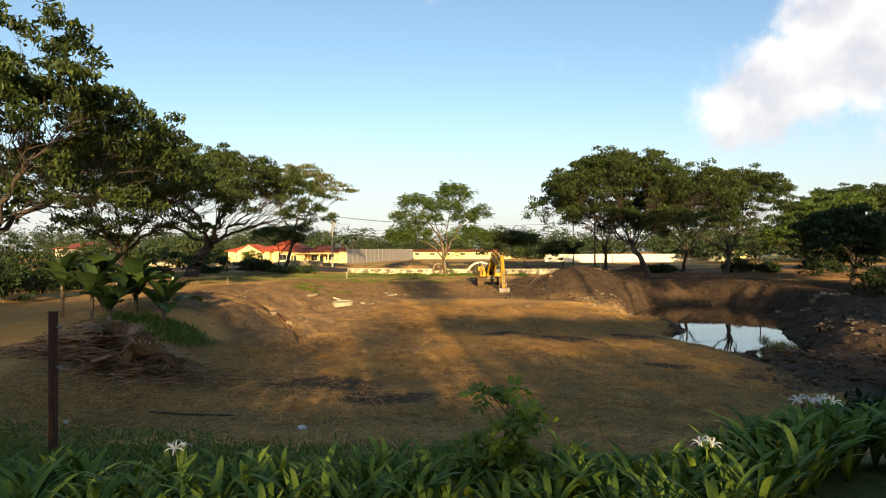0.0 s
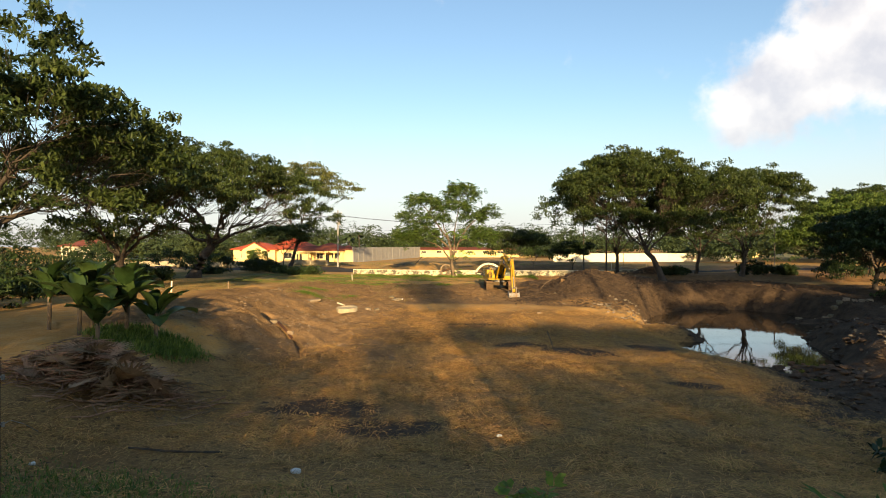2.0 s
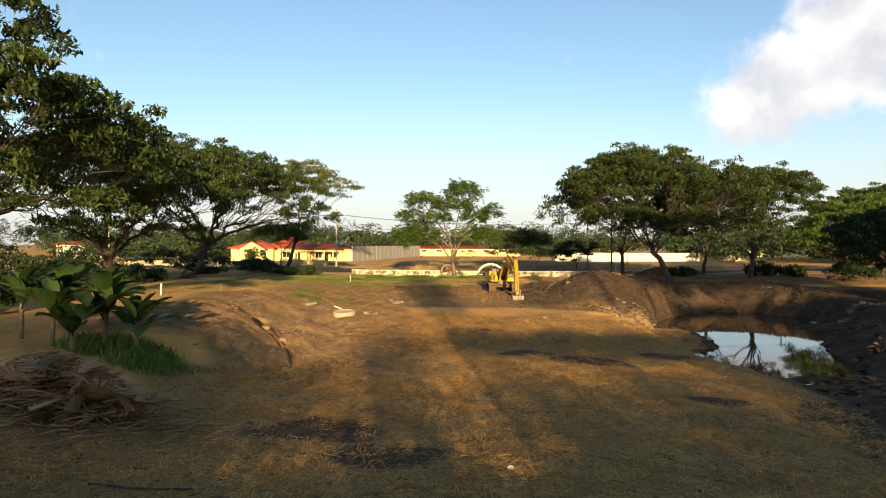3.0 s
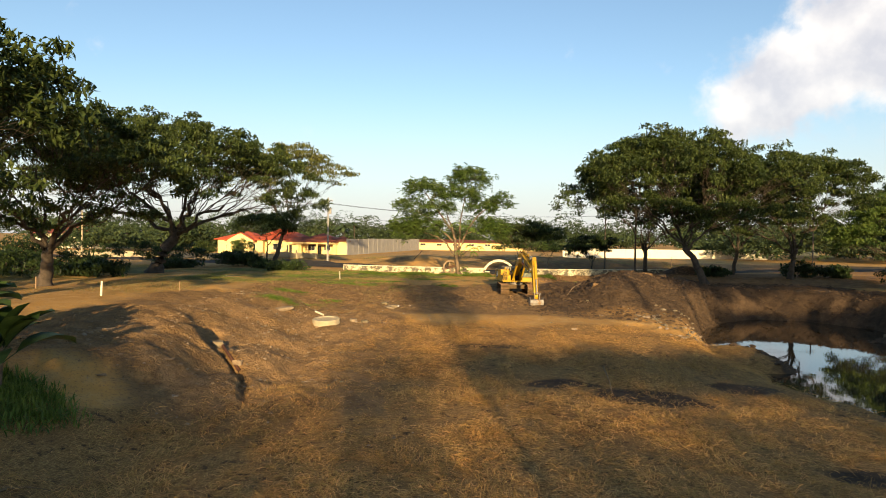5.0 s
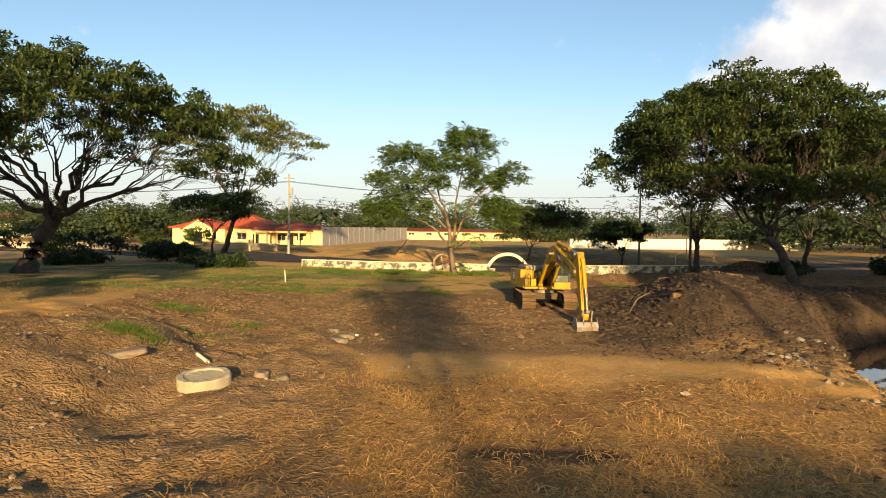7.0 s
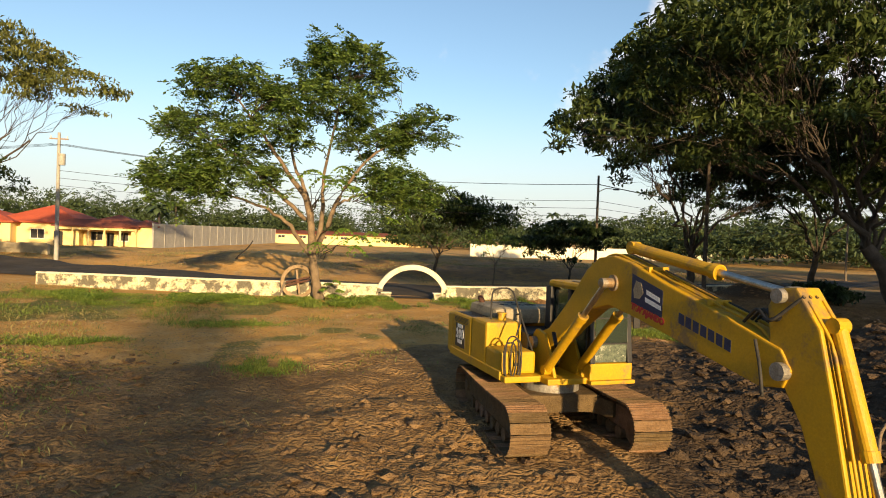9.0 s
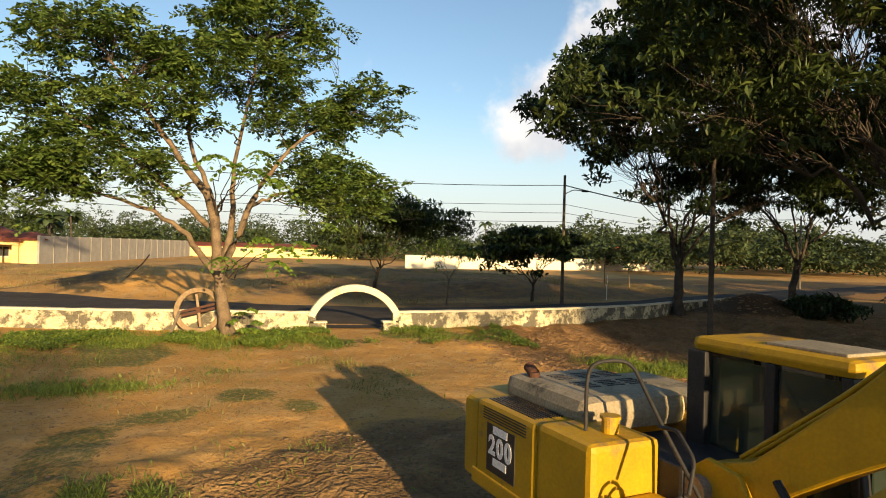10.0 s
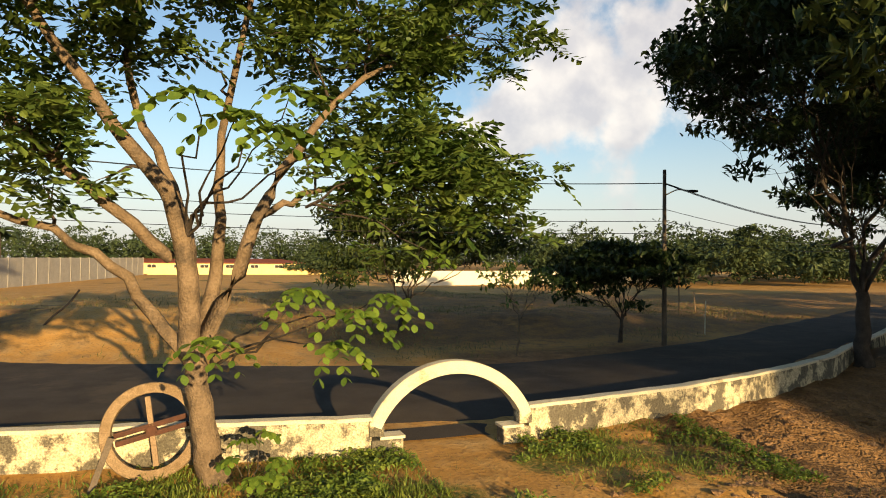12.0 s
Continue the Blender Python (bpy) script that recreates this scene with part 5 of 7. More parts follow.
    bm = bmesh.new(); box(bm, (-1.28, -2.6, 2.142), (-0.62, -1.05, 2.32), 0.08)
    up_part("hood_side", bm, "hood", hood)
    bm = bmesh.new(); box(bm, (-0.035, -0.016, -0.006), (0.035, 0.016, 0.006))
    slot = bpy.data.meshes.new("hood_slot"); bm.to_mesh(slot); bm.free(); slot.materials.append(M["black_paint"])
    for gx in (-0.36, -0.02, 0.34):
        for gy in (-2.42, -1.95):
            for k in range(12):
                ob = up_part("hood_slot", slot, "black_paint", hood)
                ob.location = Vector((gx - 0.09 + 0.09 * (k % 3), gy + 0.085 * (k // 3), 2.382))
    bm = bmesh.new(); rod(bm, (0.66, -2.42, 2.25), (0.66, -2.42, 2.44), 0.075, 0.07, 14); rod(bm, (0.66, -2.42, 2.42), (0.66, -2.55, 2.49), 0.07, 0.07, 14)
    up_part("exhaust", bm, "rust")
    bm = bmesh.new(); box(bm, (-0.5, -1.24, 1.2), (0.49, -0.15, 1.95), 0.04)
    up_part("pump_cover", bm, "black_paint")
    # boom foot brackets
    for x in (-0.32, 0.32):
        up_part("boom_bracket", side_plate([(-0.5, 1.15), (0.85, 1.15), (0.62, 1.6), (0.35, 2.02), (0.0, 2.08), (-0.25, 1.9)], 0.07, x), "digger_yellow")


build_upper()


def build_cab():
    x0, x1, y0, y1, z0, z1 = -1.33, -0.34, -0.82, 1.04, 1.15, 3.08
    cab = up_part("cab", None or side_plate([(y0, z0), (y1, z0), (y1, 1.5), (y0, 1.5)], x1 - x0, (x0 + x1) / 2, 0.03), "digger_yellow")
    bm = bmesh.new(); box(bm, (x0 - 0.02, y0 - 0.02, z1 - 0.16), (x1 + 0.02, y1 - 0.12, z1), 0.07)
    up_part("cab_roof", bm, "digger_yellow", cab)
    bm = bmesh.new(); box(bm, (x0 + 0.2, y0 + 0.75, z1 - 0.01), (x1 - 0.15, y1 - 0.3, z1 + 0.03), 0.015)
    up_part("roof_hatch", bm, "hood", cab)
    for x, y, nm in ((x0 + 0.06, y1 - 0.05, 0.16), (x1 - 0.06, y1 - 0.05, 0.16), (x0 + 0.06, y0 + 0.08, 0), (x1 - 0.06, y0 + 0.08, 0), (x1 - 0.05, 0.1, 0), (x0 + 0.05, 0.1, 0)):
        bm = bmesh.new()
        wd = 0.12 if (x > -0.6 and y < 0) else 0.055
        vs = box(bm, (x - wd, y - wd, 1.5), (x + wd, y + wd, z1 - 0.15), 0.015)
        for v in vs:
            v.co.y -= nm * smooth(2.0, 2.85, v.co.z)
        up_part("cab_post", bm, "black_paint", cab)
    panes = (((x0 + 0.125, y1 - 0.06, 1.92), (x1 - 0.125, y1 - 0.045, z1 - 0.18), "glass", "windscreen"), ((x0 + 0.125, y1 - 0.06, 1.52), (x1 - 0.125, y1 - 0.045, 1.88), "reflection_glass", "lower_windscreen"),
             ((x1 - 0.05, 0.16, 1.55), (x1 - 0.038, y1 - 0.16, z1 - 0.2), "glass", "side_pane"), ((x1 - 0.05, y0 + 0.14, 1.55), (x1 - 0.038, 0.04, z1 - 0.2), "glass", "side_pane"),
             ((x0 + 0.04, 0.16, 1.55), (x0 + 0.052, y1 - 0.16, z1 - 0.2), "glass", "side_pane"), ((x0 + 0.12, y0 + 0.03, 1.9), (x1 - 0.12, y0 + 0.042, z1 - 0.2), "glass", "rear_pane"))
    for lo, hi, mt, nm in panes:
        bm = bmesh.new(); box(bm, lo, hi)
        ob = up_part(nm, bm, mt, cab)
        ob.visible_shadow = mt != "glass"
    bm = bmesh.new()
    for z in (1.9, 2.42):
        box(bm, (x0 + 0.1, y1 - 0.075, z - 0.015), (x1 - 0.1, y1 - 0.02, z + 0.015))
    up_part("windscreen_bar", bm, "black_paint", cab)
    bm = bmesh.new()
    box(bm, (-1.05, -0.35, 1.5), (-0.62, 0.1, 1.75), 0.05); box(bm, (-1.05, -0.48, 1.7), (-0.62, -0.34, 2.4), 0.05)
    up_part("seat", bm, "rubber", cab)
    bm = bmesh.new(); box(bm, (x0 - 0.02, y1 - 0.1, 1.09), (x1 + 0.02, y1 + 0.09, 1.17), 0.02)
    up_part("cab_lip", bm, "digger_yellow", cab)
    bm = bmesh.new(); rod(bm, (x1 - 0.02, y1 - 0.1, 1.65), (x1 + 0.08, y1 - 0.05, 1.65), 0.012); rod(bm, (x1 + 0.08, y1 - 0.05, 1.65), (x1 + 0.08, y1 - 0.05, 2.3), 0.012); rod(bm, (x1 + 0.08, y1 - 0.05, 2.3), (x1 - 0.02, y1 - 0.1, 2.3), 0.012)
    up_part("grab_bar", bm, "rubber", cab)


build_cab()


def pipe(points, r, n=8, sides=8):
    """A bent pipe or hose through plan points, softened."""
    p = np.array(points, float)
    d = np.r_[0, np.cumsum(np.linalg.norm(np.diff(p, axis=0), axis=1))]
    s = np.linspace(0, d[-1], max(8, n * len(p)))
    c = np.stack([np.interp(s, d, p[:, j]) for j in range(3)], -1)
    k = np.ones(5) / 5
    q = np.stack([np.convolve(np.pad(c[:, j], 2, mode="edge"), k, "valid") for j in range(3)], -1)
    q[0], q[-1] = p[0], p[-1]
    V, F = tubes([(q, np.full(len(q), r))], sides)
    return mesh_from("pipe", V, F, None, 1)


def ram(name, a, b, r, share, x, parent=None):
    """A hydraulic cylinder with its bright rod, from a to b (fore, z) at x."""
    a, b = Vector((x, a[0], a[1])), Vector((x, b[0], b[1]))
    m = a + (b - a) * share
    bm = bmesh.new()
    rod(bm, a, m, r, None, 18)
    rod(bm, m - (b - a).normalized() * 0.12, m, r * 1.18, None, 18)
    rod(bm, a - Vector((0.09, 0, 0)), a + Vector((0.09, 0, 0)), r * 1.1, None, 14)
    cyl = up_part(name, bm, "digger_yellow")
    bm = bmesh.new(); rod(bm, m, b, r * 0.55, None, 14)
    up_part("piston_rod", bm, "chrome", cyl)
    bm = bmesh.new(); rod(bm, b - Vector((0.1, 0, 0)), b + Vector((0.1, 0, 0)), r * 0.95, None, 14)
    up_part("rod_eye", bm, "steel", cyl)


def build_boom():
    outline = [(-0.25, 1.72), (0.0, 1.58), (0.6, 1.86), (1.2, 2.28), (1.9, 2.72), (2.5, 2.86), (3.4, 2.72), (4.8, 2.44), (5.9, 2.22), (6.25, 2.28), (6.36, 2.5), (6.2, 2.74),
               (5.2, 3.04), (4.0, 3.36), (3.1, 3.64), (2.6, 3.73), (2.15, 3.68), (1.75, 3.44), (1.1, 2.78), (0.4, 2.16), (-0.2, 1.95)]
    boom = up_part("boom", side_plate(outline, 0.42, 0.05, 0.025), "digger_yellow")
    for k, off in enumerate((-0.12, -0.04, 0.14)):
        me = pipe([(off, 0.2, 2.12), (off, 1.1, 2.86), (off, 1.85, 3.56), (off, 2.5, 3.79), (off, 3.9, 3.44), (off, 5.1, 3.12), (off, 5.9, 2.92), (off + 0.05, 6.1, 2.6)], 0.022)
        up_part("boom_pipe", me, "digger_yellow" if k else "rubber", boom)
    for y, z in ((1.85, 3.52), (3.5, 3.53), (4.9, 3.14)):
        bm = bmesh.new(); box(bm, (-0.17, y - 0.04, z - 0.03), (0.2, y + 0.04, z + 0.06), 0.01)
        up_part("pipe_clamp", bm, "digger_yellow", boom)
    bm = bmesh.new()
    rod(bm, (-0.33, 2.65, 3.26), (0.43, 2.65, 3.26), 0.085, None, 18)
    rod(bm, (0.26, 2.65, 3.26), (0.30, 2.65, 3.26), 0.14, None, 20)
    up_part("boom_pin", bm, "steel", boom)
    bm = bmesh.new(); rod(bm, (-0.36, -0.05, 1.78), (0.46, -0.05, 1.78), 0.13, None, 20)
    up_part("foot_pin", bm, "steel", boom)
    # sticker: dark picture with plain bars for the name, red word under it
    s = 0.2615
    bm = bmesh.new(); slab(bm, [(3.18, 2.98), (3.98, 2.82), (3.98, 3.24), (3.18, 3.46)], 0.006, Matrix.Translation((s, 0, 0)) @ TO_SIDE)
    st = up_part("sticker", bm, "blue_print", boom, "dark blue sticker with a pale outline drawing")
    bm = bmesh.new(); slab(bm, [(3.26, 3.06), (3.4, 3.06), (3.5, 3.16), (3.44, 3.31), (3.3, 3.35), (3.23, 3.2)], 0.004, Matrix.Translation((s + 0.006, 0, 0)) @ TO_SIDE)
    up_part("drawing", bm, "hood", st)
    for z, w in ((3.13, 0.17), (3.01, 0.2)):
        bm = bmesh.new(); slab(bm, [(3.75 - w, z + 0.02), (3.75 + w, z - 0.08), (3.75 + w, z - 0.01), (3.75 - w, z + 0.09)], 0.004, Matrix.Translation((s + 0.006, 0, 0)) @ TO_SIDE)
        up_part("bar", bm, "white_print", st)
    text_part("TRABAJANDO", 0.135, (s + 0.003, 3.6, 2.80, 0), "red_print", boom, "lettering")
    for ob in boom.children:
        if ob.name.startswith("lettering"):
            ob.matrix_local = Matrix.Translation((0, 3.6, 2.8)) @ Matrix.Rotation(-0.2, 4, "X") @ Matrix.Translation((0, -3.6, -2.8))
    # maker's name as plain blocks
    for k in range(7):
        y = 4.36 + 0.155 * k
        z = 2.80 - 0.235 * (y - 4.36)
        bm = bmesh.new(); slab(bm, [(y, z), (y + 0.12, z - 0.028), (y + 0.12, z + 0.132), (y, z + 0.16)], 0.005, Matrix.Translation((s, 0, 0)) @ TO_SIDE)
        up_part("maker_block", bm, "blue_print", boom)
    # arm
    arm_o = [(5.95, 3.24), (6.1, 3.47), (6.36, 3.5), (6.7, 3.05), (6.9, 2.3), (7.2, 1.0), (7.34, 0.35), (7.26, 0.16), (7.08, 0.16), (6.86, 1.0), (6.5, 1.9), (6.2, 2.35), (6.02, 2.7)]
    arm = up_part("arm", side_plate(arm_o, 0.36, 0.05, 0.025), "digger_yellow")
    bm = bmesh.new(); rod(bm, (-0.25, 6.24, 2.48), (0.35, 6.24, 2.48), 0.11, None, 18)
    up_part("arm_pin", bm, "steel", arm)
    bm = bmesh.new(); rod(bm, (-0.22, 6.16, 3.38), (0.32, 6.16, 3.38), 0.09, None, 18)
    up_part("arm_pin", bm, "steel", arm)
    for off in (-0.06, 0.16):
        me = pipe([(off, 6.48, 3.35), (off, 6.82, 2.9), (off, 7.0, 2.2), (off, 7.26, 1.1)], 0.02)
        up_part("arm_pipe", me, "digger_yellow", arm)
    for off in (-0.1, 0.0, 0.1):
        me = pipe([(off + 0.05, 5.5, 2.98), (off + 0.14, 5.8, 3.2), (off + 0.24, 6.1, 3.05), (off + 0.1, 6.45, 3.4)], 0.022)
        up_part("hose", me, "rubber", arm)
    me = pipe([(0.3, 5.85, 2.8), (0.36, 6.0, 2.5), (0.36, 6.06, 2.12), (0.24, 5.9, 2.22)], 0.022)
    up_part("hose", me, "rubber", arm)
    # rams
    for x in (-0.32, 0.42):
        ram("boom_cylinder", (0.62, 1.32), (2.65, 3.26), 0.09, 0.66, x)
    ram("arm_cylinder", (2.9, 3.88), (6.16, 3.40), 0.10, 0.62, 0.05)
    ram("bucket_cylinder", (6.78, 3.1), (7.6, 0.62), 0.085, 0.56, 0.05)
    # bucket linkage
    for x in (-0.2, 0.3):
        up_part("link", side_plate([(7.2, 0.62), (7.35, 0.72), (7.68, 0.66), (7.66, 0.54), (7.34, 0.58)], 0.05, x, 0.01), "steel")
        up_part("link", side_plate([(7.56, 0.66), (7.68, 0.66), (7.66, 0.02), (7.55, 0.02)], 0.05, x - 0.04 if x > 0 else x + 0.04, 0.01), "steel")
    # bucket
    prof = [(7.62, 0.12), (7.72, -0.12), (7.66, -0.42), (7.42, -0.66), (7.08, -0.74), (6.78, -0.66)]
    inner = [(7.55, 0.08), (7.63, -0.12), (7.58, -0.38), (7.37, -0.59), (7.07, -0.67), (6.8, -0.60)]
    bk = up_part("bucket", side_plate(prof + inner[::-1], 1.02, 0.05, 0.0), "steel")
    for x in (-0.475, 0.575):
        up_part("side_plate", side_plate([(7.2, 0.3), (7.5, 0.28), (7.63, 0.1), (7.72, -0.12), (7.66, -0.42), (7.42, -0.66), (7.08, -0.74), (6.78, -0.66), (6.98, -0.2)], 0.035, x, 0.0), "steel", bk)
    for x in (-0.14, 0.24):
        up_part("ear", side_plate([(7.12, 0.36), (7.32, 0.36), (7.75, 0.1), (7.7, -0.1), (7.5, 0.0), (7.2, 0.1)], 0.05, x, 0.008), "steel", bk)
    for k in range(5):
        x = 0.05 + (k - 2) * 0.22
        bm = bmesh.new()
        vs = box(bm, (x - 0.05, 6.52, -0.72), (x + 0.05, 6.86, -0.60))
        for v in vs:
            if v.co.y < 6.6:
                v.co.z = -0.67 + (v.co.z + 0.66) * 0.2
        up_part("tooth", bm, "steel", bk)


build_boom()


def build_rails():
    me = pipe([(1.05, -0.88, 2.12), (1.05, -0.88, 2.66), (1.03, -0.85, 2.84), (0.76, -0.74, 2.88), (0.63, -0.70, 2.84), (0.6, -0.25, 2.25), (0.58, 0.3, 1.62)], 0.02)
    up_part("handrail", me, "rubber")
    for k, (x, rz, rr) in enumerate(((1.12, 0.52, 0.16), (1.05, 0.46, 0.12), (1.2, 0.40, 0.14))):
        ring = [(x + rr * math.cos(a), 0.46 + 0.03 * k, 1.52 + rz * math.sin(a) + 0.05 * math.sin(3 * a)) for a in np.linspace(1.6, 7.8, 15)]
        up_part("hose_loop", pipe(ring, 0.018, 6), "rubber")
    up_part("hose_tail", pipe([(1.05, 0.46, 2.0), (0.95, 0.42, 2.25), (0.82, 0.1, 2.4), (0.75, -0.2, 2.35)], 0.018), "rubber")
    bm = bmesh.new(); box(bm, (-1.52, 0.95, 2.2), (-1.36, 0.99, 2.5), 0.02); rod(bm, (-1.34, 0.9, 2.35), (-1.42, 0.96, 2.35), 0.012)
    up_part("mirror", bm, "rubber")
    for k, (x0, x1) in enumerate(((0.15, 0.4), (0.2, 0.36))):
        me = pipe([(x0, 0.3, 1.3), (x0 + 0.05, 0.75, 1.5), (x1, 0.9, 1.9), (x1 - 0.05, 0.7, 2.1)], 0.024)
        up_part("hose", me, "rubber")


build_rails()


# ---- garden edge at the start: lilies, shrub, post ----
M["lily_leaf"] = material("lily_leaf", (0.095, 0.165, 0.024), (0.15, 0.22, 0.038), 0.5, 3, 30, 0.05, spec=0.15, trans=0.15, per="object", grain=0.1)
M["petal"] = material("petal", (0.80, 0.80, 0.76), (0.74, 0.75, 0.70), 0.6, 6, 30, 0, trans=0.25)
M["straw"] = material("straw", (0.44, 0.245, 0.069), (0.60, 0.36, 0.112), 0.85, 0.6, 6, 0, trans=0.12, per="island")
M["dead_leaf"] = material("dead_leaf", (0.27, 0.165, 0.09), (0.38, 0.24, 0.135), 0.9, 4, 30, 0.2, per="object")
M["dead_stick"] = material("dead_stick", (0.19, 0.108, 0.058), (0.31, 0.19, 0.105), 0.9, 2, 20, 0.2, per="island")
M["grass"] = material("grass", (0.085, 0.14, 0.02), (0.17, 0.21, 0.04), 0.6, 1.3, 6, 0, trans=0.25, per="island")
M["weed_leaf"] = material("weed_leaf", (0.09, 0.15, 0.022), (0.16, 0.215, 0.04), 0.55, 1.2, 6, 0, trans=0.25, per="island")
M["grass_dry"] = material("grass_dry", (0.16, 0.155, 0.05), (0.26, 0.21, 0.08), 0.7, 0.5, 6, 0, trans=0.2, per="island")
M["clod"] = material("clod", (0.12, 0.072, 0.037), (0.235, 0.145, 0.068), 0.97, 1.6, 25, 0.9)
M["clay_flake"] = material("clay_flake", (0.21, 0.137, 0.072), (0.33, 0.225, 0.127), 0.97, 0.6, 25, 0.6, c3=(0.17, 0.11, 0.06), spots=0.53)
M["large_leaf"] = material("large_leaf", (0.10, 0.175, 0.024), (0.14, 0.215, 0.034), 0.55, 3, 30, 0.05, trans=0.35, per="object", grain=0.1)
M["clod_dark"] = material("clod_dark", (0.046, 0.03, 0.019), (0.10, 0.065, 0.038), 0.97, 0.7, 25, 0.6)
M["clod_red"] = material("clod_red", (0.17, 0.095, 0.044), (0.31, 0.19, 0.10), 0.97, 0.5, 25, 0.6)
M["stone"] = material("stone", (0.15, 0.115, 0.075), (0.28, 0.225, 0.155), 0.9, 2.5, 30, 0.4, per="island")
M["stone_mud"] = material("stone_mud", (0.10, 0.08, 0.056), (0.18, 0.145, 0.10), 0.9, 2.5, 30, 0.5)
M["stone_one"] = material("stone_one", (0.17, 0.125, 0.075), (0.27, 0.21, 0.135), 0.9, 2.5, 30, 0.6, per="object")
M["paddle_leaf"] = material("paddle_leaf", (0.022, 0.046, 0.013), (0.044, 0.075, 0.02), 0.35, 1.5, 14, 0.1, trans=0.15, per="object", grain=0.1)


def strap(length, width, arch, fold=0.2, n=6, blunt=0.5):
    """One long leaf, standing from the origin along +x and bending over; folded along its midrib."""
    t = np.linspace(0, 1, n)
    a = math.radians(78) - arch * t ** 1.3
    x = np.concatenate([[0], np.cumsum(np.cos(a[:-1]) * length / (n - 1))])
    z = np.concatenate([[0], np.cumsum(np.sin(a[:-1]) * length / (n - 1))])
    w = width * (0.45 + 0.55 * np.minimum(1, t * 4)) * np.where(t > blunt, np.sqrt(np.clip(1 - ((t - blunt) / (1.0 - blunt)) ** 2, 0.0, 1)), 1) * 0.5
    V = np.concatenate([np.stack([x, w, z + w * fold], -1), np.stack([x, 0 * x, z], -1), np.stack([x, -w, z + w * fold], -1)])
    i = np.arange(n - 1)
    F = np.concatenate([np.stack([i, i + 1, i + n + 1, i + n], -1), np.stack([i + n, i + n + 1, i + 2 * n + 1, i + 2 * n], -1)])
    return V, F


def build_lilies():
    rng = np.random.default_rng(71)
    kinds = []
    for k in range(5):
        V, F = strap(0.70 + 0.08 * k, 0.068 + 0.008 * (k % 3), 0.65 + 0.2 * k, 0.32, 8, 0.72)
        kinds.append(mesh_from("leaf", V, F, M["lily_leaf"], 1))
    # spider flower: six thin drooping petals and a bud
    pet = []
    for k in range(6):
        V, F = strap(0.20, 0.022, 2.6, 0.0, 6, 0.5)
        m = np.array(Matrix.Rotation(k * math.pi / 3, 3, "Z"))
        pet.append((V @ m.T, F))
    petal_meshes = [mesh_from("petal", V, F, M["petal"], 1) for V, F in pet]
    stalk = pipe([(0, 0, 0), (0.03, 0, 0.45), (0.06, 0.02, 0.88)], 0.011, 4, 6)
    stalk.materials.append(M["lily_leaf"])
    spots = []
    for k in range(900):
        x = rng.uniform(-6.3, 10.5)
        line = 4.9 - 0.35 * float(smooth(0.5, -1.5, x)) + 0.25 * math.sin(x * 1.3) + 3.2 * float(smooth(2.5, 8.5, x))
        y = line + rng.uniform(-1.1, 0.75)
        if abs(x - 1.5) < 0.45 and y > 4.9:
            continue
        if x < -2.4 and rng.uniform() < (0.6 if x > -4 else 0.85):
            continue
        if all((x - a) ** 2 + (y - b) ** 2 > 0.35 ** 2 for a, b in spots):
            spots.append((x, y))
    flowers = {min(range(len(spots)), key=lambda q: (spots[q][0] - fx) ** 2 + (spots[q][1] - fy) ** 2) for fx, fy in ((-2.2, 4.9), (3.9, 5.2), (6.9, 7.9), (6.6, 6.9), (-5.7, 5.0))}
    for n, (x, y) in enumerate(spots):
        lily = thing("lily", (x, y, ground_z(x, y) - 0.03), "strap-leaved garden lily with white spider flowers" if n in flowers else "strap-leaved green garden lily in a dense bed", "lily", "garden lilies")
        lily.rotation_euler = (0, 0, rng.uniform(0, 6.3))
        tall = 1.0 + 0.3 * float(smooth(3.0, 7.5, x))
        lily.scale = (tall, tall, tall)
        for k in range(20):
            ob = new("leaf", kinds[rng.integers(0, 5)])
            ob.parent = lily
            s = rng.uniform(0.75, 1.15)
            ob.matrix_local = Matrix.Rotation(k * 2.4 + rng.normal(0, 0.25), 4, "Z") @ Matrix.Rotation(rng.uniform(-0.25, 0.12) * (1 if k > 4 else -0.4), 4, "Y") @ Matrix.Diagonal((s, s, s, 1))
        if n in flowers:
            fl = new("flower_stalk", stalk); fl.parent = lily
            for q in range(3):
                for me in petal_meshes:
                    ob = new("petal", me); ob.parent = fl
                    ob.matrix_local = Matrix.Translation((0.06 + 0.05 * math.cos(q * 2.1), 0.02 + 0.05 * math.sin(q * 2.1), 0.88)) @ Matrix.Rotation(0.5, 4, (math.cos(q * 2.1 + 1.57), math.sin(q * 2.1 + 1.57), 0))


build_lilies()
tree("shrub", gz(1.5, 5.35), [(0, 0, 0.55, 0.22, 0.2, 0.06), (0.04, 0, 0.80, 0.27, 0.24, 0.05), (-0.02, 0, 1.05, 0.2, 0.2, 0.05), (0.0, 0, 1.32, 0.06, 0.06, 0.10)], (0.02, 0, 0.4), 0.018, 44, 4, (0.13, 0.075), 72, "leafy green garden shrub among lilies", "large_leaf", limbs=5, category="shrub", sink=0.05, feather=0.22, droop=0.4)


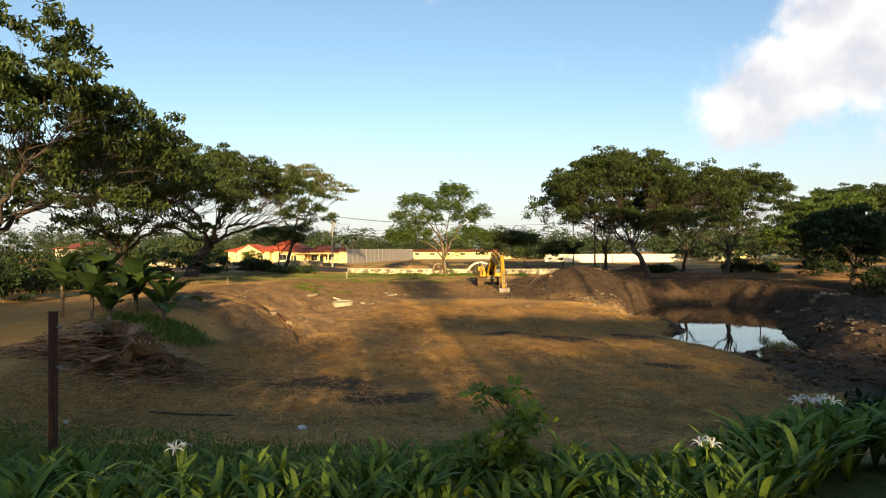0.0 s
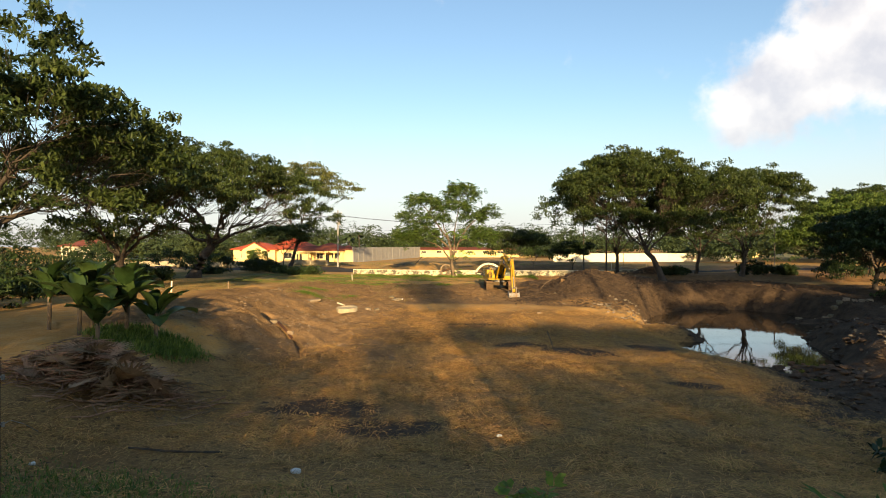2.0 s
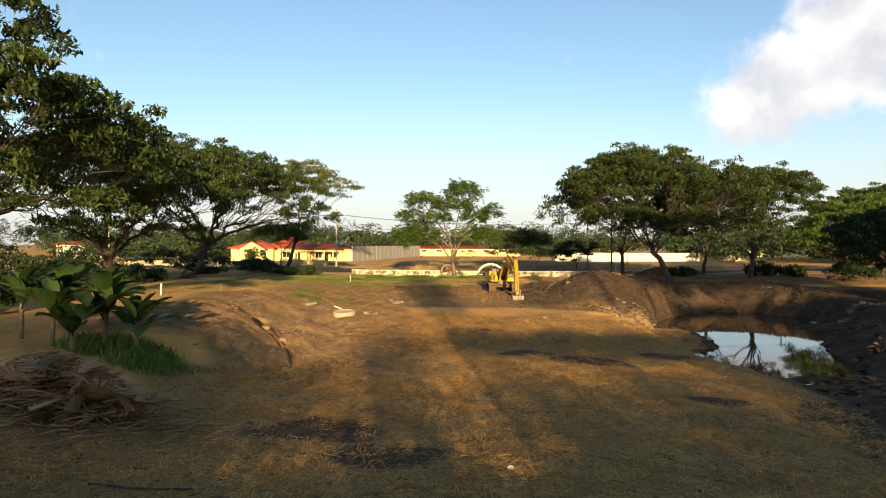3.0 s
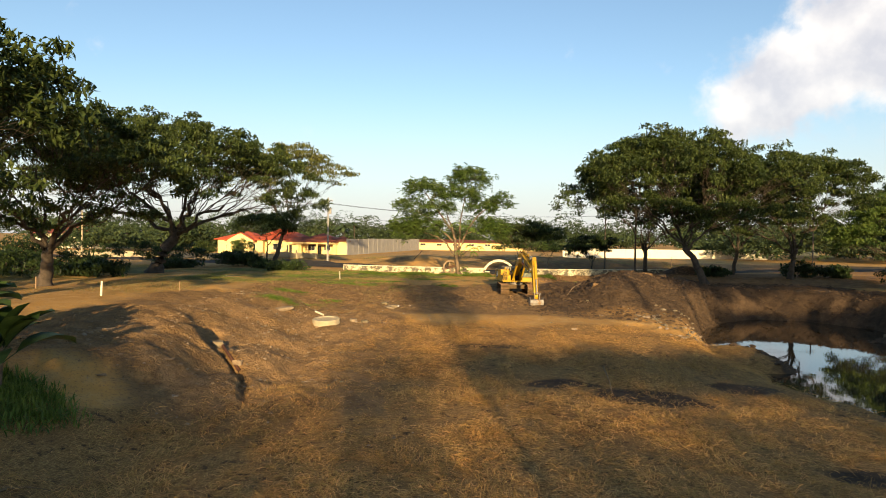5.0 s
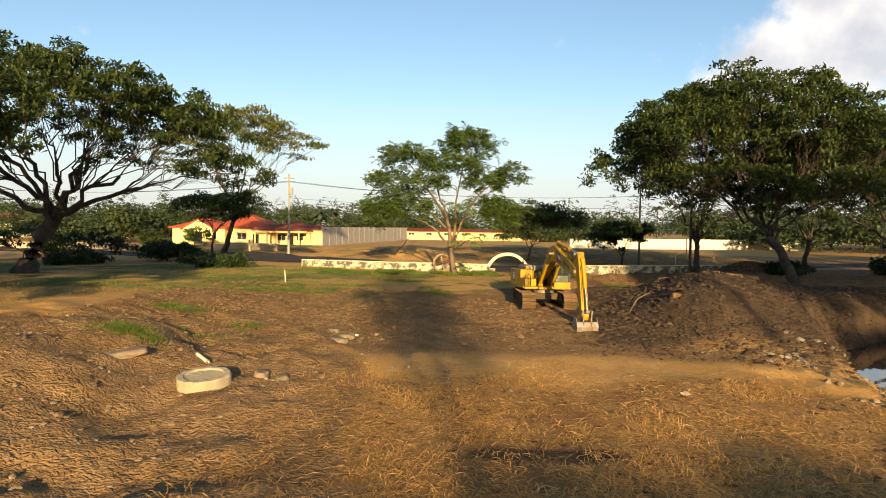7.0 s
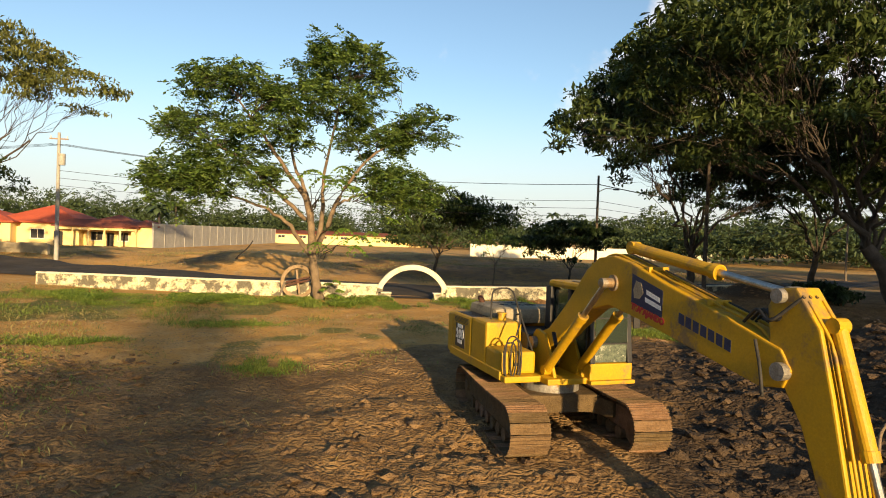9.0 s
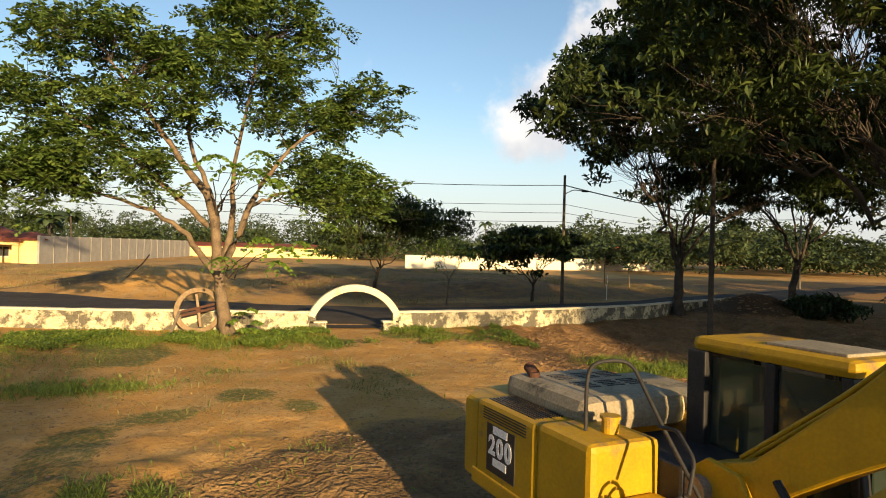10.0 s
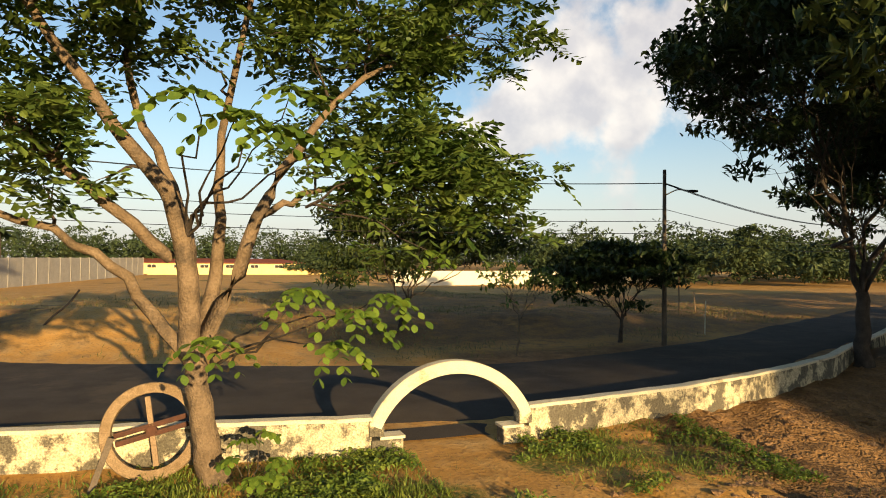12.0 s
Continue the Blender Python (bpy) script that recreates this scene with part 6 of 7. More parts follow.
def build_post():
    x, y = -7.2, 9.7
    ob = thing("metal_post", (x, y, ground_z(x, y)), "rusty square steel post standing in grass", "post")
    bm = bmesh.new(); box(bm, (-0.065, -0.065, -0.4), (0.065, 0.065, 2.84), 0.012)
    part("shaft", bm, M["rust"], ob)
    bm = bmesh.new(); box(bm, (-0.075, -0.075, 2.842), (0.075, 0.075, 2.87), 0.008)
    part("cap", bm, M["rust"], ob)
    for z in (2.55, 1.75):
        bm = bmesh.new(); rod(bm, (0.05, 0, z), (0.16, 0, z), 0.018); rod(bm, (0.15, 0, z - 0.04), (0.15, 0, z + 0.04), 0.03)
        part("hook", bm, M["steel"], ob)
    me = pipe([(0.15, 0, 1.75), (-0.3, 0.8, 1.6), (-0.9, 2.0, 1.2), (-1.6, 3.5, 0.6)], 0.008)
    part("loose_wire", me, M["steel"], ob)


build_post()


def blades(x, y, length, width, lean, rng, lift=0.0, comb=0.0):
    """Thin blades rooted on the ground; lean 0 stands, 1.5 lies flat."""
    n = len(x)
    z = height(x, y) + lift
    yaw = rng.uniform(0, 2 * math.pi, n)
    if comb:
        yaw = np.where(rng.uniform(0, 1, n) < comb, 3.6 * rough_noise(x, y, 1.7, 61) + 1.3 * rough_noise(x, y, 0.6, 62) + rng.normal(0, 0.45, n), yaw)
    tilt = lean[0] + (lean[1] - lean[0]) * rng.uniform(0, 1, n)
    ln = length * rng.uniform(0.5, 1.3, n)
    d = np.stack([np.cos(yaw) * np.sin(tilt), np.sin(yaw) * np.sin(tilt), np.cos(tilt)], -1)
    s = np.stack([-np.sin(yaw), np.cos(yaw), rng.normal(0, 0.3, n)], -1)
    r = np.stack([x, y, z], -1)
    m = r + d * (ln * 0.55)[:, None]
    bend = d.copy(); bend[:, 2] -= 0.45; bend /= np.linalg.norm(bend, axis=1)[:, None]
    e = m + bend * (ln * 0.5)[:, None]
    w = (width * rng.uniform(0.6, 1.3, n))[:, None]
    V = np.stack([r, m + s * w * 0.5, e, m - s * w * 0.5], 1).reshape(-1, 3)
    F = np.arange(n * 4).reshape(-1, 4)
    return V, F


def scatter(rng, n, x0, x1, y0, y1, keep):
    x, y = rng.uniform(x0, x1, n), rng.uniform(y0, y1, n)
    k = rng.uniform(0, 1, n) < keep(x, y)
    return x[k], y[k]


def stuff(name, V, F, mat, label, category):
    tagged(new(name, mesh_from(name, V, F, mat)), label, category, kind="stuff")


def build_grasses():
    rng = np.random.default_rng(81)
    fieldmask = lambda x, y: smooth(10, 13, y) * smooth(56, 50, y) * smooth(-1.5, 1.5, x - np.interp(y, [10, 30, 38, 50], [-14, -12.5, -7.5, -5.5])) * (0.35 + 0.65 * (rough_noise(x, y, 2.6, 21) > -0.25)) * smooth(19.5, 17, x) * (0.18 + 0.82 * smooth(-0.3, 0.15, rough_noise(x, y, 0.85, 87) + 0.5 * rough_noise(x, y, 0.4, 88)))
    x, y = scatter(rng, 330000, -15, 20, 11, 56, lambda x, y: fieldmask(x, y) * (1.0 - 0.35 * smooth(28, 45, y)) * (1 - 0.6 * bare(x, y)))
    V, F = blades(x, y, 0.46, 0.017, (1.1, 1.62), rng, 0.01, 0.3)
    stuff("straw", V, F, M["straw"], "dry cut straw lying over the field", "straw")
    x, y = scatter(rng, 150000, -10, 18, 13, 57, lambda x, y: smooth(13, 30, y) * smooth(57, 53, y) * (rough_noise(x, y, 2.3, 22) > 0.0) * (rough_noise(x, y, 0.8, 63) > -0.25) * smooth(-1.5, 1.0, x - np.interp(y, [10, 30, 38, 50], [-12, -10.5, -6.5, -4.5])) * smooth(18.5, 15, x) * (1 - 0.8 * bare(x, y)))
    V, F = blades(x, y, 0.42, 0.012, (0.6, 1.45), rng, 0.0, 0.4)
    stuff("straw_tufts", V, F, M["straw"], "standing tufts of dry yellow straw", "straw")
    x, y = scatter(rng, 105000, -14, 12.5, 86.0, 91.3, lambda x, y: smooth(86.8, 88.6, y + 0.9 * rough_noise(x, y, 1.6, 23)) * np.clip(0.15 + 1.1 * smooth(-0.5, 0.5, rough_noise(x, y, 1.1, 24)) * smooth(-0.7, 0.2, rough_noise(x, y, 2.9, 29)), 0, 1) * (np.abs(x - 5.4) > 1.1) * smooth(12.5, 9.5, x) * np.where(x > 6.5, 0.42, 0.85))
    V, F = blades(x, y, 0.15 + 0.08 * rough_noise(x, y, 0.8, 30), 0.024, (0.2, 1.25), rng)
    stuff("grass", V, F, M["grass"], "long green grass and weeds along the wall", "grass")
    x, y = scatter(rng, 5200, -14, 12, 87.2, 91.0, lambda x, y: smooth(0.0, 0.5, rough_noise(x, y, 1.3, 73)) * ((np.abs(x - 5.4) > 1.3) | (y < 89.6)) * np.where(x > 6.5, 0.3, 0.8))
    V, F = leaves(np.stack([x, y, height(x, y) + 0.12], -1), 24, (0.15, 0.15, 0.10), (0.10, 0.062), rng, 0.5)
    stuff("broad_weeds", V, F, M["weed_leaf"], "low broad-leaved weeds along the wall", "weeds")
    yard = lambda x, y: np.maximum.reduce([smooth(-0.15, 0.35, rough_noise(x, y, 3.4, 25)) * smooth(-0.6, 0.2, rough_noise(x, y, 1.2, 26)) * smooth(73, 78, y) * smooth(90, 86, y) * smooth(6.5, 3.5, x) * 0.8,
                                           1.0 * (np.hypot((x - 15.6) / 1.6, y - 84.8) < 1.7),
                                           0.9 * (np.hypot((x + 12.8) / 2.2, y - 55) < 0.8), 0.9 * (np.hypot((x + 11.3) / 2.2, y - 58.5) < 0.7)])
    x, y = scatter(rng, 150000, -18, 18, 53, 90, yard)
    for cx, cy, rx, ry, n in ((-10.4, 73.6, 1.7, 0.8, 9000), (-13.4, 71.4, 1.2, 0.6, 4500), (-1.0, 74.6, 0.8, 0.7, 3500), (-12.5, 55.2, 0.9, 0.6, 3500), (-13.6, 62.4, 1.1, 0.6, 3500), (-10.0, 61.2, 0.6, 0.4, 1800), (-7.5, 78.5, 1.6, 0.6, 4000), (-3.0, 82.0, 1.8, 0.7, 4000), (15.6, 84.8, 2.0, 1.3, 13000)):
        px, py = cx + rx * rng.normal(0, 0.6, n), cy + ry * rng.normal(0, 0.6, n)
        k = rough_noise(px, py, 0.5, 85) > -0.45
        x, y = np.append(x, px[k]), np.append(y, py[k])
    px, py = scatter(rng, 75000, -27, -3, 62, 90, lambda x, y: smooth(-0.25, 0.45, rough_noise(x, y, 3.1, 92) + 0.5 * rough_noise(x, y, 0.9, 93)) * smooth(-3, -8, x) * smooth(67, 72, y))
    x, y = np.append(x, px), np.append(y, py)
    V, F = blades(x, y, np.where(x > 9, 0.27, 0.15), 0.02, (0.2, 1.2), rng)
    stuff("grass_patches", V, F, M["grass"], "short green grass patches in the yard", "grass")
    x, y = scatter(rng, 90000, -34, 3, 52, 95, lambda x, y: (rough_noise(x, y, 4.4, 27) > 0.0) * smooth(52, 62, y) * smooth(2, -4, x) * (0.6 - 0.45 * smooth(-18, -14, x) * smooth(77, 73, y)))
    V, F = blades(x, y, 0.16, 0.032, (0.3, 1.3), rng)
    stuff("grass_dry", V, F, M["grass_dry"], "thin yellowing grass on the clay", "grass")
    x, y = scatter(rng, 80000, -40, 45, 102, 150, lambda x, y: smooth(-0.7, 0.7, rough_noise(x, y, 3.6, 64) + 0.5 * rough_noise(x, y, 1.1, 69)) * (y > np.interp(x, [-60, -16, 3, 10, 24, 60], [129, 110.7, 103.2, 101.8, 104.6, 120])) * smooth(150, 130, y))
    V, F = blades(x, y, 0.26, 0.034, (0.2, 1.2), rng)
    stuff("field_grass", V, F, M["grass_dry"], "dry grass tufts on the rough field behind the road", "grass")
    x, y = scatter(rng, 40000, -14, 9, 74, 91, lambda x, y: 0.45 * (rough_noise(x, y, 2.0, 65) > 0.05) * smooth(74, 78, y) * (y < 90.6))
    V, F = blades(x, y, 0.14, 0.010, (0.7, 1.6), rng, 0.005)
    stuff("dry_litter", V, F, M["grass_dry"], "short dry grass litter on the yard", "grass")
    x, y = scatter(rng, 45000, -17, 4, 6.0, 17.5, lambda x, y: smooth(17.0, 11, y + 4.5 * smooth(-8, 0, x) + 1.5 * rough_noise(x, y, 2.0, 28)))
    V, F = blades(x, y, 0.19, 0.030, (0.2, 1.2), rng)
    stuff("grass_garden", V, F, M["grass"], "short green grass at the garden edge", "grass")
    x, y = scatter(rng, 16000, -19, -11, 27, 34, lambda x, y: smooth(1.0, 0.5, np.hypot((x + 14.8) / 3.4, (y - 30.3) / 2.3)))
    V, F = blades(x, y, 0.42, 0.05, (0.1, 0.9), rng)
    stuff("weeds", V, F, M["weed_leaf"], "bright green weeds below the broad-leaved plants", "weeds")


build_grasses()


# ---- clods, stones and rubble ----
def lumps(x, y, r, rng, sink=0.3, flat=0.7):
    """Rough lumps of 20 faces each, sat in the ground."""
    bm = bmesh.new(); bmesh.ops.create_icosphere(bm, subdivisions=1, radius=1.0)
    bv = np.array([v.co[:] for v in bm.verts]); bf = np.array([[v.index for v in f.verts] for f in bm.faces]); bm.free()
    n = len(x)
    sc = r[:, None, None] * (1 + 0.35 * rng.normal(size=(n, len(bv), 1)).clip(-1.4, 1.4))
    P = bv[None] * sc * np.stack([rng.uniform(0.7, 1.4, n), rng.uniform(0.7, 1.4, n), rng.uniform(0.5, 1.0, n) * flat], -1)[:, None]
    a = rng.uniform(0, 6.3, n)
    c, s = np.cos(a)[:, None], np.sin(a)[:, None]
    X = P[..., 0] * c - P[..., 1] * s + x[:, None]
    Y = P[..., 0] * s + P[..., 1] * c + y[:, None]
    Z = P[..., 2] + (height(x, y) + r * flat * (0.6 - sink))[:, None]
    V = np.stack([X, Y, Z], -1).reshape(-1, 3)
    F = (bf[None] + (np.arange(n) * len(bv))[:, None, None]).reshape(-1, 3)
    return V, F


def build_clods():
    rng = np.random.default_rng(91)
    dug = lambda x, y: smooth(57.5, 61, y + rough_noise(x, y, 3, 31)) * smooth(77.5, 73, y + 4 * smooth(-6, -1, x) + 1.5 * rough_noise(x, y, 2.2, 32)) * smooth(-18, -15, x) * (0.3 + 0.7 * (rough_noise(x, y, 1.7, 84) > -0.2)) * smooth(6.5, 3.5, x) * smooth(14, 9, x)
    x, y = scatter(rng, 16000, -18, 13, 57, 79, dug)
    V, F = lumps(x, y, 0.025 + 0.11 * rng.uniform(0, 1, len(x)) ** 2.6, rng, 0.4, 0.65)
    stuff("clods", V, F, M["clod"], "broken clods of freshly dug brown earth", "earth")
    x, y = scatter(rng, 4500, -12, 9, 74, 89, lambda x, y: 0.15 + 0.85 * (rough_noise(x, y, 1.9, 39) > 0.2))
    V, F = lumps(x, y, 0.012 + 0.05 * rng.uniform(0, 1, len(x)) ** 3.0, rng, 0.45, 0.5)
    stuff("yard_clods", V, F, M["clay_flake"], "small crumbs of dry clay on the yard", "earth")
    heap = lambda x, y: smooth(4.5, 8.0, x + rough_noise(x, y, 2, 33) - 2.5 * smooth(66, 70, y)) * smooth(56, 60, y) * smooth(82, 78, y + 5 * smooth(18, 13, x))
    x, y = scatter(rng, 11000, 4, 27, 56, 82, heap)
    V, F = lumps(x, y, 0.03 + 0.14 * rng.uniform(0, 1, len(x)) ** 2.4, rng, 0.4, 0.65)
    stuff("spoil_clods", V, F, M["clod_dark"], "dark lumps of earth on the spoil heap", "earth")
    x, y = scatter(rng, 6500, 5.5, 21, 49, 68, lambda x, y: smooth(0.2, 0.9, rough_noise(x, y, 3.5, 34) + 0.6 * rough_noise(x, y, 0.9, 74) + 0.35) * smooth(5.5, 9, x) * smooth(63, 58.5, y) * smooth(49, 54, y))
    V, F = lumps(x, y, 0.025 + 0.15 * rng.uniform(0, 1, len(x)) ** 3.4, rng)
    stuff("rubble", V, F, M["stone"], "pale stone rubble below the spoil heap", "rubble")
    x, y = scatter(rng, 7000, 13, 42, 14, 56, lambda x, y: smooth(17.5, 20, x + rough_noise(x, y, 3, 66)) * (height(x, y) > -3.05) * (0.25 + 0.75 * (rough_noise(x, y, 2.2, 67) > -0.2)))
    V, F = lumps(x, y, 0.05 + 0.26 * rng.uniform(0, 1, len(x)) ** 3.0, rng)
    stuff("mud_lumps", V, F, M["clod_dark"], "dark wet lumps of mud and rubble on the pond bank", "earth")
    x, y = scatter(rng, 2600, 20, 42, 28, 60, lambda x, y: (height(x, y) > -3.0) * (rough_noise(x, y, 2.5, 68) > 0.0))
    V, F = lumps(x, y, 0.03 + 0.15 * rng.uniform(0, 1, len(x)) ** 3.0, rng)
    stuff("bank_rubble", V, F, M["stone_mud"], "grey broken rubble on the muddy pond bank", "rubble")
    x, y = scatter(rng, 2500, 20, 42, 60, 82, lambda x, y: (height(x, y) > -3.05) * 0.8)
    V, F = lumps(x, y, 0.05 + 0.14 * rng.uniform(0, 1, len(x)) ** 2.2, rng)
    stuff("bank_clods", V, F, M["clod_dark"], "clods of earth on the far pond bank", "earth")
    x, y = scatter(rng, 4500, -17, -2, 33, 62, lambda x, y: smooth(-2.5, -7, x + 1.5 * rough_noise(x, y, 2.5, 35)) * smooth(33, 38, y) * smooth(62, 57, y) * (0.25 + 0.75 * (rough_noise(x, y, 1.4, 36) > 0)))
    V, F = lumps(x, y, 0.018 + 0.11 * rng.uniform(0, 1, len(x)) ** 3.4, rng, 0.45, 0.5)
    stuff("clay_flakes", V, F, M["clay_flake"], "flat broken plates of dried clay on the bank", "earth")
    x, y = scatter(rng, 16000, 5, 33, 75, 99, lambda x, y: smooth(6.0, 9.5, x + rough_noise(x, y, 2, 37)) * smooth(75, 79, y) * (y < 90.7 + 0.3 * (x - 8)) * (0.2 + 0.8 * (rough_noise(x, y, 1.8, 38) > 0)))
    V, F = lumps(x, y, 0.014 + 0.11 * rng.uniform(0, 1, len(x)) ** 4.0, rng, 0.45, 0.6)
    stuff("red_clods", V, F, M["clod_red"], "reddish clods of earth beside the wall", "earth")
    x, y = scatter(rng, 1500, -16, 3, 30, 58, lambda x, y: 0.15 + 0.85 * smooth(-3, -9, x) * smooth(32, 38, y))
    V, F = lumps(x, y, 0.015 + 0.08 * rng.uniform(0, 1, len(x)) ** 4, rng)
    stuff("pebbles", V, F, M["stone"], "scattered pale stones and bits of clay", "stones")


build_clods()


def stone(name, x, y, size, seed, label, mat="stone_one", sink=0.3, turn=0.0, group=""):
    rng = np.random.default_rng(seed)
    bm = bmesh.new()
    bmesh.ops.create_icosphere(bm, subdivisions=3, radius=1.0)
    for v in bm.verts:
        n = noise.noise(v.co * 1.3 + Vector((seed * 3.1, 0, 0))) + 0.5 * noise.noise(v.co * 3.1 + Vector((0, seed, 0)))
        d = v.co * (1 + 0.35 * n)
        v.co = Vector((max(-0.85, min(0.85, d.x)) * size[0], max(-0.85, min(0.85, d.y)) * size[1], max(-0.8, min(0.7, d.z)) * size[2]))
    me = bpy.data.meshes.new(name); bm.to_mesh(me); bm.free(); me.materials.append(M[mat])
    ob = new(name, me)
    ob.location = (x, y, ground_z(x, y) + size[2] * (0.7 - sink * 2))
    ob.rotation_euler = (rng.uniform(-0.15, 0.15), rng.uniform(-0.15, 0.15), turn or rng.uniform(0, 6))
    return tagged(ob, label, "stone", group)


for k, (x, y, s) in enumerate(((-12.0, 42.3, (0.42, 0.32, 0.36)), (-10.1, 39.8, (0.26, 0.2, 0.16)), (-7.0, 53.4, (0.35, 0.3, 0.22)), (-6.2, 53.0, (0.25, 0.25, 0.2)), (-11.8, 53.2, (0.9, 0.5, 0.2)), (-5.0, 59.8, (0.5, 0.42, 0.22)),
                               (-5.7, 60.5, (0.35, 0.28, 0.22)), (-5.2, 58.7, (0.55, 0.36, 0.2)), (-3.7, 60.4, (0.13, 0.1, 0.12)))):
    stone("rock", x, y, s, 200 + k, "pale broken rock half sunk in the clay", group="rocks in the clay")
for k in range(13):
    stone("rock", 34.5 + 0.62 * k, 62.2 + 0.35 * math.sin(k * 1.1) + 0.05 * k, (0.36, 0.3, 0.3), 230 + k, "pale stone in a row at the water", group="stones at the water")
for k, (x, y, s) in enumerate(((13.5, 72.2, (0.5, 0.45, 0.4)), (18.4, 72.9, (0.8, 0.6, 0.55)), (20.2, 74.2, (0.6, 0.6, 0.5)), (16.3, 70.8, (0.35, 0.3, 0.3)), (22.5, 75.4, (0.7, 0.5, 0.45)), (11.6, 64.5, (0.35, 0.3, 0.25)))):
    stone("boulder", x, y, s, 260 + k, "earthy boulder on the spoil heap", "clod", group="boulders on the heap")


def build_slab():
    x, y = -8.6, 52.3
    ob = thing("concrete_ring", (x, y, ground_z(x, y)), "round cracked concrete well cover lying on the clay", "concrete cover")
    ob.rotation_euler = (0.08, -0.05, 0.3)
    bm = bmesh.new()
    n = 40
    prof = [(0.0, 0.36), (0.62, 0.36), (0.66, 0.42), (0.84, 0.42), (0.88, 0.36), (0.88, -0.1)]
    rings = []
    for r, z in prof:
        rings.append([bm.verts.new((r * math.cos(2 * math.pi * k / n) * (1 + 0.02 * math.sin(5 * k)), r * math.sin(2 * math.pi * k / n), z + 0.01 * math.sin(k * 1.7))) for k in range(n)] if r else [bm.verts.new((0, 0, z))])
    for k in range(n):
        bm.faces.new((rings[0][0], rings[1][k], rings[1][(k + 1) % n]))
        for a, b in zip(rings[1:], rings[2:]):
            bm.faces.new((a[k], b[k], b[(k + 1) % n], a[(k + 1) % n]))
    bmesh.ops.recalc_face_normals(bm, faces=bm.faces)
    part("cover", bm, M["concrete"], ob)


build_slab()


def loose_pole(name, pts, r, mat, label, category):
    me = pipe(pts, r, 6, 8)
    me.materials.append(M[mat])
    return tagged(new(name, me), label, category)


def on(x, y, up=0.0):
    return (x, y, ground_z(x, y) + up)


loose_pole("stick", [on(6.75, 38.9, -0.2), on(6.6, 39.0, 0.5), on(6.35, 39.15, 1.15)], 0.035, "bark_pale", "pale stick leaning out of the straw", "stick")
loose_pole("log", [on(-11.3, 41.2, 0.1), on(-10.5, 40.0, 0.22), on(-9.9, 39.5, 0.12)], 0.08, "rust", "reddish broken log lying across the gully", "log")
loose_pole("pipe", [on(-9.9, 55.0, 0.06), on(-9.2, 54.2, 0.06)], 0.07, "white_wall", "short white plastic pipe on the ground", "pipe")
loose_pole("branch", [on(-9.0, 17.5, 0.08), on(-7.5, 17.2, 0.10), on(-6.2, 17.4, 0.06)], 0.035, "bark", "thin dry branch on the straw", "branch")
loose_pole("branch", [on(9.4, 65.2, 0.1), on(10.0, 65.8, 0.5), on(10.7, 66.0, 0.55)], 0.03, "bark_pale", "bare root sticking out of the heap", "branch")
for k, (x, y, h, r, mt) in enumerate(((-24.0, 53.2, 0.95, 0.07, "white_wall"), (-20.7, 57.8, 0.75, 0.035, "wood"), (-25.5, 111.7, 1.5, 0.12, "concrete"), (-12.4, 78.0, 0.9, 0.04, "white_wall"), (-31, 57, 0.9, 0.05, "wood"),
                                      (26.8, 106.2, 1.9, 0.035, "white_wall"), (30.5, 112.5, 2.6, 0.06, "wood"), (36, 117, 1.6, 0.05, "wood"), (-35, 84, 0.9, 0.05, "wood"))):
    bm = bmesh.new(); rod(bm, (0, 0, -0.3), (0, 0, h), r, r * 0.9, 12); rod(bm, (0, 0, h), (0, 0, h + r * 0.4), r * 0.9, r * 0.4, 12)
    me = bpy.data.meshes.new("stake"); bm.to_mesh(me); bm.free(); me.materials.append(M[mt])
    ob = new("stake", me); ob.location = on(x, y); ob.rotation_euler = (0.04 * math.sin(k * 7), 0.05 * math.cos(k * 5), 0)
    tagged(ob, {"white_wall": "white painted marker stake in the ground", "wood": "thin wooden stake in the ground", "concrete": "short concrete post by the wall"}[mt], "stake", "marker stakes")


def build_litter():
    for k, (x, y) in enumerate(((-3.6, 15.7), (-4.6, 60.2), (2.0, 19.5), (-10.5, 15.5))):
        bm = bmesh.new()
        bmesh.ops.create_uvsphere(bm, u_segments=14, v_segments=9, radius=0.15)
        for v in bm.verts:
            v.co *= 1 + 0.25 * noise.noise(v.co * 9 + Vector((k, 0, 0)))
            v.co.z = v.co.z * 0.55 + 0.06
        me = bpy.data.meshes.new("plastic_bag"); bm.to_mesh(me); bm.free(); me.materials.append(M["petal"])
        ob = new("plastic_bag", me); ob.location = on(x, y); ob.scale = (1.0, 0.8, 1) if k == 0 else (0.6, 0.5, 0.6)
        tagged(ob, "crumpled white plastic litter on the ground", "litter", "litter")


build_litter()


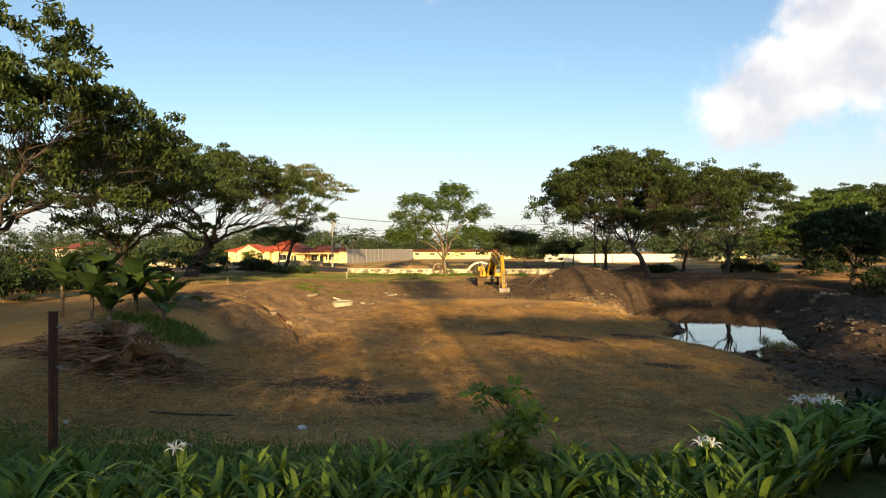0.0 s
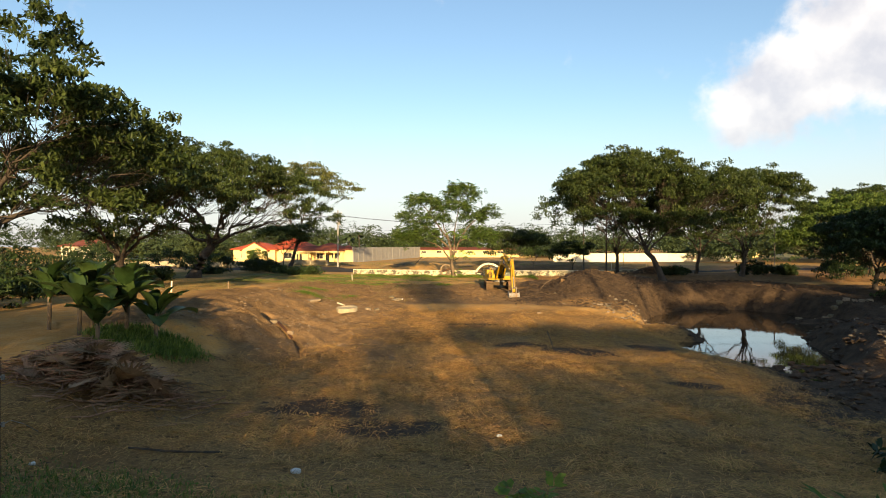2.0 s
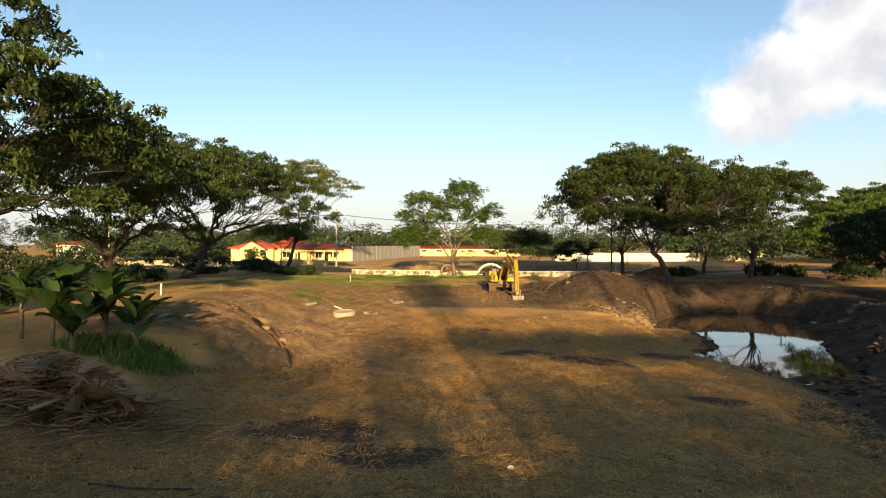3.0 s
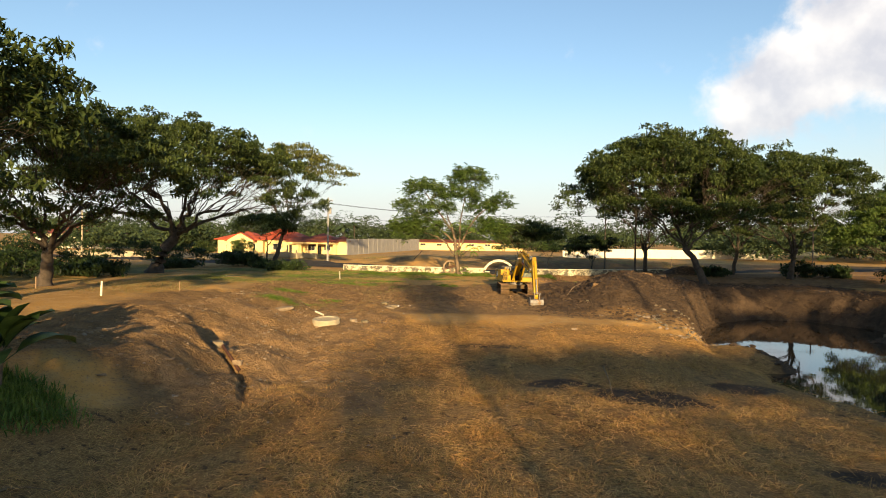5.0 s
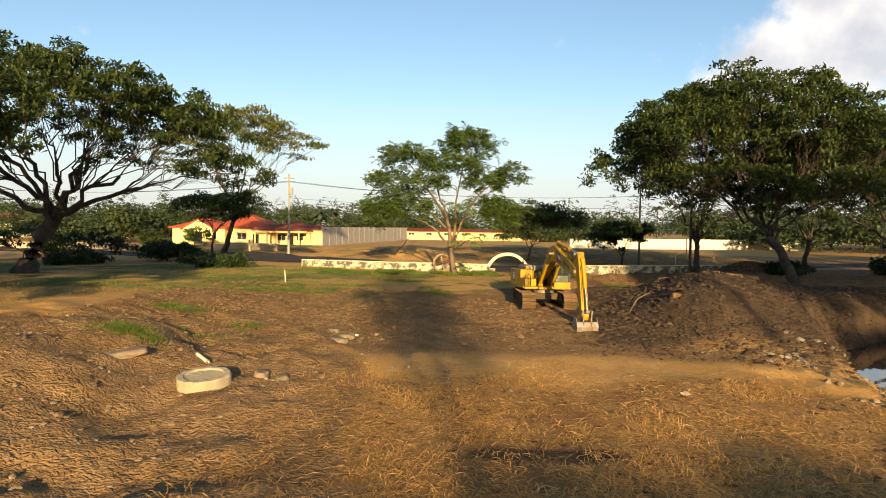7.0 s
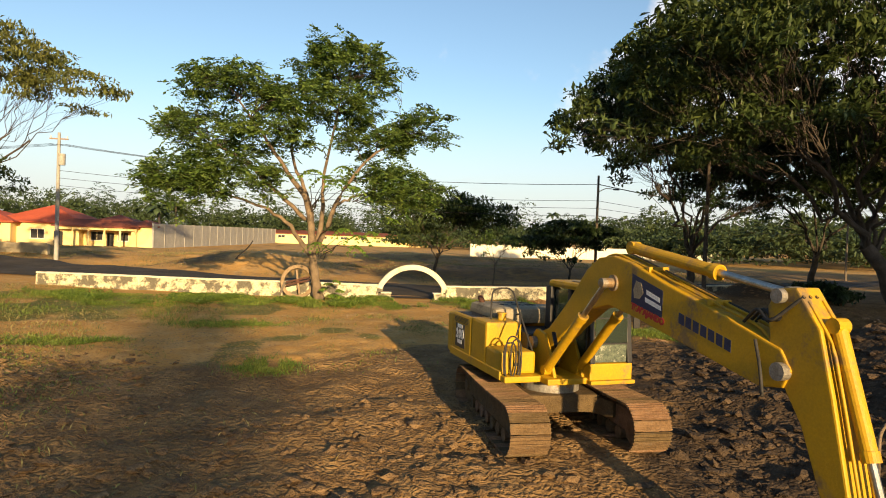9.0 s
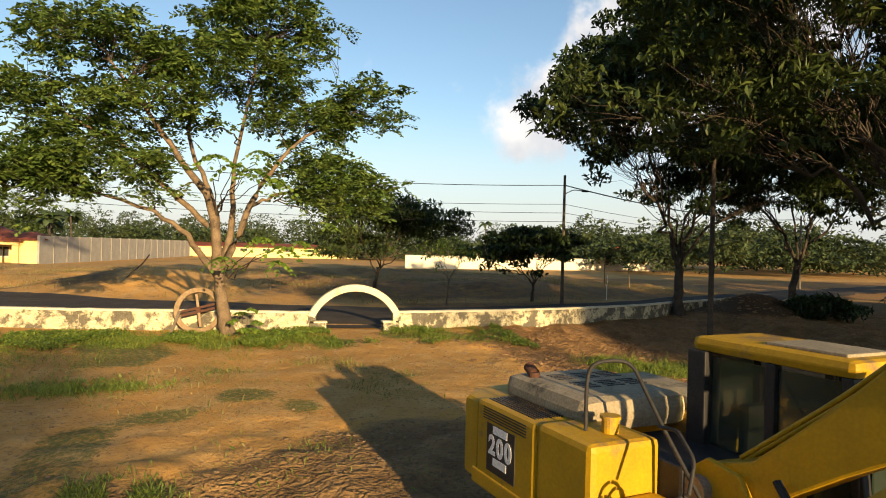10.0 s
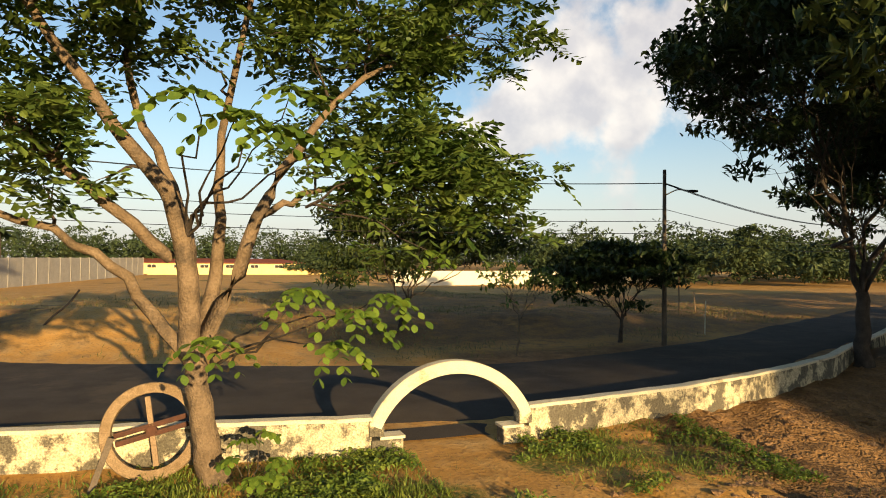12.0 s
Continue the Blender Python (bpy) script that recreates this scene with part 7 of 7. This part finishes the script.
# ---- heap of dead palm fronds and the broad-leaved plants ----
def fan_leaf(radius, fingers, droop, width):
    V, F, base = [], [], 0
    for k in range(fingers):
        a = math.radians(-115 + 230 * k / (fingers - 1))
        v, f = strap(radius * (0.8 + 0.2 * math.cos(a)), width, droop, 0.35, 5, 0.35)
        m = np.array(Matrix.Rotation(a, 3, "Z") @ Matrix.Rotation(math.radians(55), 3, "Y"))
        V.append(v @ m.T); F.append(f + base); base += len(v)
    V, F = np.concatenate(V), np.concatenate(F)
    n = 5
    web = [[k * 3 * n + 2 * n + 1, k * 3 * n + 2 * n, (k + 1) * 3 * n, (k + 1) * 3 * n + 1] for k in range(fingers - 1)]
    web += [[k * 3 * n + 2 * n + 2, k * 3 * n + 2 * n + 1, (k + 1) * 3 * n + 1, (k + 1) * 3 * n + 2] for k in range(fingers - 1)]
    return V, np.concatenate([F, np.array(web)])


def build_brush():
    rng = np.random.default_rng(101)
    paths = []
    for k in range(1500):
        a, rr = rng.uniform(0, 6.3), abs(rng.normal(0, 1.0))
        x, y = -12.9 + 2.1 * rr * math.cos(a), 22.6 + 1.3 * rr * math.sin(a)
        top = 1.6 * math.exp(-(rr * 0.8) ** 2) * rng.uniform(0.2, 1)
        b, ln = rng.uniform(0, 6.3), rng.uniform(0.6, 1.7)
        z = ground_z(x, y) + top
        p0 = np.array([x - ln / 2 * math.cos(b), y - ln / 2 * math.sin(b), z + rng.uniform(-0.2, 0.2)])
        p2 = np.array([x + ln / 2 * math.cos(b), y + ln / 2 * math.sin(b), z + rng.uniform(-0.3, 0.15)])
        p1 = (p0 + p2) / 2 + np.array([0, 0, rng.uniform(0, 0.25)])
        t = np.linspace(0, 1, 5)[:, None]
        P = (1 - t) ** 2 * p0 + 2 * t * (1 - t) * p1 + t ** 2 * p2
        P[:, 2] = np.maximum(P[:, 2], height(P[:, 0], P[:, 1]) + 0.02)
        paths.append((P, np.linspace(0.032, 0.009, 5) * rng.uniform(0.5, 1.3)))
    V, F = tubes(paths, 4)
    stuff("brush_pile", V, F, M["dead_stick"], "heap of dead sticks and palm fronds", "brush pile")
    V, F = fan_leaf(1.05, 15, 0.6, 0.10)
    me = mesh_from("dead_frond", V, F, M["dead_leaf"], 1)
    for k in range(38):
        a, rr = rng.uniform(0, 6.3), rng.uniform(0.1, 1.6)
        x, y = -12.3 + 2.0 * rr * math.cos(a), 22.0 + 1.1 * rr * math.sin(a)
        ob = new("dead_frond", me)
        ob.location = on(x, y, 0.2 + 1.15 * math.exp(-rr * rr))
        ob.rotation_euler = (rng.uniform(-0.7, 0.7), rng.uniform(-0.7, 0.7), rng.uniform(0, 6))
        s = rng.uniform(0.6, 1.1); ob.scale = (s, s, s)
        tagged(ob, "dead brown fan palm frond on the brush heap", "palm frond", "dead fronds")
    ob = new("dead_frond", me)
    ob.location = on(-11.6, 21.3, 0.45)
    ob.rotation_euler = (0.9, -0.7, -1.2)
    tagged(ob, "dead brown fan palm frond on the brush heap", "palm frond", "dead fronds")


build_brush()


def paddle(length, width, arch, n=9):
    """A broad paddle leaf on a stalk, ribbed along its midrib."""
    t = np.linspace(0, 1, n)
    a = math.radians(80) - arch * t ** 1.5
    ds = length / (n - 1)
    x = np.concatenate([[0], np.cumsum(np.cos(a[:-1]) * ds)])
    z = np.concatenate([[0], np.cumsum(np.sin(a[:-1]) * ds)])
    s = np.clip((t - 0.32) / 0.68, 0, 1)
    w = np.maximum(0.035, width * 0.5 * np.sqrt(np.clip(1 - (2 * s - 0.95) ** 2, 0, 1)) * (s > 0))
    w[-1] = 0.02
    off = np.linspace(-1, 1, 7)
    nx, nz = -np.sin(a), np.cos(a)
    V = np.stack([np.stack([x + nx * abs(o) * w * 0.35, o * w, z + nz * abs(o) * w * 0.35], -1) for o in off], 1)
    V[1::2, [0, -1]] += np.array([0, 0, 0.02])
    V = V.reshape(-1, 3)
    i = (np.arange(n - 1)[:, None] * 7 + np.arange(6)[None]).ravel()
    return V, np.stack([i, i + 7, i + 8, i + 1], -1)


def build_paddle_plants():
    rng = np.random.default_rng(111)
    kinds = []
    for k in range(4):
        V, F = paddle(1.9 + 0.2 * k, 0.80 + 0.07 * k, 0.55 + 0.45 * k)
        kinds.append(mesh_from("leaf", V, F, M["paddle_leaf"], 1))
    for x, y, stem, leavesn, sc in ((-20.2, 31.0, 2.1, 13, 1.0), (-17.8, 29.6, 1.6, 15, 1.1), (-16.0, 30.6, 1.9, 17, 1.15), (-18.6, 32.0, 2.0, 14, 1.1), (-14.6, 30.8, 1.4, 15, 1.05), (-17.0, 32.6, 1.8, 13, 1.0), (-16.5, 28.9, 0.8, 11, 0.85)):
        ob = thing("paddle_plant", on(x, y), "broad-leaved green plant like a small banana", "plant", "broad-leaved plants")
        me = pipe([(0, 0, -0.2), (0.03, 0.02, stem * 0.5), (0.0, 0.05, stem)], 0.10, 4, 10)
        part("stem", me, M["bark_pale"], ob)
        for k in range(leavesn):
            lf = new("leaf", kinds[rng.integers(0, 4)]); lf.parent = ob
            s = 0.98 * sc * rng.uniform(0.75, 1.1)
            lf.matrix_local = Matrix.Translation((0, 0.02, stem * rng.uniform(0.5, 1.0))) @ Matrix.Rotation(k * 2.4 + rng.normal(0, 0.3), 4, "Z") @ Matrix.Rotation(rng.uniform(-0.15, 0.8), 4, "Y") @ Matrix.Diagonal((s, s, s, 1))


build_paddle_plants()


# ---- by the wall ----
def build_wheel():
    ob = thing("old_wheel", (-0.82, 90.95, ground_z(-0.82, 90.9) - 0.02), "large old cart wheel leaning against the garden wall", "wheel")
    ob.rotation_euler = (radians(-14), 0, radians(-6))
    c, R = 0.92, 0.92
    bm = bmesh.new()
    n = 48
    prof = [(R - 0.20, -0.07), (R - 0.02, -0.09), (R, -0.05), (R, 0.05), (R - 0.02, 0.09), (R - 0.20, 0.07)]
    rings = [[bm.verts.new((r * math.cos(2 * math.pi * k / n), y, c + r * math.sin(2 * math.pi * k / n))) for r, y in prof] for k in range(n)]
    for k in range(n):
        a, b = rings[k], rings[(k + 1) % n]
        for q in range(6):
            bm.faces.new((a[q], b[q], b[(q + 1) % 6], a[(q + 1) % 6]))
    bmesh.ops.recalc_face_normals(bm, faces=bm.faces)
    part("rim", bm, M["wheel_mud"], ob)
    for k, (ang, off) in enumerate(((0.25, 0.10), (0.25, -0.06), (1.75, 0.0))):
        bm = bmesh.new()
        box(bm, (-0.66, -0.04, -0.05), (0.66, 0.04, 0.05), 0.012, Matrix.Translation((0, 0, c)) @ Matrix.Rotation(-ang, 4, "Y") @ Matrix.Translation((0, 0, off)))
        part("spoke", bm, M["rust"] if k < 2 else M["wood"], ob)
    bm = bmesh.new(); rod(bm, (0, -0.09, c), (0, 0.09, c), 0.10, None, 20)
    part("hub", bm, M["rust"], ob)
    pl = thing("plank", on(-1.75, 90.55), "weathered plank leaning beside the wheel", "plank")
    pl.rotation_euler = (radians(-12), radians(18), 0)
    bm = bmesh.new(); box(bm, (-0.055, -0.025, -0.1), (0.055, 0.025, 1.0), 0.01)
    part("board", bm, M["pole_wood"], pl)


M["pole_wood"] = material("pole_wood", (0.10, 0.08, 0.06), (0.15, 0.12, 0.09), 0.9, 3, 30, 0.4)
M["wheel_mud"] = material("wheel_mud", (0.20, 0.135, 0.075), (0.30, 0.215, 0.13), 0.95, 5, 40, 0.9)
build_wheel()


# ---- poles and wires ----
def utility_pole(x, y, h, r, mat, label, lamp=False, box_on=False, arm=True):
    ob = thing("utility_pole", on(x, y), label, "pole", "utility poles")
    bm = bmesh.new(); rod(bm, (0, 0, -0.5), (0, 0, h), r, r * 0.65, 16)
    part("shaft", bm, M[mat], ob)
    if arm:
        bm = bmesh.new(); box(bm, (-0.7, -0.05, h - 0.55), (0.7, 0.05, h - 0.45), 0.01)
        part("crossarm", bm, M["wood"], ob)
        for s in (-0.6, 0.0, 0.6):
            bm = bmesh.new(); rod(bm, (s, 0, h - 0.45), (s, 0, h - 0.28), 0.035, 0.05, 10)
            part("insulator", bm, M["plaster_clean"], ob)
    if lamp:
        me = pipe([(0, 0, h - 1.3), (0.5, -0.3, h - 1.0), (1.1, -0.6, h - 1.05)], 0.03)
        part("lamp_arm", me, M["steel"], ob)
        bm = bmesh.new(); box(bm, (1.0, -0.75, h - 1.14), (1.45, -0.5, h - 1.02), 0.04)
        part("lamp_head", bm, M["black_paint"], ob)
    if box_on:
        bm = bmesh.new(); rod(bm, (0.3, -0.15, h - 2.6), (0.3, -0.15, h - 1.7), 0.26, None, 18); box(bm, (0.0, -0.2, h - 2.3), (0.3, -0.1, h - 2.2))
        part("transformer", bm, M["grey_wall"], ob)
    return ob


utility_pole(21.6, 103.4, 8.8, 0.13, "pole_wood", "dark wooden utility pole with a street lamp arm", lamp=True, arm=False)
utility_pole(-20.6, 112.0, 10.2, 0.17, "grey_wall", "tall concrete utility pole with a transformer can", box_on=True)
utility_pole(22.0, 89.4, 10.2, 0.14, "bark", "slim weathered pole standing in the yard", arm=False)
utility_pole(62, 122, 8.5, 0.14, "pole_wood", "dark wooden utility pole beside the road")
utility_pole(-70, 128, 9.5, 0.16, "concrete", "tall concrete utility pole beside the road")


def wire(a, b, sag, name="overhead_wire"):
    a, b = np.array(a), np.array(b)
    t = np.linspace(0, 1, 24)[:, None]
    P = a + (b - a) * t
    P[:, 2] -= sag * 4 * t[:, 0] * (1 - t[:, 0])
    V, F = tubes([(P, np.full(24, 0.016))], 5)
    me = mesh_from(name, V, F, M["rubber"], 1)
    tagged(new(name, me), "black overhead wire between utility poles", "wire", "overhead wires")


for dx in (-0.6, 0.0, 0.6):
    wire((-20.6 + dx, 112, 9.9), (21.6 + 0.2 * dx, 103.4, 8.2), 0.9)
    wire((21.6 + 0.2 * dx, 103.4, 8.2), (62 + dx, 122, 8.2), 0.8)
    wire((-70 + dx, 128, 9.2), (-20.6 + dx, 112, 9.9), 0.9)
wire((-20.6, 112, 7.8), (21.6, 103.4, 6.9), 0.6)
wire((21.6, 103.4, 6.9), (62, 122, 6.8), 0.6)
for z in (6.3, 5.7):
    wire((-20.6, 112, z + 0.9), (21.6, 103.4, z), 0.5)
    wire((21.6, 103.4, z), (62, 122, z), 0.5)

# ---- bushes on the banks and by the house ----
for k, (x, y, w, h, mt) in enumerate(((33, 93, 2.2, 0.8, "leaf_dark"), (46, 96, 2.6, 1.5, "leaf_dark"), (50.5, 97, 2.2, 1.3, "leaf_dark"), (46, 54, 3.0, 3.6, "leaf_dark"), (40, 33, 2.5, 2.0, "leaf_dark"),
                                      (-36, 92, 3.0, 0.8, "leaf_dark"), (-25, 97, 3.0, 0.8, "leaf"), (-31, 103, 2.6, 1.8, "leaf_dark"), (-46, 62, 4.0, 5.0, "leaf_dark"), (-47, 150, 2.4, 3.6, "leaf_bright"), (-55, 148, 2.4, 2.8, "leaf"),
                                      (-40, 80, 3.0, 0.8, "leaf_dark"), (-44, 84, 3.4, 1.2, "leaf_dark"), (15, 17.2, 1.6, 0.9, "leaf_dark"), (18.5, 19.5, 2.0, 1.3, "leaf_dark"))):
    tree("bush", gz(x, y), [(0, 0, h * 0.5, w, w * 0.9, h * 0.5)], (0.1, 0, h * 0.22), 0.06, 60, 34, (0.42, 0.19), 300 + k, "dense leafy bush on the open ground", mt, limbs=5, spread=(0.45, 0.45, 0.28), category="bush", low=-0.6, shell=0.4, group="bushes")


def palm(x, y, h, seed):
    rng = np.random.default_rng(seed)
    ob = thing("palm_tree", on(x, y), "tall far coconut palm above the tree line", "palm tree", "far palms")
    me = pipe([(0, 0, -0.3), (0.3, 0, h * 0.5), (0.1, 0, h)], 0.16, 4, 8)
    part("trunk", me, M["bark"], ob)
    for k in range(15):
        t = np.linspace(0, 1, 8)
        a = rng.uniform(0.1, 1.2) - 1.9 * t ** 1.3
        ln = 3.0
        xs, zs = np.cumsum(np.cos(a) * ln / 7), np.cumsum(np.sin(a) * ln / 7)
        w = 0.55 * np.sin(np.pi * np.clip(t + 0.08, 0, 1)) + 0.03
        V = np.concatenate([np.stack([xs, w, zs - w * 0.7], -1), np.stack([xs, 0 * xs, zs], -1), np.stack([xs, -w, zs - w * 0.7], -1)])
        i = np.arange(7)
        F = np.concatenate([np.stack([i, i + 1, i + 9, i + 8], -1), np.stack([i + 8, i + 9, i + 17, i + 16], -1)])
        lf = part("frond", mesh_from("frond", V, F, M["far_leaf"], 1), None, ob)
        lf.matrix_local = Matrix.Translation((0.1, 0, h)) @ Matrix.Rotation(k * 2.4, 4, "Z")


palm(-31, 185, 6.9, 1)
palm(-29, 190, 7.6, 2)
palm(76, 260, 12.0, 3)
palm(-33, 194, 6.4, 4)


# ---- the low bough of large round leaves on the forked tree, and a seedling ----
def round_leaf():
    """One oval leaf, 1 long, lying along +x, folded a little at its midrib."""
    t = np.linspace(0, 1, 7)
    w = 0.36 * np.clip(np.sin(np.pi * np.clip(t * 0.97 + 0.015, 0, 1)), 0, 1) ** 0.7 * (0.8 + 0.35 * t)
    z = -0.22 * t ** 2
    V = np.concatenate([np.stack([t, w, z + 0.1 * w], -1), np.stack([t, 0 * t, z], -1), np.stack([t, -w, z + 0.1 * w], -1)])
    i = np.arange(6)
    return V, np.concatenate([np.stack([i, i + 1, i + 8, i + 7], -1), np.stack([i + 7, i + 8, i + 15, i + 14], -1)])


def leafy_bough(owner, start, tips, leaf_size, pairs, rng, me, radius=0.03):
    """A bough that forks to the tips; each fork ends in a drooping spray of paired leaves. Places are from the owner's foot."""
    paths = []
    for tip in tips:
        c = curve3(start, tip, (0, -0.5, 0.35), 8, rng, 0.02)
        paths.append((c, np.linspace(radius, 0.008, 8)))
    V, F = tubes(paths, 6)
    part("bough", mesh_from("bough", V, F, M["bark"], 1), None, owner)
    for c, _ in paths:
        d = c[-1] - c[-3]
        yaw0 = math.atan2(d[1], d[0])
        for q in range(5):
            yaw = yaw0 + (q - 2) * 0.7 + rng.normal(0, 0.25)
            for k in range(pairs):
                s = k / pairs
                base = Vector(c[-1]) + Vector((math.cos(yaw), math.sin(yaw), 0)) * (leaf_size * 0.62 * k + 0.05) - Vector((0, 0, leaf_size * (0.1 * k + 0.07 * k * k)))
                for side in (-1, 1):
                    ob = new("leaf", me); ob.parent = owner
                    z = leaf_size * rng.uniform(0.75, 1.15) * (1 - 0.25 * s)
                    ob.matrix_local = Matrix.Translation(base) @ Matrix.Rotation(yaw + side * rng.uniform(0.7, 1.15), 4, "Z") @ Matrix.Rotation(0.25 + 0.35 * s + rng.normal(0, 0.15), 4, "Y") @ Matrix.Rotation(rng.normal(0, 0.3), 4, "X") @ Matrix.Diagonal((z, z, z, 1))


def build_large_leaves():
    rng = np.random.default_rng(131)
    V, F = round_leaf()
    me = mesh_from("leaf", V, F, M["large_leaf"], 1)
    fz = ground_z(0.3, 90.5)
    upper = [(-0.1, 86.9, 6.5), (0.5, 86.6, 6.2), (1.1, 86.9, 6.1), (1.8, 86.8, 5.8), (1.3, 87.4, 6.8)]
    lower = [(1.4, 87.0, 3.8), (2.1, 86.7, 3.5), (2.7, 87.2, 3.7), (1.9, 87.2, 3.0), (0.2, 87.4, 3.1)]
    rel = lambda L: [(x - 0.3, y - 90.5, z - fz) for x, y, z in L]
    leafy_bough(FORKED, (-0.5, -0.4, 4.6), rel(upper), 0.22, 6, rng, me)
    leafy_bough(FORKED, (0.0, -0.25, 2.2), rel(lower), 0.19, 6, rng, me)
    leafy_bough(FORKED, (1.6, -0.5, 5.2), rel([(3.4, 88.6, 6.0), (4.2, 88.9, 5.2), (3.8, 88.4, 4.4)]), 0.16, 5, rng, me)
    sd = thing("seedling", on(0.95, 89.6), "young broad-leaved seedling beside the tree trunk", "plant")
    leafy_bough(sd, (0, 0, -0.05), [(-0.3, -0.1, 0.75), (0.15, -0.05, 1.15), (0.35, -0.2, 0.7), (0.0, -0.3, 0.45), (-0.1, 0.1, 1.0), (0.3, 0.0, 0.4)], 0.17, 3, rng, me, 0.012)


build_large_leaves()

for k, (x, y, w, h) in enumerate(((-30, 40, 3.0, 1.8), (-36, 44, 3.5, 3.0), (-33, 50, 3.0, 1.2), (-38, 56, 4.0, 2.8), (-41, 70, 4.0, 2.2), (-29, 28, 2.4, 2.4), (-36, 73, 3.0, 0.9), (-21.5, 91, 2.4, 0.7), (-46, 76, 3.5, 2.2), (-38, 97, 4, 3.0), (-46, 99, 4.5, 3.6), (-54, 96, 5, 4.2), (-32, 101, 3, 2.0), (-52, 84, 4, 3.4), (52, 84, 3.0, 2.4), (45, 62, 2.6, 2.4), (43, 45, 2.6, 2.6))):
    tree("bush", gz(x, y), [(0, 0, h * 0.5, w, w * 0.9, h * 0.5)], (0.1, 0, h * 0.22), 0.06, 60, 30, (0.46, 0.2), 400 + k, "dark dense undergrowth below the shade trees", "leaf_dark", limbs=5, spread=(0.5, 0.5, 0.3), category="bush", low=-0.6, shell=0.4, group="undergrowth")


loose_pole("fallen_branch", [on(-6.9, 110.6, -0.3), on(-6.4, 111.0, 0.25), on(-5.8, 111.4, 0.7), on(-5.4, 111.7, 1.3)], 0.05, "bark", "dark dead branch standing out of the rough field", "branch")
